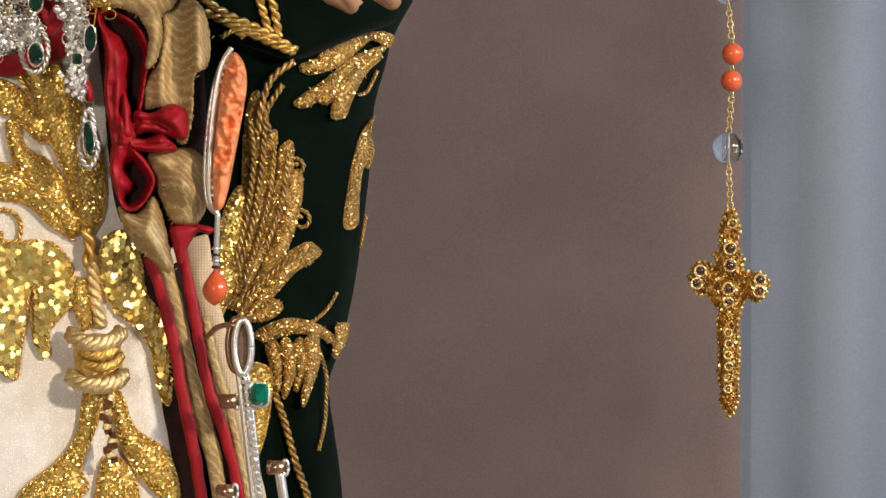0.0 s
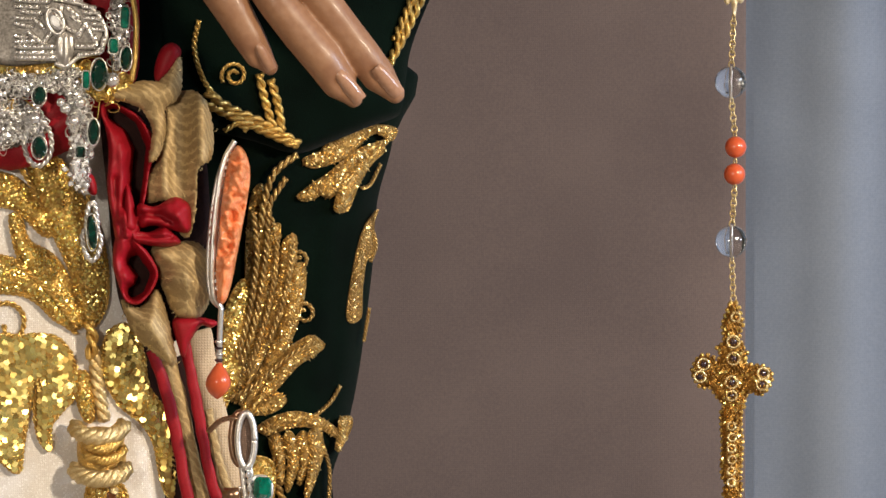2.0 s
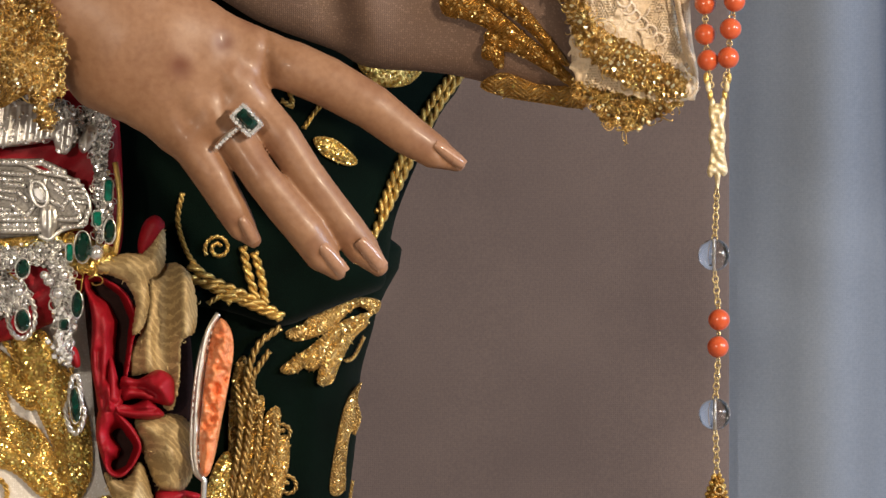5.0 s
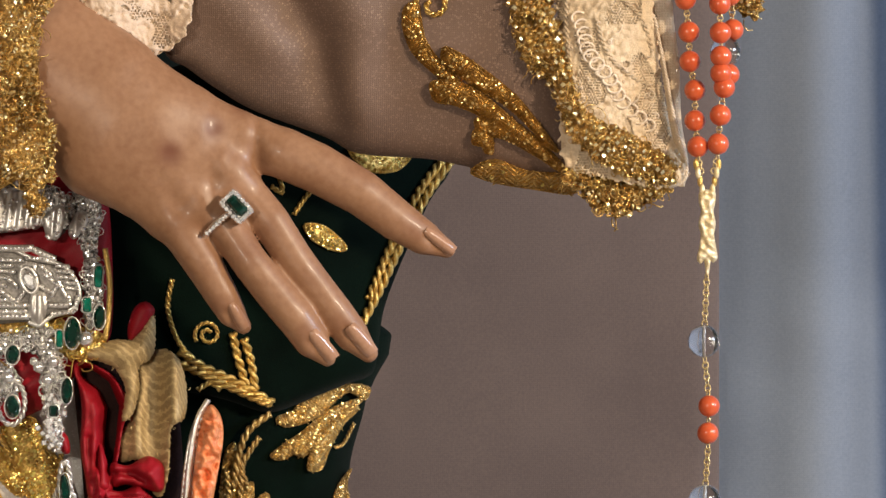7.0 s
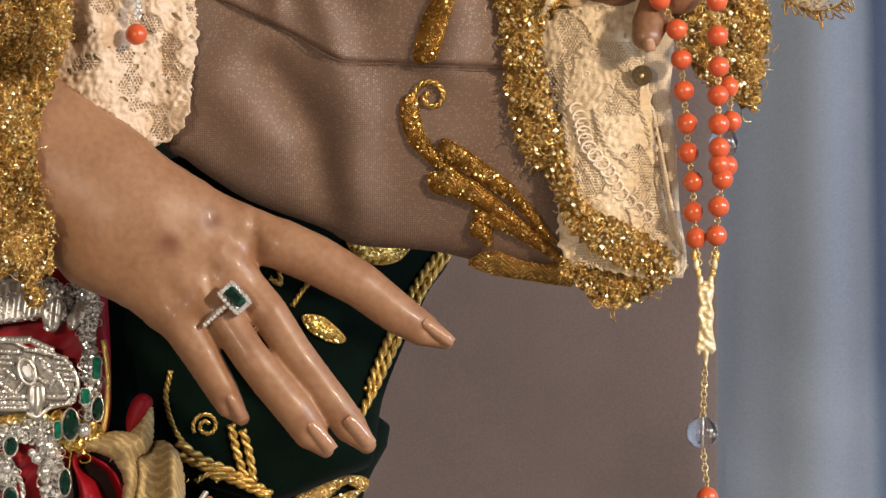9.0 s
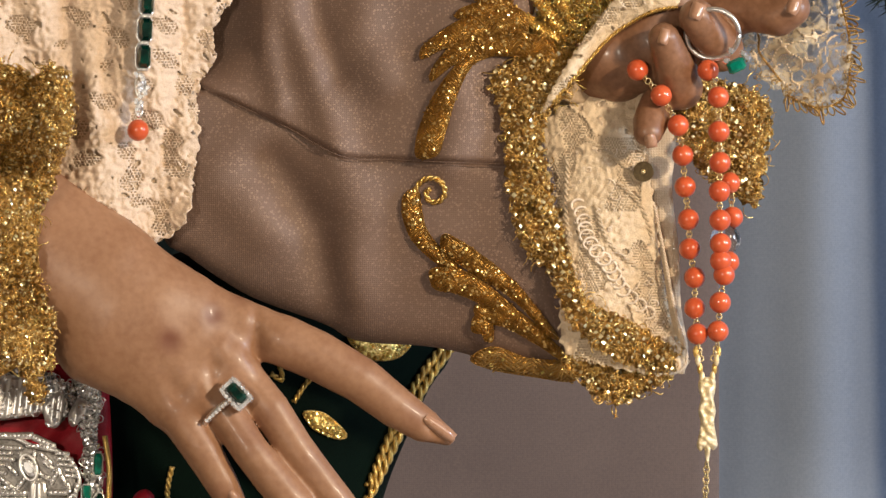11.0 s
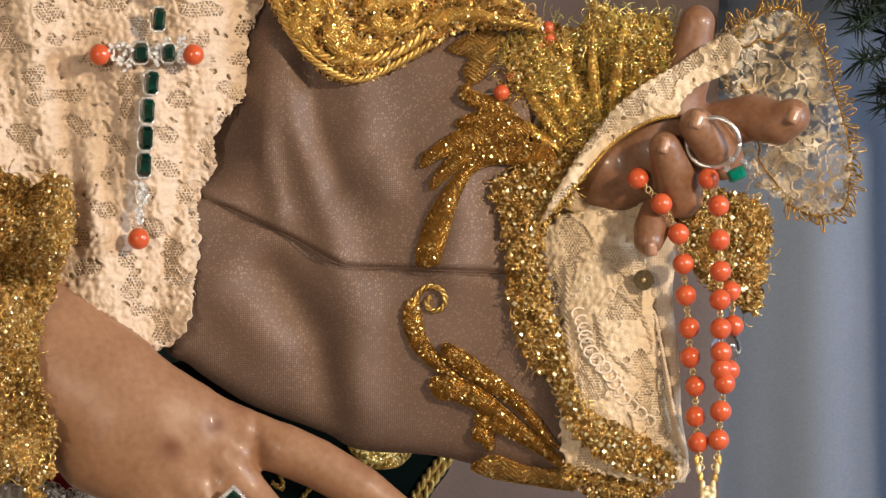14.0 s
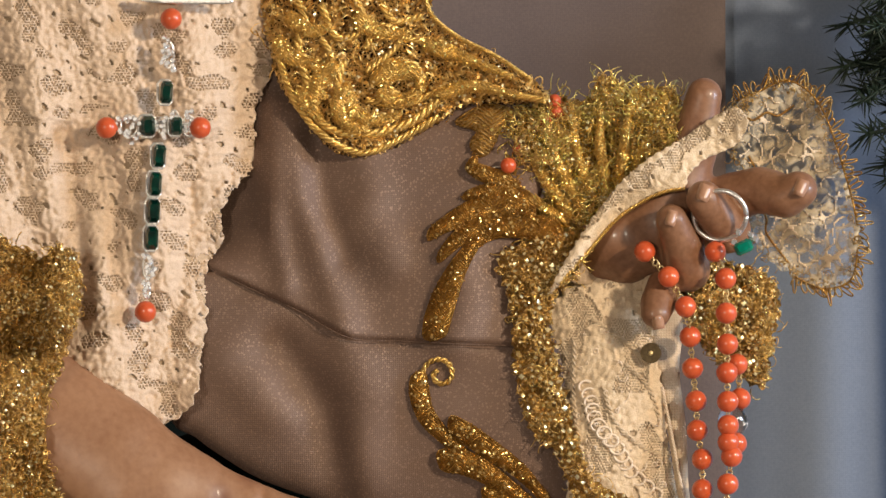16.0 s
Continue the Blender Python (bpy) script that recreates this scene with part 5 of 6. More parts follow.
lower_bars = ((2, 514, 26, 534, 9), (30, 534, 46, 512, 9), (-20, 541, 50, 541, 11), (-20, 560, 52, 560, 13), (86, 540, 122, 540, 12), (92, 556, 130, 552, 9), (133, 550, 138, 524, 9), (92, 524, 104, 500, 8), (104, 500, 118, 528, 8), (-20, 522, 0, 524, 9), (70, 506, 90, 516, 8), (120, 522, 124, 538, 8), (-20, 532, 18, 531, 8), (-20, 551, 50, 551, 7), (62, 500, 66, 514, 8))
for x0, y0, x1, y1, wide in upper_bars + lower_bars:
    path = line3(MID, [(x0, y0, 101), ((x0 + x1) / 2, (y0 + y1) / 2, 102), (x1, y1, 101)], 3)
    band = part("band", tube(path, wide * 0.5 * UNIT, 8, 0.8), SILVER, plaque)
    row = Shape()
    at, _ = resample(path, 6.5 * UNIT)
    for q in at:
        ang = np.arange(6) / 6 * 2 * math.pi + g.rand()
        lean = g.randn(2) * 0.35
        ring_ = q + UNIT * np.stack([2.8 * np.cos(ang), -0.33 * wide - 0.8 + lean[0] * np.cos(ang) + lean[1] * np.sin(ang), 3.1 * np.sin(ang)], 1)
        row.add(np.concatenate([ring_, [q + UNIT * np.array([0.6 * lean[0], -0.33 * wide - 2.6, 0.6 * lean[1]])]]), [[k, (k + 1) % 6, 6] for k in range(6)])
    part("stone_setting", row, DIAMOND, band, smooth=False, kind="stuff")
part("plaque_rim", tube(line3(MID, [(x, y, 100) for x, y in plaque_out[1:-1]], 5), 4 * UNIT, 6), SILVER, plaque)
part("boss", sheet(MID, [(52, 520), (76, 516), (84, 536), (80, 562), (66, 576), (52, 560)], lambda x, y, e: 102 + 10 * np.clip(e / 9, 0, 1) + 2.4 * np.sin((x - 66) / 3.4 * (1 + (576 - y) / 90)), 2.5, 6), SILVER, plaque)
part("oval_stone", cut_stone(MID, 51, 496, 108, 22, 38, -30, 0.6, 12), DIAMOND, plaque, smooth=False)
jewel_plate([(-60, 340), (40, 320), (90, 330), (130, 360), (125, 395), (100, 420), (60, 395), (-60, 405)], 84, 42, 10)
jewel_plate([(130, 335), (165, 330), (180, 380), (172, 430), (180, 520), (165, 580), (148, 560), (150, 470), (135, 400)], 82, 43, 9)
jewel_plate([(-60, 590), (30, 588), (90, 580), (104, 600), (96, 640), (40, 622), (-60, 640)], 78, 44, 9)
jewel_plate([(70, 630), (108, 630), (112, 700), (104, 790), (88, 790), (76, 700)], 74, 45, 9)
jewel_plate([(-60, 640), (0, 640), (30, 660), (28, 700), (-60, 720)], 70, 46, 10)
for outline, ribs in (([(-60, 345), (30, 332), (66, 346), (78, 372), (70, 402), (-60, 412)], 3.2), ([(78, 384), (104, 362), (116, 376), (112, 404), (100, 426), (82, 418)], 2.6), ([(124, 396), (142, 372), (158, 384), (150, 404), (132, 424), (122, 416)], 2.8)):
    rib = part("ribbed_plate", sheet(MID, outline, lambda x, y, e: 100 + 8 * np.clip(e / 6, 0, 1) + 2.2 * np.sin(x / ribs + 0.04 * y), 2.4, 8, 5), SILVER, jewel)
    part("stone_work", scatter(MID, curve(outline, 5, True), lambda x, y, e: 109 + 0 * x, 9, 3.2, 47, 0.5, 8, 1, 0.5, 0.6), DIAMOND, rib, smooth=False, kind="stuff")
part("stone_rim", tube(line3(MID, [(51 + 13 * math.cos(a) + 8 * math.sin(a), 496 + 22 * math.sin(a) - 5 * math.cos(a), 108) for a in np.linspace(0, 6.283, 16)], 3), 3.5 * UNIT, 6), SILVER, jewel)
for x, y, w, h, t in ((174, 490, 15, 38, 4), (154, 540, 16, 26, 0), (176, 562, 20, 42, 6), (128, 590, 28, 54, 4), (22, 628, 24, 34, 10), (118, 692, 20, 46, 2), (95, 728, 17, 20, 0), (22, 720, 26, 40, -8), (115, 870, 18, 62, -6), (105, 600, 12, 30, 0)):
    oval = h > 1.4 * w and w > 16
    part("emerald", cut_stone(MID, x, y, 104, w, h, t, 0.8, 14 if oval else 8), EMERALD if w > 16 else BRIGHT_EMERALD, jewel, smooth=False)
    square = ((1, 0.7), (0.6, 1), (-0.6, 1), (-1, 0.7), (-1, -0.7), (-0.6, -1), (0.6, -1), (1, -0.7), (1, 0.7))
    rim = [(x + lx * w * 0.54, y + ly * h * 0.54, 100) for lx, ly in ([(math.cos(a), math.sin(a)) for a in np.linspace(0, 2 * math.pi, 17)] if oval else square)]
    part("setting", tube(P(MID, *np.array(rim).T), 1.3 * UNIT, 6), SILVER, jewel)
for x, y, r in ((68, 650, 10), (84, 672, 10), (14, 668, 11), (152, 600, 14), (95, 640, 10), (104, 786, 8), (60, 640, 8)):
    part("pearl", ball(MID, x, y, 98, r, rings=6, seg=12), DIAMOND, jewel)
loop = [(115 + 17 * math.cos(a) * (1 if math.sin(a) > 0 else 0.6), 868 + 52 * math.sin(a), 92) for a in np.linspace(0, 2 * math.pi, 26)]
part("pendant_loop", rope(MID, loop, 5, 2), SILVER, jewel)
loop = [(20 + 24 * math.cos(a), 712 + 40 * math.sin(a), 84) for a in np.linspace(0, 2 * math.pi, 22)]
part("pendant_loop", rope(MID, loop, 5, 2), SILVER, jewel)
g = np.random.RandomState(9)
for k in range(40):
    part("stone", cut_stone(MID, 92 + g.randn() * 9, 700 + k * 2.4, 92 + g.rand() * 6, 10, 10, g.rand() * 90, 0.7), DIAMOND, jewel, smooth=False)
part("gold_pin", tube(line3(MID, [(186, 440, 90), (194, 500, 94), (192, 560, 92), (186, 600, 86)], 8), 5 * UNIT, 8), GOLD, jewel)

sash = thing("waist_sash", MID, 60, 640, 20, "crimson satin sash showing between the jewels", "sash")
part("sash_front", sheet(MID, [(-80, 280), (150, 290), (190, 340), (200, 560), (180, 620), (150, 640), (110, 700), (90, 720), (-80, 730)], lambda x, y, e: 30 + 30 * np.sqrt(np.clip(e / 40, 0, 1)) + ripple(x, y, 24, 6, 2), 6, 12), RED, sash)
shf = lambda x, y, e: 66 + 10 * np.clip(e / 10, 0, 1)
shp = sheet(MID, [(-60, 570), (60, 560), (150, 580), (190, 600), (150, 640), (60, 610), (-60, 640)], shf, 5, 8)
gt = part("gold_trim", shp, GOLD, sash)
part("spangle_work", scatter(MID, shp.poly, shf, 9, 5, 51), SEQUIN, gt, smooth=False, kind="stuff")
part("fringe", tangle(MID, shp.poly, lambda x, y, e: 70 + 0 * x, 160, 34, 1.6, 52), GOLD, gt, kind="stuff")
shp = sheet(MID, [(96, 760), (118, 770), (124, 800), (110, 800)], shf, 4, 8)
part("sash_end", shp, RED, sash)

# ---- sleeve of the far arm ----
sleeve = thing("sleeve", TOP, 640, 840, 100, "taupe satin sleeve with gold embroidered scrolls and gold lace", "sleeve")


def sleeve_d(x, y):
    t = np.clip((y - 430) / 470, -1, 1)
    d = 20 + 0.10 * (x - 350) + 130 * np.sqrt(np.clip(1 - t * t * 0.92, 0, 1))
    d = d - 0.75 * np.clip(470 - x, 0, None) * np.clip((400 - y) / 80, 0, 1)
    line = np.interp(x, [300, 365, 520, 610, 700, 900, 1100], [360, 392, 465, 515, 520, 528, 528])
    dy = y - line
    d = d + 9 * np.exp(-np.clip(-dy, 0, None) / 50.0) * np.clip(-dy / 8, 0, 1) - 3 * np.exp(-(dy / 8) ** 2) - 6 * np.exp(-np.clip(dy, 0, None) / 40.0) * (dy > 0)
    d = d + ridge(x, y, [(510, 120), (520, 250), (560, 360), (600, 480)], 34, 20) - ridge(x, y, [(545, 150), (560, 260), (600, 370)], 24, 12)
    d = d + ridge(x, y, [(640, 200), (650, 300), (690, 380)], 46, 20) + ridge(x, y, [(800, 360), (820, 430), (800, 510)], 50, 26)
    d = d + ridge(x, y, [(480, 100), (480, 300), (500, 420)], 22, 12) - ridge(x, y, [(490, 530), (560, 640), (600, 780)], 38, 24)
    d = d + ridge(x, y, [(610, 530), (640, 620), (620, 760)], 50, 20) + ridge(x, y, [(400, 560), (470, 640)], 50, 16) + ripple(x, y, 45, 2.2, 3)
    return d


sl_out = [(330, 40), (470, -20), (640, -60), (800, 20), (900, 60), (960, 200), (930, 330), (920, 500), (970, 660), (1010, 800), (1030, 905), (950, 890), (860, 870), (766, 850), (640, 840), (580, 810), (460, 766), (396, 730), (340, 690), (290, 640), (280, 400)]
part("sleeve_cloth", sheet(TOP, sl_out, lambda x, y, e: sleeve_d(x, y) - 26 * np.exp(-e / 14), 5, 14, 5), TAUPE, sleeve)
T_ = lambda x, y: sleeve_d(x, y) + 1
plume(T_, 61, (42, [(757, 518), (776, 452), (806, 384), (850, 322)]), (40, [(990, 332), (930, 316), (870, 322), (830, 350)]), (44, [(940, 268), (860, 280), (800, 302), (748, 334)]), (34, [(880, 306), (820, 324), (766, 376)]),
      (30, [(915, 245), (860, 252), (812, 262)]), (26, [(900, 236), (856, 224), (826, 208), (838, 194)]), (26, [(940, 300), (900, 270), (880, 240)]), parent=sleeve, org=TOP, mat=BRONZE_GOLD, spangle=DULL_SEQUIN, share=0.22)
plume(T_, 81, (30, [(733, 572), (742, 640), (786, 694), (850, 742)]), (32, [(786, 660), (850, 704), (920, 756), (990, 838)]), (38, [(766, 728), (826, 738), (896, 782), (962, 836)]), (34, [(846, 792), (900, 796), (960, 834), (1006, 872)]),
      (28, [(842, 806), (866, 818), (872, 842)]), parent=sleeve, org=TOP, mat=BRONZE_GOLD, spangle=DULL_SEQUIN, share=0.22)
embroider(sleeve, "embroidered_leaf", TOP, [(840, 872), (880, 852), (940, 872), (1010, 880), (1020, 910), (950, 902), (880, 890)], T_, 14, 10, BRONZE_GOLD, SEQUIN, 9, 3.2, 63, share=0.1, stitch=(12, 4.4, 30), stitch_mat=OLD_GOLD)
embroider(sleeve, "embroidered_leaf", TOP, [(800, 130), (850, 100), (900, 110), (880, 140), (860, 180), (840, 190), (826, 170), (836, 145)], T_, 14, 12, BRONZE_GOLD, SEQUIN, 9, 3.2, 64, share=0.1, stitch=(12, 4.4, 30), stitch_mat=OLD_GOLD)
c = spiral(772, 578, 0, 33, 1.25, 2.6, 1)
c[:, 2] = sleeve_d(c[:, 0], c[:, 1]) + 5
part("scroll", rope(TOP, c, 5), GOLD, sleeve)
part("seam", rope(TOP, [(x, y, float(sleeve_d(np.array(float(x)), np.array(float(y - 3)))) + 1) for x, y in ((365, 392), (440, 428), (520, 465), (610, 513), (700, 519), (800, 524), (900, 527))], 0.9), TAUPE, sleeve)


def gold_lace(parent, name, org, outline, base, wires, seed, length=30, r=1.15, gap=14, net=False, deep=18, fray=(9, 22, 3), mat=CHAMPAGNE, curl=1.3, wire_mat=None, glint=0.55, flake=3.1):
    """A band of gold lace: crumpled foil and net, curly wire over it and spangles caught in it."""
    hf = lambda x, y, e: base(x, y) + 12 * np.clip(e / 20, 0, 1) + ripple(x, y, 11, 5, seed)
    sh = sheet(org, outline, hf, 5, 6, 6, fray, crumple=12)
    # the plain ground carries the gaps' shade in its darker gold
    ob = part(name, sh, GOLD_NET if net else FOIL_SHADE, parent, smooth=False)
    part("wire_work", tangle(org, sh.poly, hf, wires, length, r, seed, curl, deep, 8), wire_mat or mat, ob, kind="stuff")
    part("loop_work", loops(org, sh.poly, hf, int(wires * 1.2), 5.5, 1.15, seed + 3, deep + 2), mat, ob, kind="stuff")
    part("spangle_work", scatter(org, sh.poly, lambda x, y, e: hf(x, y, e) + deep * 0.7, gap * 0.2 * flake, flake, seed + 1, 0.95, 4, 2, glint), PALE_SEQUIN, ob, smooth=False, kind="stuff")
    return ob


def cuff_d(x, y):
    return 185 + 0.05 * (x - 980) + 26 * np.sin((x - 980) / 60) + 10 * np.sin(y / 50 + x / 80) - 75 * np.clip((495 - y) / 130, 0, 1)


gold_lace(sleeve, "gold_lace", TOP, [(876, 372), (930, 340), (1010, 330), (1010, 400), (972, 440), (972, 520), (1000, 640), (1040, 760), (1110, 800), (1190, 850), (1196, 888), (1130, 885), (1060, 850), (1010, 800), (980, 720), (930, 670), (905, 560), (896, 450)], lambda x, y: np.where(x > 985, np.maximum(sleeve_d(x, y) + 3, cuff_d(x, y) + 9), sleeve_d(x, y) + 3), 420, 71, 24, deep=10, glint=0.85, flake=4.3)
gold_lace(sleeve, "gold_lace", TOP, [(1000, 870), (1100, 860), (1190, 850), (1196, 900), (1150, 930), (1110, 950), (1060, 935), (1030, 905)], lambda x, y: 180 + 0 * x, 200, 73, glint=0.7, flake=4.0)
gold_lace(sleeve, "gold_lace", TOP, [(880, 150), (900, 110), (960, 88), (1030, 90), (1060, 50), (1120, 70), (1180, 72), (1206, 130), (1190, 200), (1120, 270), (1060, 350), (1010, 400), (950, 420), (890, 370), (930, 300), (960, 250), (900, 200)], lambda x, y: 150 + 0.12 * (x - 880) + 24 * np.sin(x / 40) * np.sin(y / 36), 1700, 75, 34, 1.05, deep=26, curl=0.8, wire_mat=SEQUIN, glint=0.55, flake=3.4)
fan_d = lambda x, y: 176 + 0.12 * (x - 880)
plume(fan_d, 320, (30, [(1000, 310), (930, 262), (884, 170)]), (28, [(1010, 300), (950, 220), (912, 128)]), (28, [(1030, 290), (980, 200), (952, 104)]), (26, [(1050, 280), (1016, 190), (1006, 96)]), (26, [(1070, 270), (1056, 170), (1058, 66)]),
      (26, [(1090, 260), (1100, 160), (1116, 78)]), (24, [(1110, 240), (1140, 160), (1172, 82)]), (30, [(990, 330), (930, 330), (884, 372)]), (26, [(1030, 330), (990, 370), (950, 410)]), parent=sleeve, org=TOP, mat=GOLD, spangle=SEQUIN, share=0.5, grow=-9)
gold_lace(sleeve, "gold_lace", TOP, [(1190, 400), (1280, 380), (1360, 410), (1372, 460), (1360, 530), (1346, 600), (1290, 570), (1230, 520)], lambda x, y: 170 + 0 * x, 330, 77, glint=0.6, flake=3.8)
clump = curve([(900, 120), (960, 95), (1060, 62), (1180, 80), (1190, 180), (1100, 270), (1020, 380), (940, 400), (930, 300), (960, 240)], 5, True)
part("loose_thread", tangle(TOP, clump, lambda x, y, e: 178 + 0.12 * (x - 880), 50, 52, 1.3, 79, 0.25, 22, 7), SEQUIN, sleeve, kind="stuff")
for x, y in ((975, 92), (980, 112), (958, 128), (912, 178)):
    part("coral_bead", ball(TOP, x, y, 186, 12, rings=6, seg=12), CORAL, sleeve)

# ---- upper gold scrollwork ----
collar = thing("embroidered_overlay", TOP, 640, 190, 150, "openwork gold scroll embroidery over the shoulder", "embroidery")
cb = lambda x, y: 150 + 0.10 * (x - 470) + 14 * np.sin(x / 70)
col_out = [(474, 20), (470, -140), (750, -140), (756, -70), (800, -26), (870, 8), (932, 50), (968, 92), (900, 96), (820, 100), (770, 130), (700, 172), (640, 194), (575, 176), (532, 124), (500, 84)]
# dark sheet added so the openwork's gaps look shaded
part("shade_cloth", sheet(TOP, col_out, lambda x, y, e: cb(x, y) - 16, 8, 6), GAP_SHADE, collar)
gold_lace(collar, "net_ground", TOP, col_out, cb, 160, 81, 34, 1.3, 16, True, 14, (4, 14, 2), glint=0.25)
for r, pts in ((11, [(520, 10), (540, 70), (560, 130), (620, 150), (660, 110)]), (12, [(600, 20), (590, 80), (610, 130), (650, 150), (720, 130), (770, 90)]), (10, [(660, 60), (680, 25), (720, 25), (740, 55), (710, 85), (680, 70)]),
               (9, [(640, 90), (700, 100), (760, 80), (830, 60), (900, 80), (960, 92)]), (9, [(480, -20), (500, 60), (540, 130), (590, 170), (640, 184), (700, 160), (770, 120)]), (10, [(560, -80), (590, -20), (640, -40), (620, -90)]),
               (11, [(500, -110), (530, -60), (520, 0), (560, 40)]), (10, [(660, -100), (690, -50), (740, -60)]), (9, [(700, -20), (760, -10), (830, 20), (900, 50)]), (8, [(570, 90), (560, 60), (580, 20), (560, -20)]),
               (9, [(640, 0), (660, -40), (700, -30), (690, 0), (640, 40)]), (6, [(745, -140), (752, -70), (800, -24), (870, 12), (935, 56)])):
    cc_ = curve(pts, 6)
    part("scroll", rope(TOP, np.column_stack([cc_, cb(cc_[:, 0], cc_[:, 1]) + 20]), r * 0.72, 3, 0.9), GOLD, collar)
C_ = lambda x, y: cb(x, y) + 18
plume(C_, 300, (36, [(592, 24), (560, 58), (545, 98), (560, 130)]), (28, [(600, 60), (612, 104), (652, 128), (704, 116)]), (26, [(590, 80), (602, 130), (640, 148)]), (26, [(528, 66), (534, 100), (560, 128)]),
      (34, [(655, 62), (690, 38), (730, 46), (738, 78)]), (22, [(660, 78), (700, 92), (744, 70)]), (26, [(480, -20), (510, 18), (560, 20)]), (24, [(500, -62), (540, -32), (582, -42)]),
      (28, [(620, -62), (660, -32), (722, -28)]), (24, [(740, -12), (800, 10), (884, 44)]), (20, [(760, 84), (830, 66), (910, 84)]), parent=collar, org=TOP, mat=GOLD, spangle=SEQUIN, share=0.25)

# ---- lace cuff of the far arm ----
cuff = thing("lace_cuff", TOP, 1100, 900, 200, "cream lace cuff edged with gold thread", "cuff")


lining = sheet(TOP, [(1134, 404), (1114, 340), (1062, 356), (1008, 409), (976, 440), (968, 470), (988, 560), (1003, 700), (1003, 848), (1070, 880), (1190, 898), (1220, 886), (1215, 850), (1194, 800), (1174, 690), (1162, 590), (1148, 500)], lambda x, y, e: cuff_d(x, y) + 0.6 - 4 * np.exp(-e / 8), 6, 6)
part("cuff_lining", lining, BEIGE, cuff)
part("lace_fall", sheet(TOP, [(1136, 400), (1116, 336), (1060, 352), (1005, 405), (972, 440), (962, 470), (985, 560), (1000, 700), (1000, 850), (1070, 884), (1190, 902), (1224, 888), (1218, 850), (1196, 800), (1176, 690), (1164, 590), (1150, 500)], lambda x, y, e: cuff_d(x, y) + 3 + lace_relief(x, y, 17, 57, 1.6) + 0.8 * bloom(x, y, 2.6, 7), 2.4, 1.4, 6, (6, 24, 5), holes=lace_gaps(17, 57, 5.6, 1.9, -0.35)), FINE_LACE, cuff)
turn_out = [(966, 436), (976, 410), (1010, 350), (1046, 296), (1090, 240), (1140, 196), (1200, 160), (1262, 118), (1300, 104), (1318, 130), (1296, 170), (1240, 196), (1212, 226), (1206, 246), (1170, 250), (1130, 268), (1084, 300), (1040, 350), (1000, 400)]
turn_d = lambda x, y: 246 + 0.075 * (x - 980) + 10 * np.sin((x - y) / 46) + 14 * np.exp(-((y - np.interp(x, [980, 1090, 1200, 1310], [410, 242, 160, 104])) / 26) ** 2)
part("lace_turnback", sheet(TOP, turn_out, lambda x, y, e: turn_d(x, y) + lace_relief(x, y, 11, 58, 1.8), 2.4, 1.4, 6, (4, 18, 6), holes=lace_gaps(11, 58, 5.6, 1.9, -0.4)), FINE_LACE, cuff)
part("turnback_lining", sheet(TOP, turn_out, lambda x, y, e: turn_d(x, y) - 2.6 - 4 * np.exp(-e / 8), 6, 3), BEIGE, cuff)
part("turnback_cord", rope(TOP, [(x, y, float(turn_d(np.array(float(x)), np.array(float(y)))) + 3) for x, y in ((984, 418), (1040, 354), (1084, 304), (1130, 272), (1170, 254), (1206, 248))], 3.2), GOLD, cuff)
part("palm_net", sheet(TOP, [(1000, 404), (1084, 306), (1150, 262), (1206, 254), (1230, 330), (1200, 420), (1130, 430), (1060, 420)], lambda x, y, e: 176 + 12 * np.sin(x / 30), 6, 3), LACE_GROUND, cuff)
part("thread_work", tangle(TOP, lining.poly.mean(0) + (lining.poly - lining.poly.mean(0)) * 0.86, lambda x, y, e: cuff_d(x, y) + 4, 60, 30, 1.3, 29, 2.2, 3, 10), CREAM_THREAD, cuff, kind="stuff")
part("cuff_rim", rope(TOP, [(1165, 600, 214), (1185, 700, 212), (1200, 780, 208), (1220, 850, 204), (1218, 886, 200), (1190, 900, 200)], 2.6), CREAM_THREAD, cuff)
part("cuff_side", sheet(TOP, [(1130, 420), (1196, 430), (1202, 500), (1196, 570), (1208, 680), (1212, 780), (1224, 856), (1196, 810), (1176, 690)], lambda x, y, e: 194 + 6 * np.sqrt(np.clip(e / 10, 0, 1)), 5, 3), BEIGE, cuff)
for k in range(15):
    t = k / 14
    x, y = 1030 + 118 * t ** 1.5 + 4 * math.sin(k), 600 + 190 * t
    ring_ = [(x + 13 * math.cos(a), y + 11 * math.sin(a), float(cuff_d(np.array(x), np.array(y))) + 5) for a in np.linspace(0, 2 * math.pi, 14)]
    part("thread_ring", tube(P(TOP, *np.array(ring_).T), 2.4 * UNIT, 5), CREAM_THREAD, cuff)
for pts in ([(1060, 600), (1080, 660), (1120, 700), (1160, 720)], [(1100, 560), (1140, 600), (1160, 660)], [(1010, 520), (1010, 640), (1030, 760)], [(1030, 780), (1080, 830), (1150, 860)], [(1040, 480), (1100, 520), (1140, 560)]):
    cc_ = curve(pts, 6)
    part("thread", rope(TOP, np.column_stack([cc_, cuff_d(cc_[:, 0], cc_[:, 1]) + 4]), 4.5), BAND, cuff)
frill_d = lambda x, y: 190 + 26 * np.sin(7 * np.arctan2(y - 290, x - 1300)) * np.hypot(x - 1300, y - 290) / 220 + 8 * np.sin(x / 17 + y / 25)
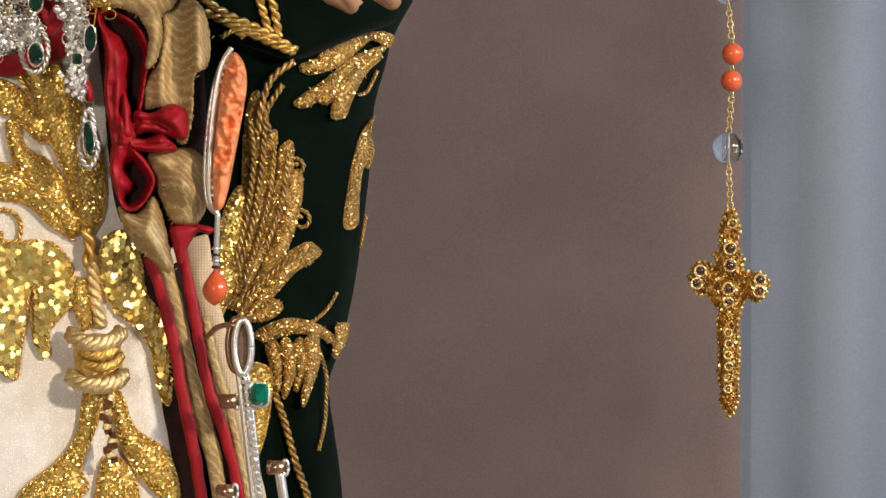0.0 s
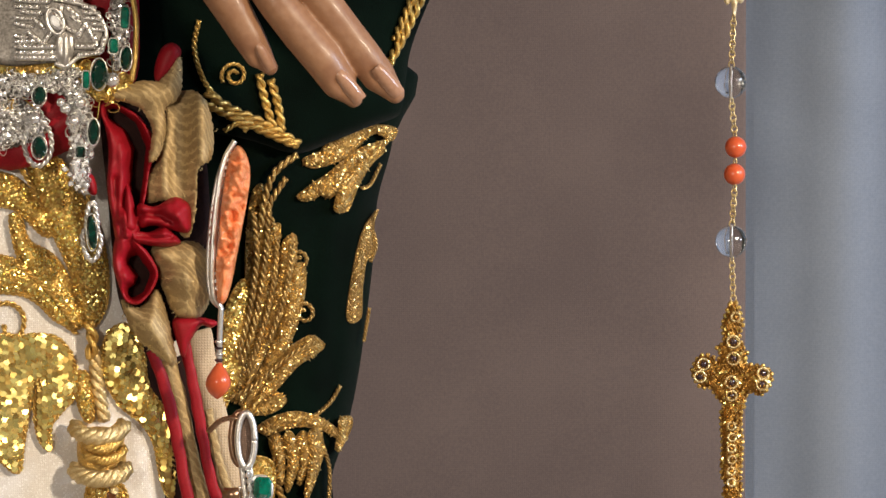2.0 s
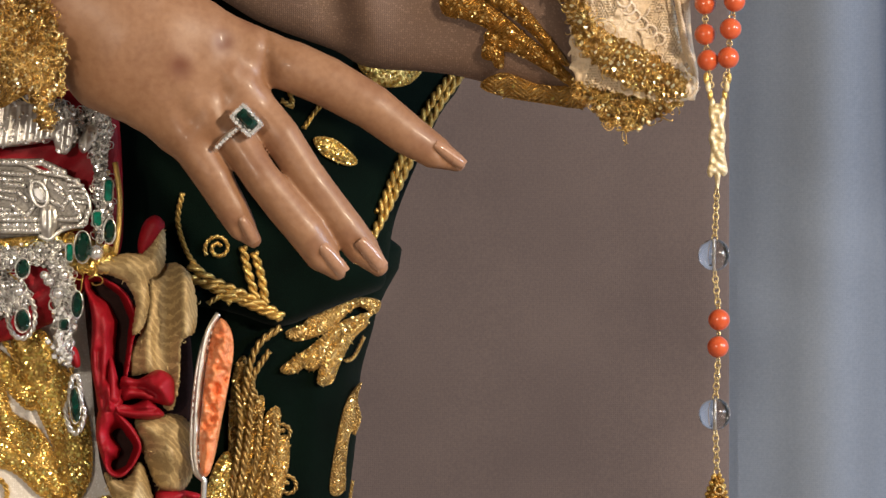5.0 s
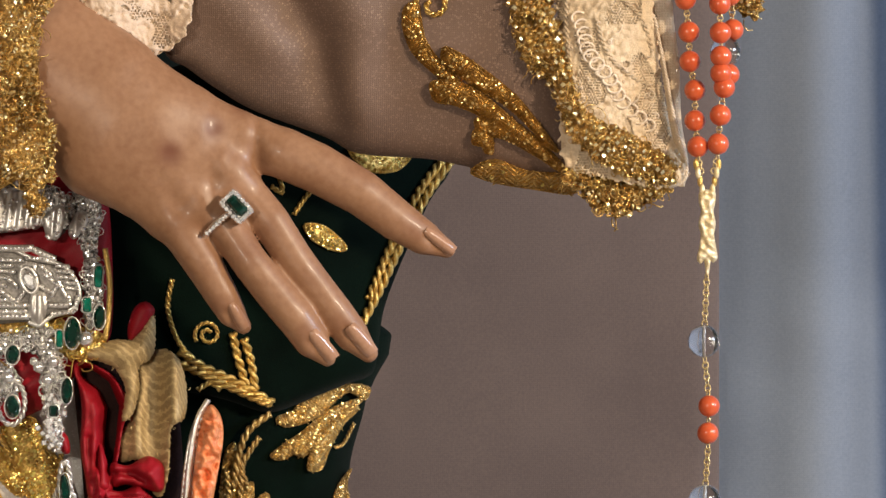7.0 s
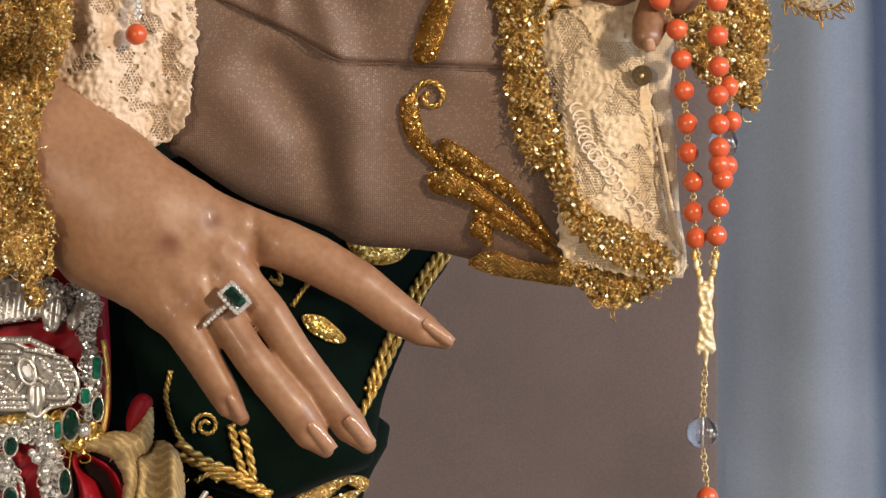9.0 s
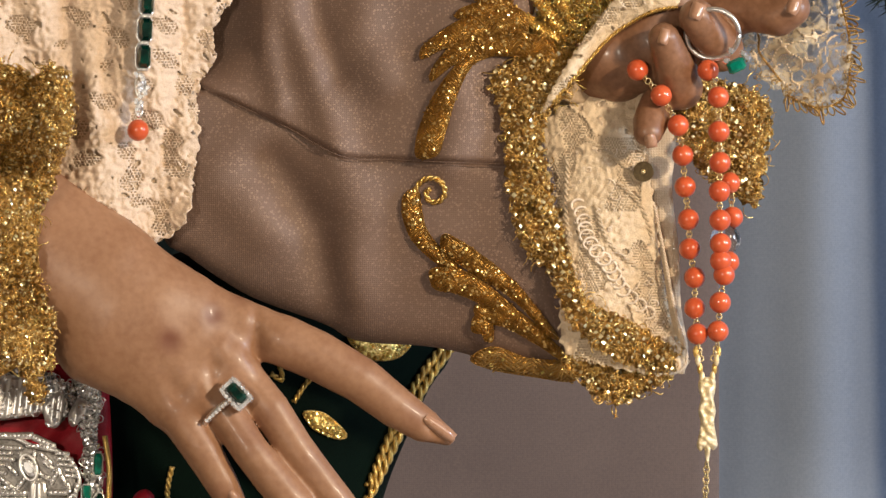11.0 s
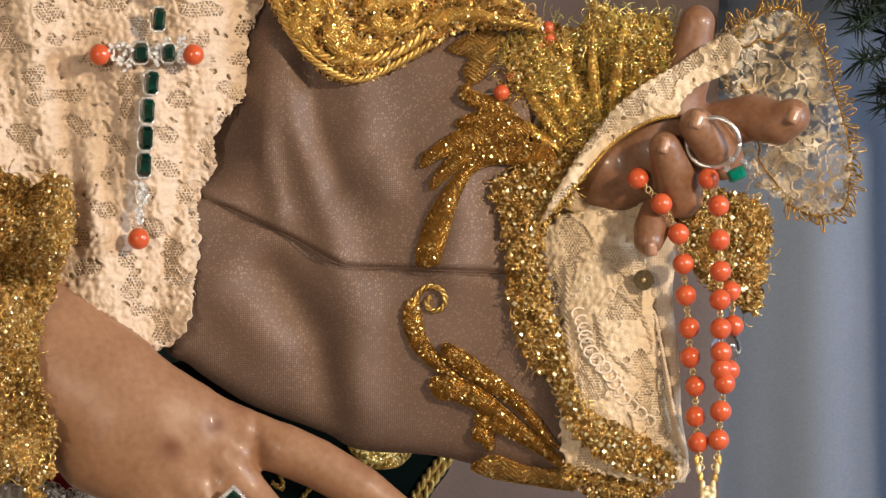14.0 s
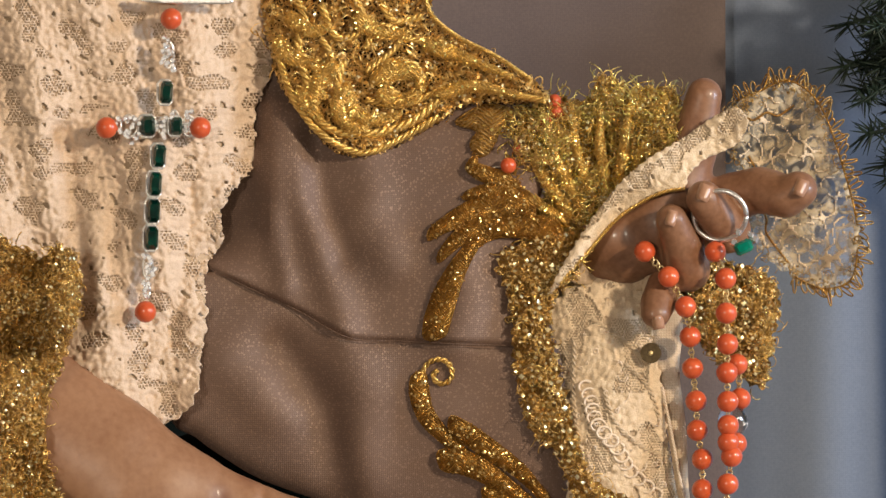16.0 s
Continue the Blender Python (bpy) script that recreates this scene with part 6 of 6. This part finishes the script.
frill = sheet(TOP, [(1270, 130), (1300, 96), (1340, 76), (1384, 56), (1420, 72), (1446, 100), (1466, 150), (1488, 220), (1508, 290), (1512, 350), (1500, 412), (1450, 428), (1400, 404), (1362, 380), (1330, 340), (1310, 260)], lambda x, y, e: frill_d(x, y), 6, 2, 6, (8, 26, 7))
fr = part("lace_frill", frill, SHEER, cuff)
part("net_motif", sheet(TOP, [(1290, 130), (1340, 96), (1384, 76), (1430, 110), (1462, 190), (1488, 290), (1486, 390), (1430, 400), (1370, 372), (1330, 320), (1320, 240)], lambda x, y, e: frill_d(x, y) + 3, 2.6, 1.4, 6, (4, 20, 3), holes=lambda x, y: np.abs(bloom(x, y, 8, 77)) > 0.16), FINE_LACE, fr)
for pts in ([(1285, 140), (1310, 122), (1330, 126), (1352, 112), (1372, 118), (1400, 100)], [(1320, 190), (1336, 226), (1330, 260), (1350, 300), (1352, 330), (1390, 380)]):
    cc_ = curve(pts, 6)
    part("gold_thread", rope(TOP, np.column_stack([cc_, frill_d(cc_[:, 0], cc_[:, 1]) + 5]), 2.0), BRONZE_GOLD, fr)
rim_line = line3(TOP, [(1300, 92, 200), (1340, 74, 205), (1384, 56, 210), (1420, 70, 212), (1448, 102, 212), (1468, 150, 212), (1490, 220, 212), (1508, 290, 212), (1512, 350, 212), (1500, 410, 212), (1450, 426, 212), (1400, 404, 212)], 8)
part("rim_thread", tangle(TOP, np.concatenate([rough_edge(frill.poly, 4, 10, 3), (frill.poly.mean(0) + (frill.poly - frill.poly.mean(0)) * 0.88)[::-1]]), lambda x, y, e: frill_d(x, y) + 6, 240, 20, 1.0, 93, 1.8, 8, 8), OLD_GOLD, fr, kind="stuff")
part("rim_cord", tube(rim_line, 1.8 * UNIT, 6), BRONZE_GOLD, fr)
rim_pts, _ = resample(rim_line, 7.5 * UNIT)
mid_ = P(TOP, 1350, 270, 212)
for k, q in enumerate(rim_pts):
    away = (q - mid_) * np.array([1, 0, 1])
    away /= np.linalg.norm(away)
    side_ = np.array([-away[2], 0, away[0]])
    ln, wd, sway = 13 + 6 * math.sin(k * 2.3), 4.2 + 1.2 * math.sin(k * 1.7), 0.6 * math.sin(k * 0.8)
    pts = [q + UNIT * (away * ln * (1 - math.cos(a)) * 0.75 + side_ * (wd * math.sin(a) + sway * ln * (1 - math.cos(a)) * 0.5) + np.array([0, 6 * math.sin(a + k), 0])) for a in np.linspace(0, 2 * math.pi, 13)]
    part("edge_loop", tube(pts, 1.5 * UNIT, 5), OLD_GOLD if k % 3 else BRONZE_GOLD, fr)
part("brass_button", tube(P(TOP, [1145, 1145], [540, 540], [232, 226]), 18 * UNIT, 20), DARK_BRASS, cuff, "dull brass eyelet", smooth=False)
part("button_hole", ball(TOP, 1145, 540, 233, 4.5, (1, 0.3, 1), rings=5, seg=8), PALE_GOLD, cuff)

pin = thing("coral_pin", TOP, 893, 207, 190, "steel pin with a round coral head", "pin")
part("pin_head", ball(TOP, 893, 207, 205, 14), CORAL, pin)
part("pin_shaft", tube(P(TOP, [828, 885], [216, 208], [180, 203]), 1.6 * UNIT, 6), SILVER, pin)

# ---- lace front and its emerald cross ----
front = thing("lace_bib", TOP, 150, 640, 150, "gathered cream lace falling over the breast", "lace")


def lace_d(x, y):
    return (200 + 14 * np.sin(x / 46 + y / 120) + 8 * np.sin(x / 23 - y / 80) - 0.0006 * np.clip(x - 150, 0, None) ** 2 + ripple(x, y, 40, 3, 5)
            - ridge(x, y, [(105, 150), (122, 280), (140, 400), (136, 480)], 20, 24) - ridge(x, y, [(205, 240), (190, 330), (200, 430)], 16, 12)
            - ridge(x, y, [(330, 250), (318, 380), (296, 520)], 14, 12) + ridge(x, y, [(60, 120), (70, 300)], 30, 14))


lo_ = [(-90, -160), (466, -160), (484, -60), (480, 20), (458, 70), (440, 120), (442, 200), (412, 240), (382, 288), (386, 340), (356, 392), (356, 480), (346, 560), (342, 600), (312, 650), (200, 680), (-90, 640)]
part("lace_ground", sheet(TOP, lo_, lambda x, y, e: lace_d(x, y) - 3.4 - 4 * np.exp(-e / 10), 6, 4, 5, (3, 20, 8)), LACE_GROUND, front)
part("lace_cloth", sheet(TOP, lo_, lambda x, y, e: lace_d(x, y) + lace_relief(x, y, 12, 191, 1.7) + 0.8 * bloom(x, y, 2.6, 7) + 9 * np.exp(-e / 18) * np.sin(y / 11 + x / 23), 2.4, 1.4, 5, (9, 34, 9), holes=lace_gaps(12, 191, 6.2, 2.1, -0.75)), LACE, front, "worked cream lace with net between the leaves")

cross = thing("cross_brooch", TOP, 255, 467, 230, "cross of emeralds, clear stones and coral beads", "brooch")
B_ = 226
for x, y in ((180, 140), (346, 140), (250, 467), (294, -54)):
    part("coral_bead", ball(TOP, x, y, B_, 19), CORAL, cross)
for x, y, w, h, t in ((286, 77, 24, 42, 4), (254, 137, 27, 38, 0), (304, 137, 22, 34, 0), (274, 190, 24, 42, 6), (267, 240, 24, 44, 4), (264, 288, 24, 44, 2), (261, 336, 24, 44, 2)):
    part("emerald", cut_stone(TOP, x, y, B_ + 4, w * 0.94, h * 0.96, t, 0.9), EMERALD, cross, smooth=False)
    rim = [(x - 3 + lx * w * 0.52, y + ly * h * 0.52, B_) for lx, ly in ((1, 0.7), (0.6, 1), (-0.6, 1), (-1, 0.7), (-1, -0.7), (-0.6, -1), (0.6, -1), (1, -0.7), (1, 0.7))]
    part("setting", tube(P(TOP, *np.array(rim).T), 2.6 * UNIT, 6), SILVER, cross)
g = np.random.RandomState(23)
for cx, cy, sx, sy, n_ in ((220, 137, 14, 18, 26), (326, 137, 10, 17, 22), (280, 137, 8, 14, 14), (254, 388, 8, 20, 24), (290, 10, 8, 22, 24), (252, 430, 5, 12, 8), (300, 118, 6, 8, 8)):
    for _ in range(n_):
        part("stone", cut_stone(TOP, cx + g.randn() * sx * 0.7, cy + g.randn() * sy * 0.7, B_ + g.randn() * 4, 9 + g.rand() * 4, 9 + g.rand() * 4, g.rand() * 90, 0.7, 6), DIAMOND, cross, smooth=False)
    pts = [(cx + sx * 1.1 * math.cos(a), cy + sy * 1.1 * math.sin(a), B_ - 4) for a in np.linspace(0, 2 * math.pi, 14)]
    part("filigree", tube(P(TOP, *np.array(pts).T), 2.6 * UNIT, 5), SILVER, cross)
part("top_bar", sheet(TOP, [(250, -100), (390, -92), (388, -80), (250, -84)], lambda x, y, e: B_ + 0 * x, 4, 6), SILVER, cross)

# ---- gold lace cuff of the near arm ----
ncuff = thing("gold_cuff", TOP, 40, 880, 280, "deep cuff of tangled gold lace round the wrist", "cuff")
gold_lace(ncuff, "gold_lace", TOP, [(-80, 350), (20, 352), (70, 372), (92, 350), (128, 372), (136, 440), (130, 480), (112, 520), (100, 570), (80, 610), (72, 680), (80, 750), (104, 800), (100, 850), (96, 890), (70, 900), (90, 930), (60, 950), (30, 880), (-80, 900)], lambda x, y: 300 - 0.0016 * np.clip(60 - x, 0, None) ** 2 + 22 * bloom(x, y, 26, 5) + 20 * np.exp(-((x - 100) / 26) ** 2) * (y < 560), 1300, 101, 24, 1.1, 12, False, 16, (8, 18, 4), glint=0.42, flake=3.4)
part("cuff_lining", sheet(TOP, [(-90, 350), (60, 380), (118, 400), (118, 470), (90, 560), (60, 640), (66, 740), (80, 850), (-90, 890)], lambda x, y, e: 250 + 0 * x, 10, 8), BRONZE_GOLD, ncuff)

# ---- rings ----
ring = thing("emerald_ring", MID, 410, 390, 285, "silver ring with a rectangular emerald among clear stones", "ring")
part("emerald", cut_stone(MID, 419, 364, 288, 22, 38, -43, 0.7), EMERALD, ring, smooth=False)
c30, s30 = math.cos(radians(-43)), math.sin(radians(-43))
for k in range(22):
    a = k / 22 * 2 * math.pi
    lx, ly = 15 * max(-1, min(1, 1.4 * math.cos(a))), 23 * max(-1, min(1, 1.4 * math.sin(a)))
    part("stone", cut_stone(MID, 418 + lx * c30 - ly * s30, 366 + lx * s30 + ly * c30, 284, 10, 10, k * 25, 0.8), DIAMOND, ring, smooth=False)
base_ = [(420 + x * c30 - y * s30, 368 + x * s30 + y * c30) for x, y in ((-17, -25), (17, -25), (17, 25), (-17, 25))]
part("setting", sheet(MID, base_, lambda x, y, e: 278 + 0 * x, 4, 24, 4, None, False), SILVER, ring)
part("band", tube(line3(MID, [(362, 420, 246), (372, 406, 262), (388, 390, 274), (406, 378, 276)], 8), 5 * UNIT, 8), SILVER, ring)
for k in range(7):
    part("stone", cut_stone(MID, 366 + k * 5.6, 413 - k * 5, 266 + k * 2.2, 9, 9, k * 20, 0.8), DIAMOND, ring, smooth=False)

ring2 = thing("loose_ring", TOP, 1270, 350, 300, "thin silver ring with a square green stone", "ring")
rr = [(1268 + 47 * math.cos(a), 296 + 44 * math.sin(a), 290 + 26 * math.cos(a + 0.8)) for a in np.linspace(0, 2 * math.pi, 40)]
part("band", tube(P(TOP, *np.array(rr).T), 4.5 * UNIT, 8), SILVER, ring2)
part("emerald", cut_stone(TOP, 1310, 352, 318, 34, 24, -25, 0.6), BRIGHT_EMERALD, ring2, smooth=False)
for x, y in ((1292, 344), (1330, 338), (1300, 326), (1322, 330)):
    part("stone", cut_stone(TOP, x, y, 316, 12, 12, 20, 0.8), DIAMOND, ring2, smooth=False)

# ---- rosary ----
rosary = thing("rosary", LOW, 1294, 740, 240, "coral and crystal rosary with a gold cross hanging from the fingers", "rosary")
R_ = 250


def chain(org, x0, y0, x1, y1, d, link=11, r=1.5):
    """Small oval links, each turned against the last."""
    n = max(1, int(math.hypot(x1 - x0, y1 - y0) / (link * 0.8)))
    out = Shape()
    for k in range(n):
        t = (k + 0.5) / n
        x, y = x0 + (x1 - x0) * t, y0 + (y1 - y0) * t
        w = 5.0 if k % 2 else 2.6
        q = [(x + w * math.cos(a), y + link * 0.62 * math.sin(a), d + (6 - w) * math.cos(a)) for a in np.linspace(0, 2 * math.pi, 11)]
        out.join(tube(P(org, *np.array(q).T), r * UNIT, 5))
    part("chain", out, PALE_GOLD, rosary)


left = [(1135, 360, 262), (1177, 405, 276), (1207, 458, 272), (1215, 511, 254), (1219, 567, 242), (1225, 625, 234), (1227, 677, 232), (1236, 728, 232), (1236, 782, 236), (1241, 828, 244)]
right = [(1260, 360, 276), (1278, 408, 282), (1279, 469, 278), (1281, 524, 274), (1280, 575, 270), (1281, 626, 268), (1282, 668, 264), (1282, 698, 262), (1288, 723, 258), (1281, 772, 256), (1277, 823, 254)]
back = [(1303, 621, 228), (1298, 560, 228), (1296, 700, 236)]
for strand_ in (left, right):
    for a, b in zip(strand_[:-1], strand_[1:]):
        chain(TOP, a[0], a[1], b[0], b[1], (a[2] + b[2]) / 2, 9, 1.3)
for x, y, d in left + right + back:
    part("coral_bead", ball(TOP, x, y, d, 18.8), CORAL, rosary)
part("crystal_bead", ball(TOP, 1290, 660, 226, 27, rings=16, seg=28), CRYSTAL, rosary)
chain(TOP, 1303, 540, 1300, 640, 226)
chain(TOP, 1241, 846, 1247, 875, R_, 9)
chain(TOP, 1277, 842, 1268, 875, R_, 9)
medal = sheet(MID, [(1239, 338), (1265, 338), (1266, 360), (1263, 374), (1267, 396), (1264, 416), (1268, 440), (1270, 458), (1262, 466), (1258, 462), (1255, 484), (1252, 490), (1249, 484), (1246, 462), (1240, 468), (1233, 458), (1237, 440), (1240, 416), (1236, 396), (1241, 374), (1237, 360)], lambda x, y, e: R_ + 7 * np.sqrt(np.clip(e / 6, 0, 1)) + 1.6 * bloom(x, y, 3.2, 4), 2, 10, 3)
for side in (-1, 1):
    for k in range(4):
        y0 = 284 + 15 * k
        x0 = 1252 + side * (20 - 3.6 * k)
        part("link", ball(MID, x0, y0 + 7, R_ + (3 if k % 2 else 0), 5.5, (0.9, 0.6, 1.9), rings=6, seg=8), CREAM_METAL if k % 2 else GOLD, rosary)
part("medal", medal, CREAM_METAL, rosary, "worn pale gilt medal")
chain(MID, 1251, 486, 1247, 578, R_)
part("crystal_bead", ball(MID, 1246, 604, R_, 28, rings=16, seg=28), CRYSTAL, rosary)
chain(MID, 1247, 632, 1254, 702, R_)
for x, y in ((1255, 719), (1253, 767)):
    part("coral_bead", ball(MID, x, y, R_, 18.8), CORAL, rosary)
chain(MID, 1255, 738, 1253, 750, R_, 8)
chain(LOW, 1295, 162, 1290, 236, R_)
part("crystal_bead", ball(LOW, 1289, 262, R_, 28, rings=16, seg=28), CRYSTAL, rosary)
for org, x, y in ((MID, 1246, 604), (LOW, 1289, 262)):
    part("bead_core", tube(P(org, [x, x], [y - 26, y + 26], [R_, R_]), 2 * UNIT, 6), SILVER, rosary)
chain(LOW, 1290, 290, 1293, 368, R_)
cross_out = [(1288, 372), (1300, 372), (1306, 392), (1310, 410), (1304, 426), (1308, 446), (1318, 462), (1312, 476), (1330, 482), (1348, 484), (1362, 500), (1356, 520), (1342, 534), (1326, 528), (1314, 538), (1312, 556), (1306, 572), (1309, 620), (1306, 680), (1308, 704), (1302, 724), (1295, 740), (1286, 728), (1276, 712), (1280, 690), (1273, 676), (1274, 620), (1271, 570), (1276, 552), (1266, 540), (1250, 520), (1236, 522), (1222, 500), (1224, 478), (1238, 464), (1256, 466), (1262, 478), (1270, 462), (1264, 450), (1276, 440), (1274, 410), (1280, 390)]
hfc = lambda x, y, e: R_ + 12 * np.sqrt(np.clip(e / 9, 0, 1)) + 0 * x
gold_cross = sheet(LOW, cross_out, hfc, 3, 16, 4, (4, 11, 6))
gc = part("gold_cross", gold_cross, BRONZE_GOLD, rosary, "worked gilt cross with lobed ends")
part("grain_work", scatter(LOW, gold_cross.poly, hfc, 11, 3.4, 111, 0.6, 6, 1, 0.5), SEQUIN, gc, smooth=False, kind="stuff")
part("worked_face", stitches(LOW, gold_cross.poly, hfc, 8, 6, 112, 70, 0.6, 1.0, 0.7), BRONZE_GOLD, gc, smooth=False, kind="stuff")
rim_, _ = resample(np.column_stack([curve(cross_out, 6, True), np.zeros(len(cross_out) * 6)]), 10.5)
for x, y, _ in rim_:
    part("rim_bead", ball(LOW, x, y, R_ + 3, 4.2, rings=5, seg=8), GOLD, gc)
for x, y, r in ((1240, 480, 10), (1234, 502, 10), (1346, 496, 10), (1344, 516, 10), (1297, 396, 8), (1293, 440, 11), (1293, 470, 11), (1290, 512, 11), (1290, 536, 9), (1290, 590, 7), (1291, 610, 7), (1290, 630, 7), (1291, 650, 7), (1290, 670, 7), (1290, 690, 7)):
    ring_ = [(x + r * math.cos(a), y + r * math.sin(a), R_ + 14) for a in np.linspace(0, 2 * math.pi, 12)]
    part("boss", tube(P(LOW, *np.array(ring_).T), 2.2 * UNIT, 5), PALE_GOLD, gc)
    part("boss_stone", ball(LOW, x, y, R_ + 13, r * 0.6, (1, 0.6, 1), 5, 8), BRONZE_GOLD if r < 9 else DARK_STONE, gc)

# ---- foliage behind ----
plant = thing("potted_conifer", TOP, 1620, 400, -2000, "dark green needle foliage behind the statue", "plant")
g = np.random.RandomState(31)
for k in range(70):
    x0, y0 = 1790 + g.randn() * 30, 30 + g.rand() * 330 - 190
    ln = 120 + g.rand() * 160
    tilt_ = math.pi + g.randn() * 0.5 - 0.25
    cx = [x0 + math.cos(tilt_) * ln * t for t in (0, 0.5, 1)]
    cy = [y0 - math.sin(tilt_) * ln * t + 50 * t * t for t in (0, 0.5, 1)]
    d0 = -2000 + g.randn() * 90
    twig = curve(np.column_stack([cx, cy, [d0, d0 + 20, d0 + 30]]), 8)
    fr = part("frond", tube(P(TOP, *twig.T), 3 * UNIT, 5), LEAF, plant)
    needles = Shape()
    for q in twig:
        for _ in range(9):
            a = g.rand() * 6.28
            l_ = 22 + g.rand() * 22
            e_ = q + np.array([math.cos(a) * l_ - 8, math.sin(a) * l_ + 6, g.randn() * 16])
            needles.join(tube(P(TOP, *np.stack([q, (q + e_) / 2, e_]).T), np.array([2.6, 2.4, 0.4]) * UNIT, 3))
    part("needle_spray", needles, LEAF, fr, kind="stuff")
part("trunk", tube(np.array([[x_, 0.55, z_] for x_, z_ in ((0.34, 0.0), (0.335, 0.9), (0.325, 1.6))]), 0.012, 8), WOOD, plant)
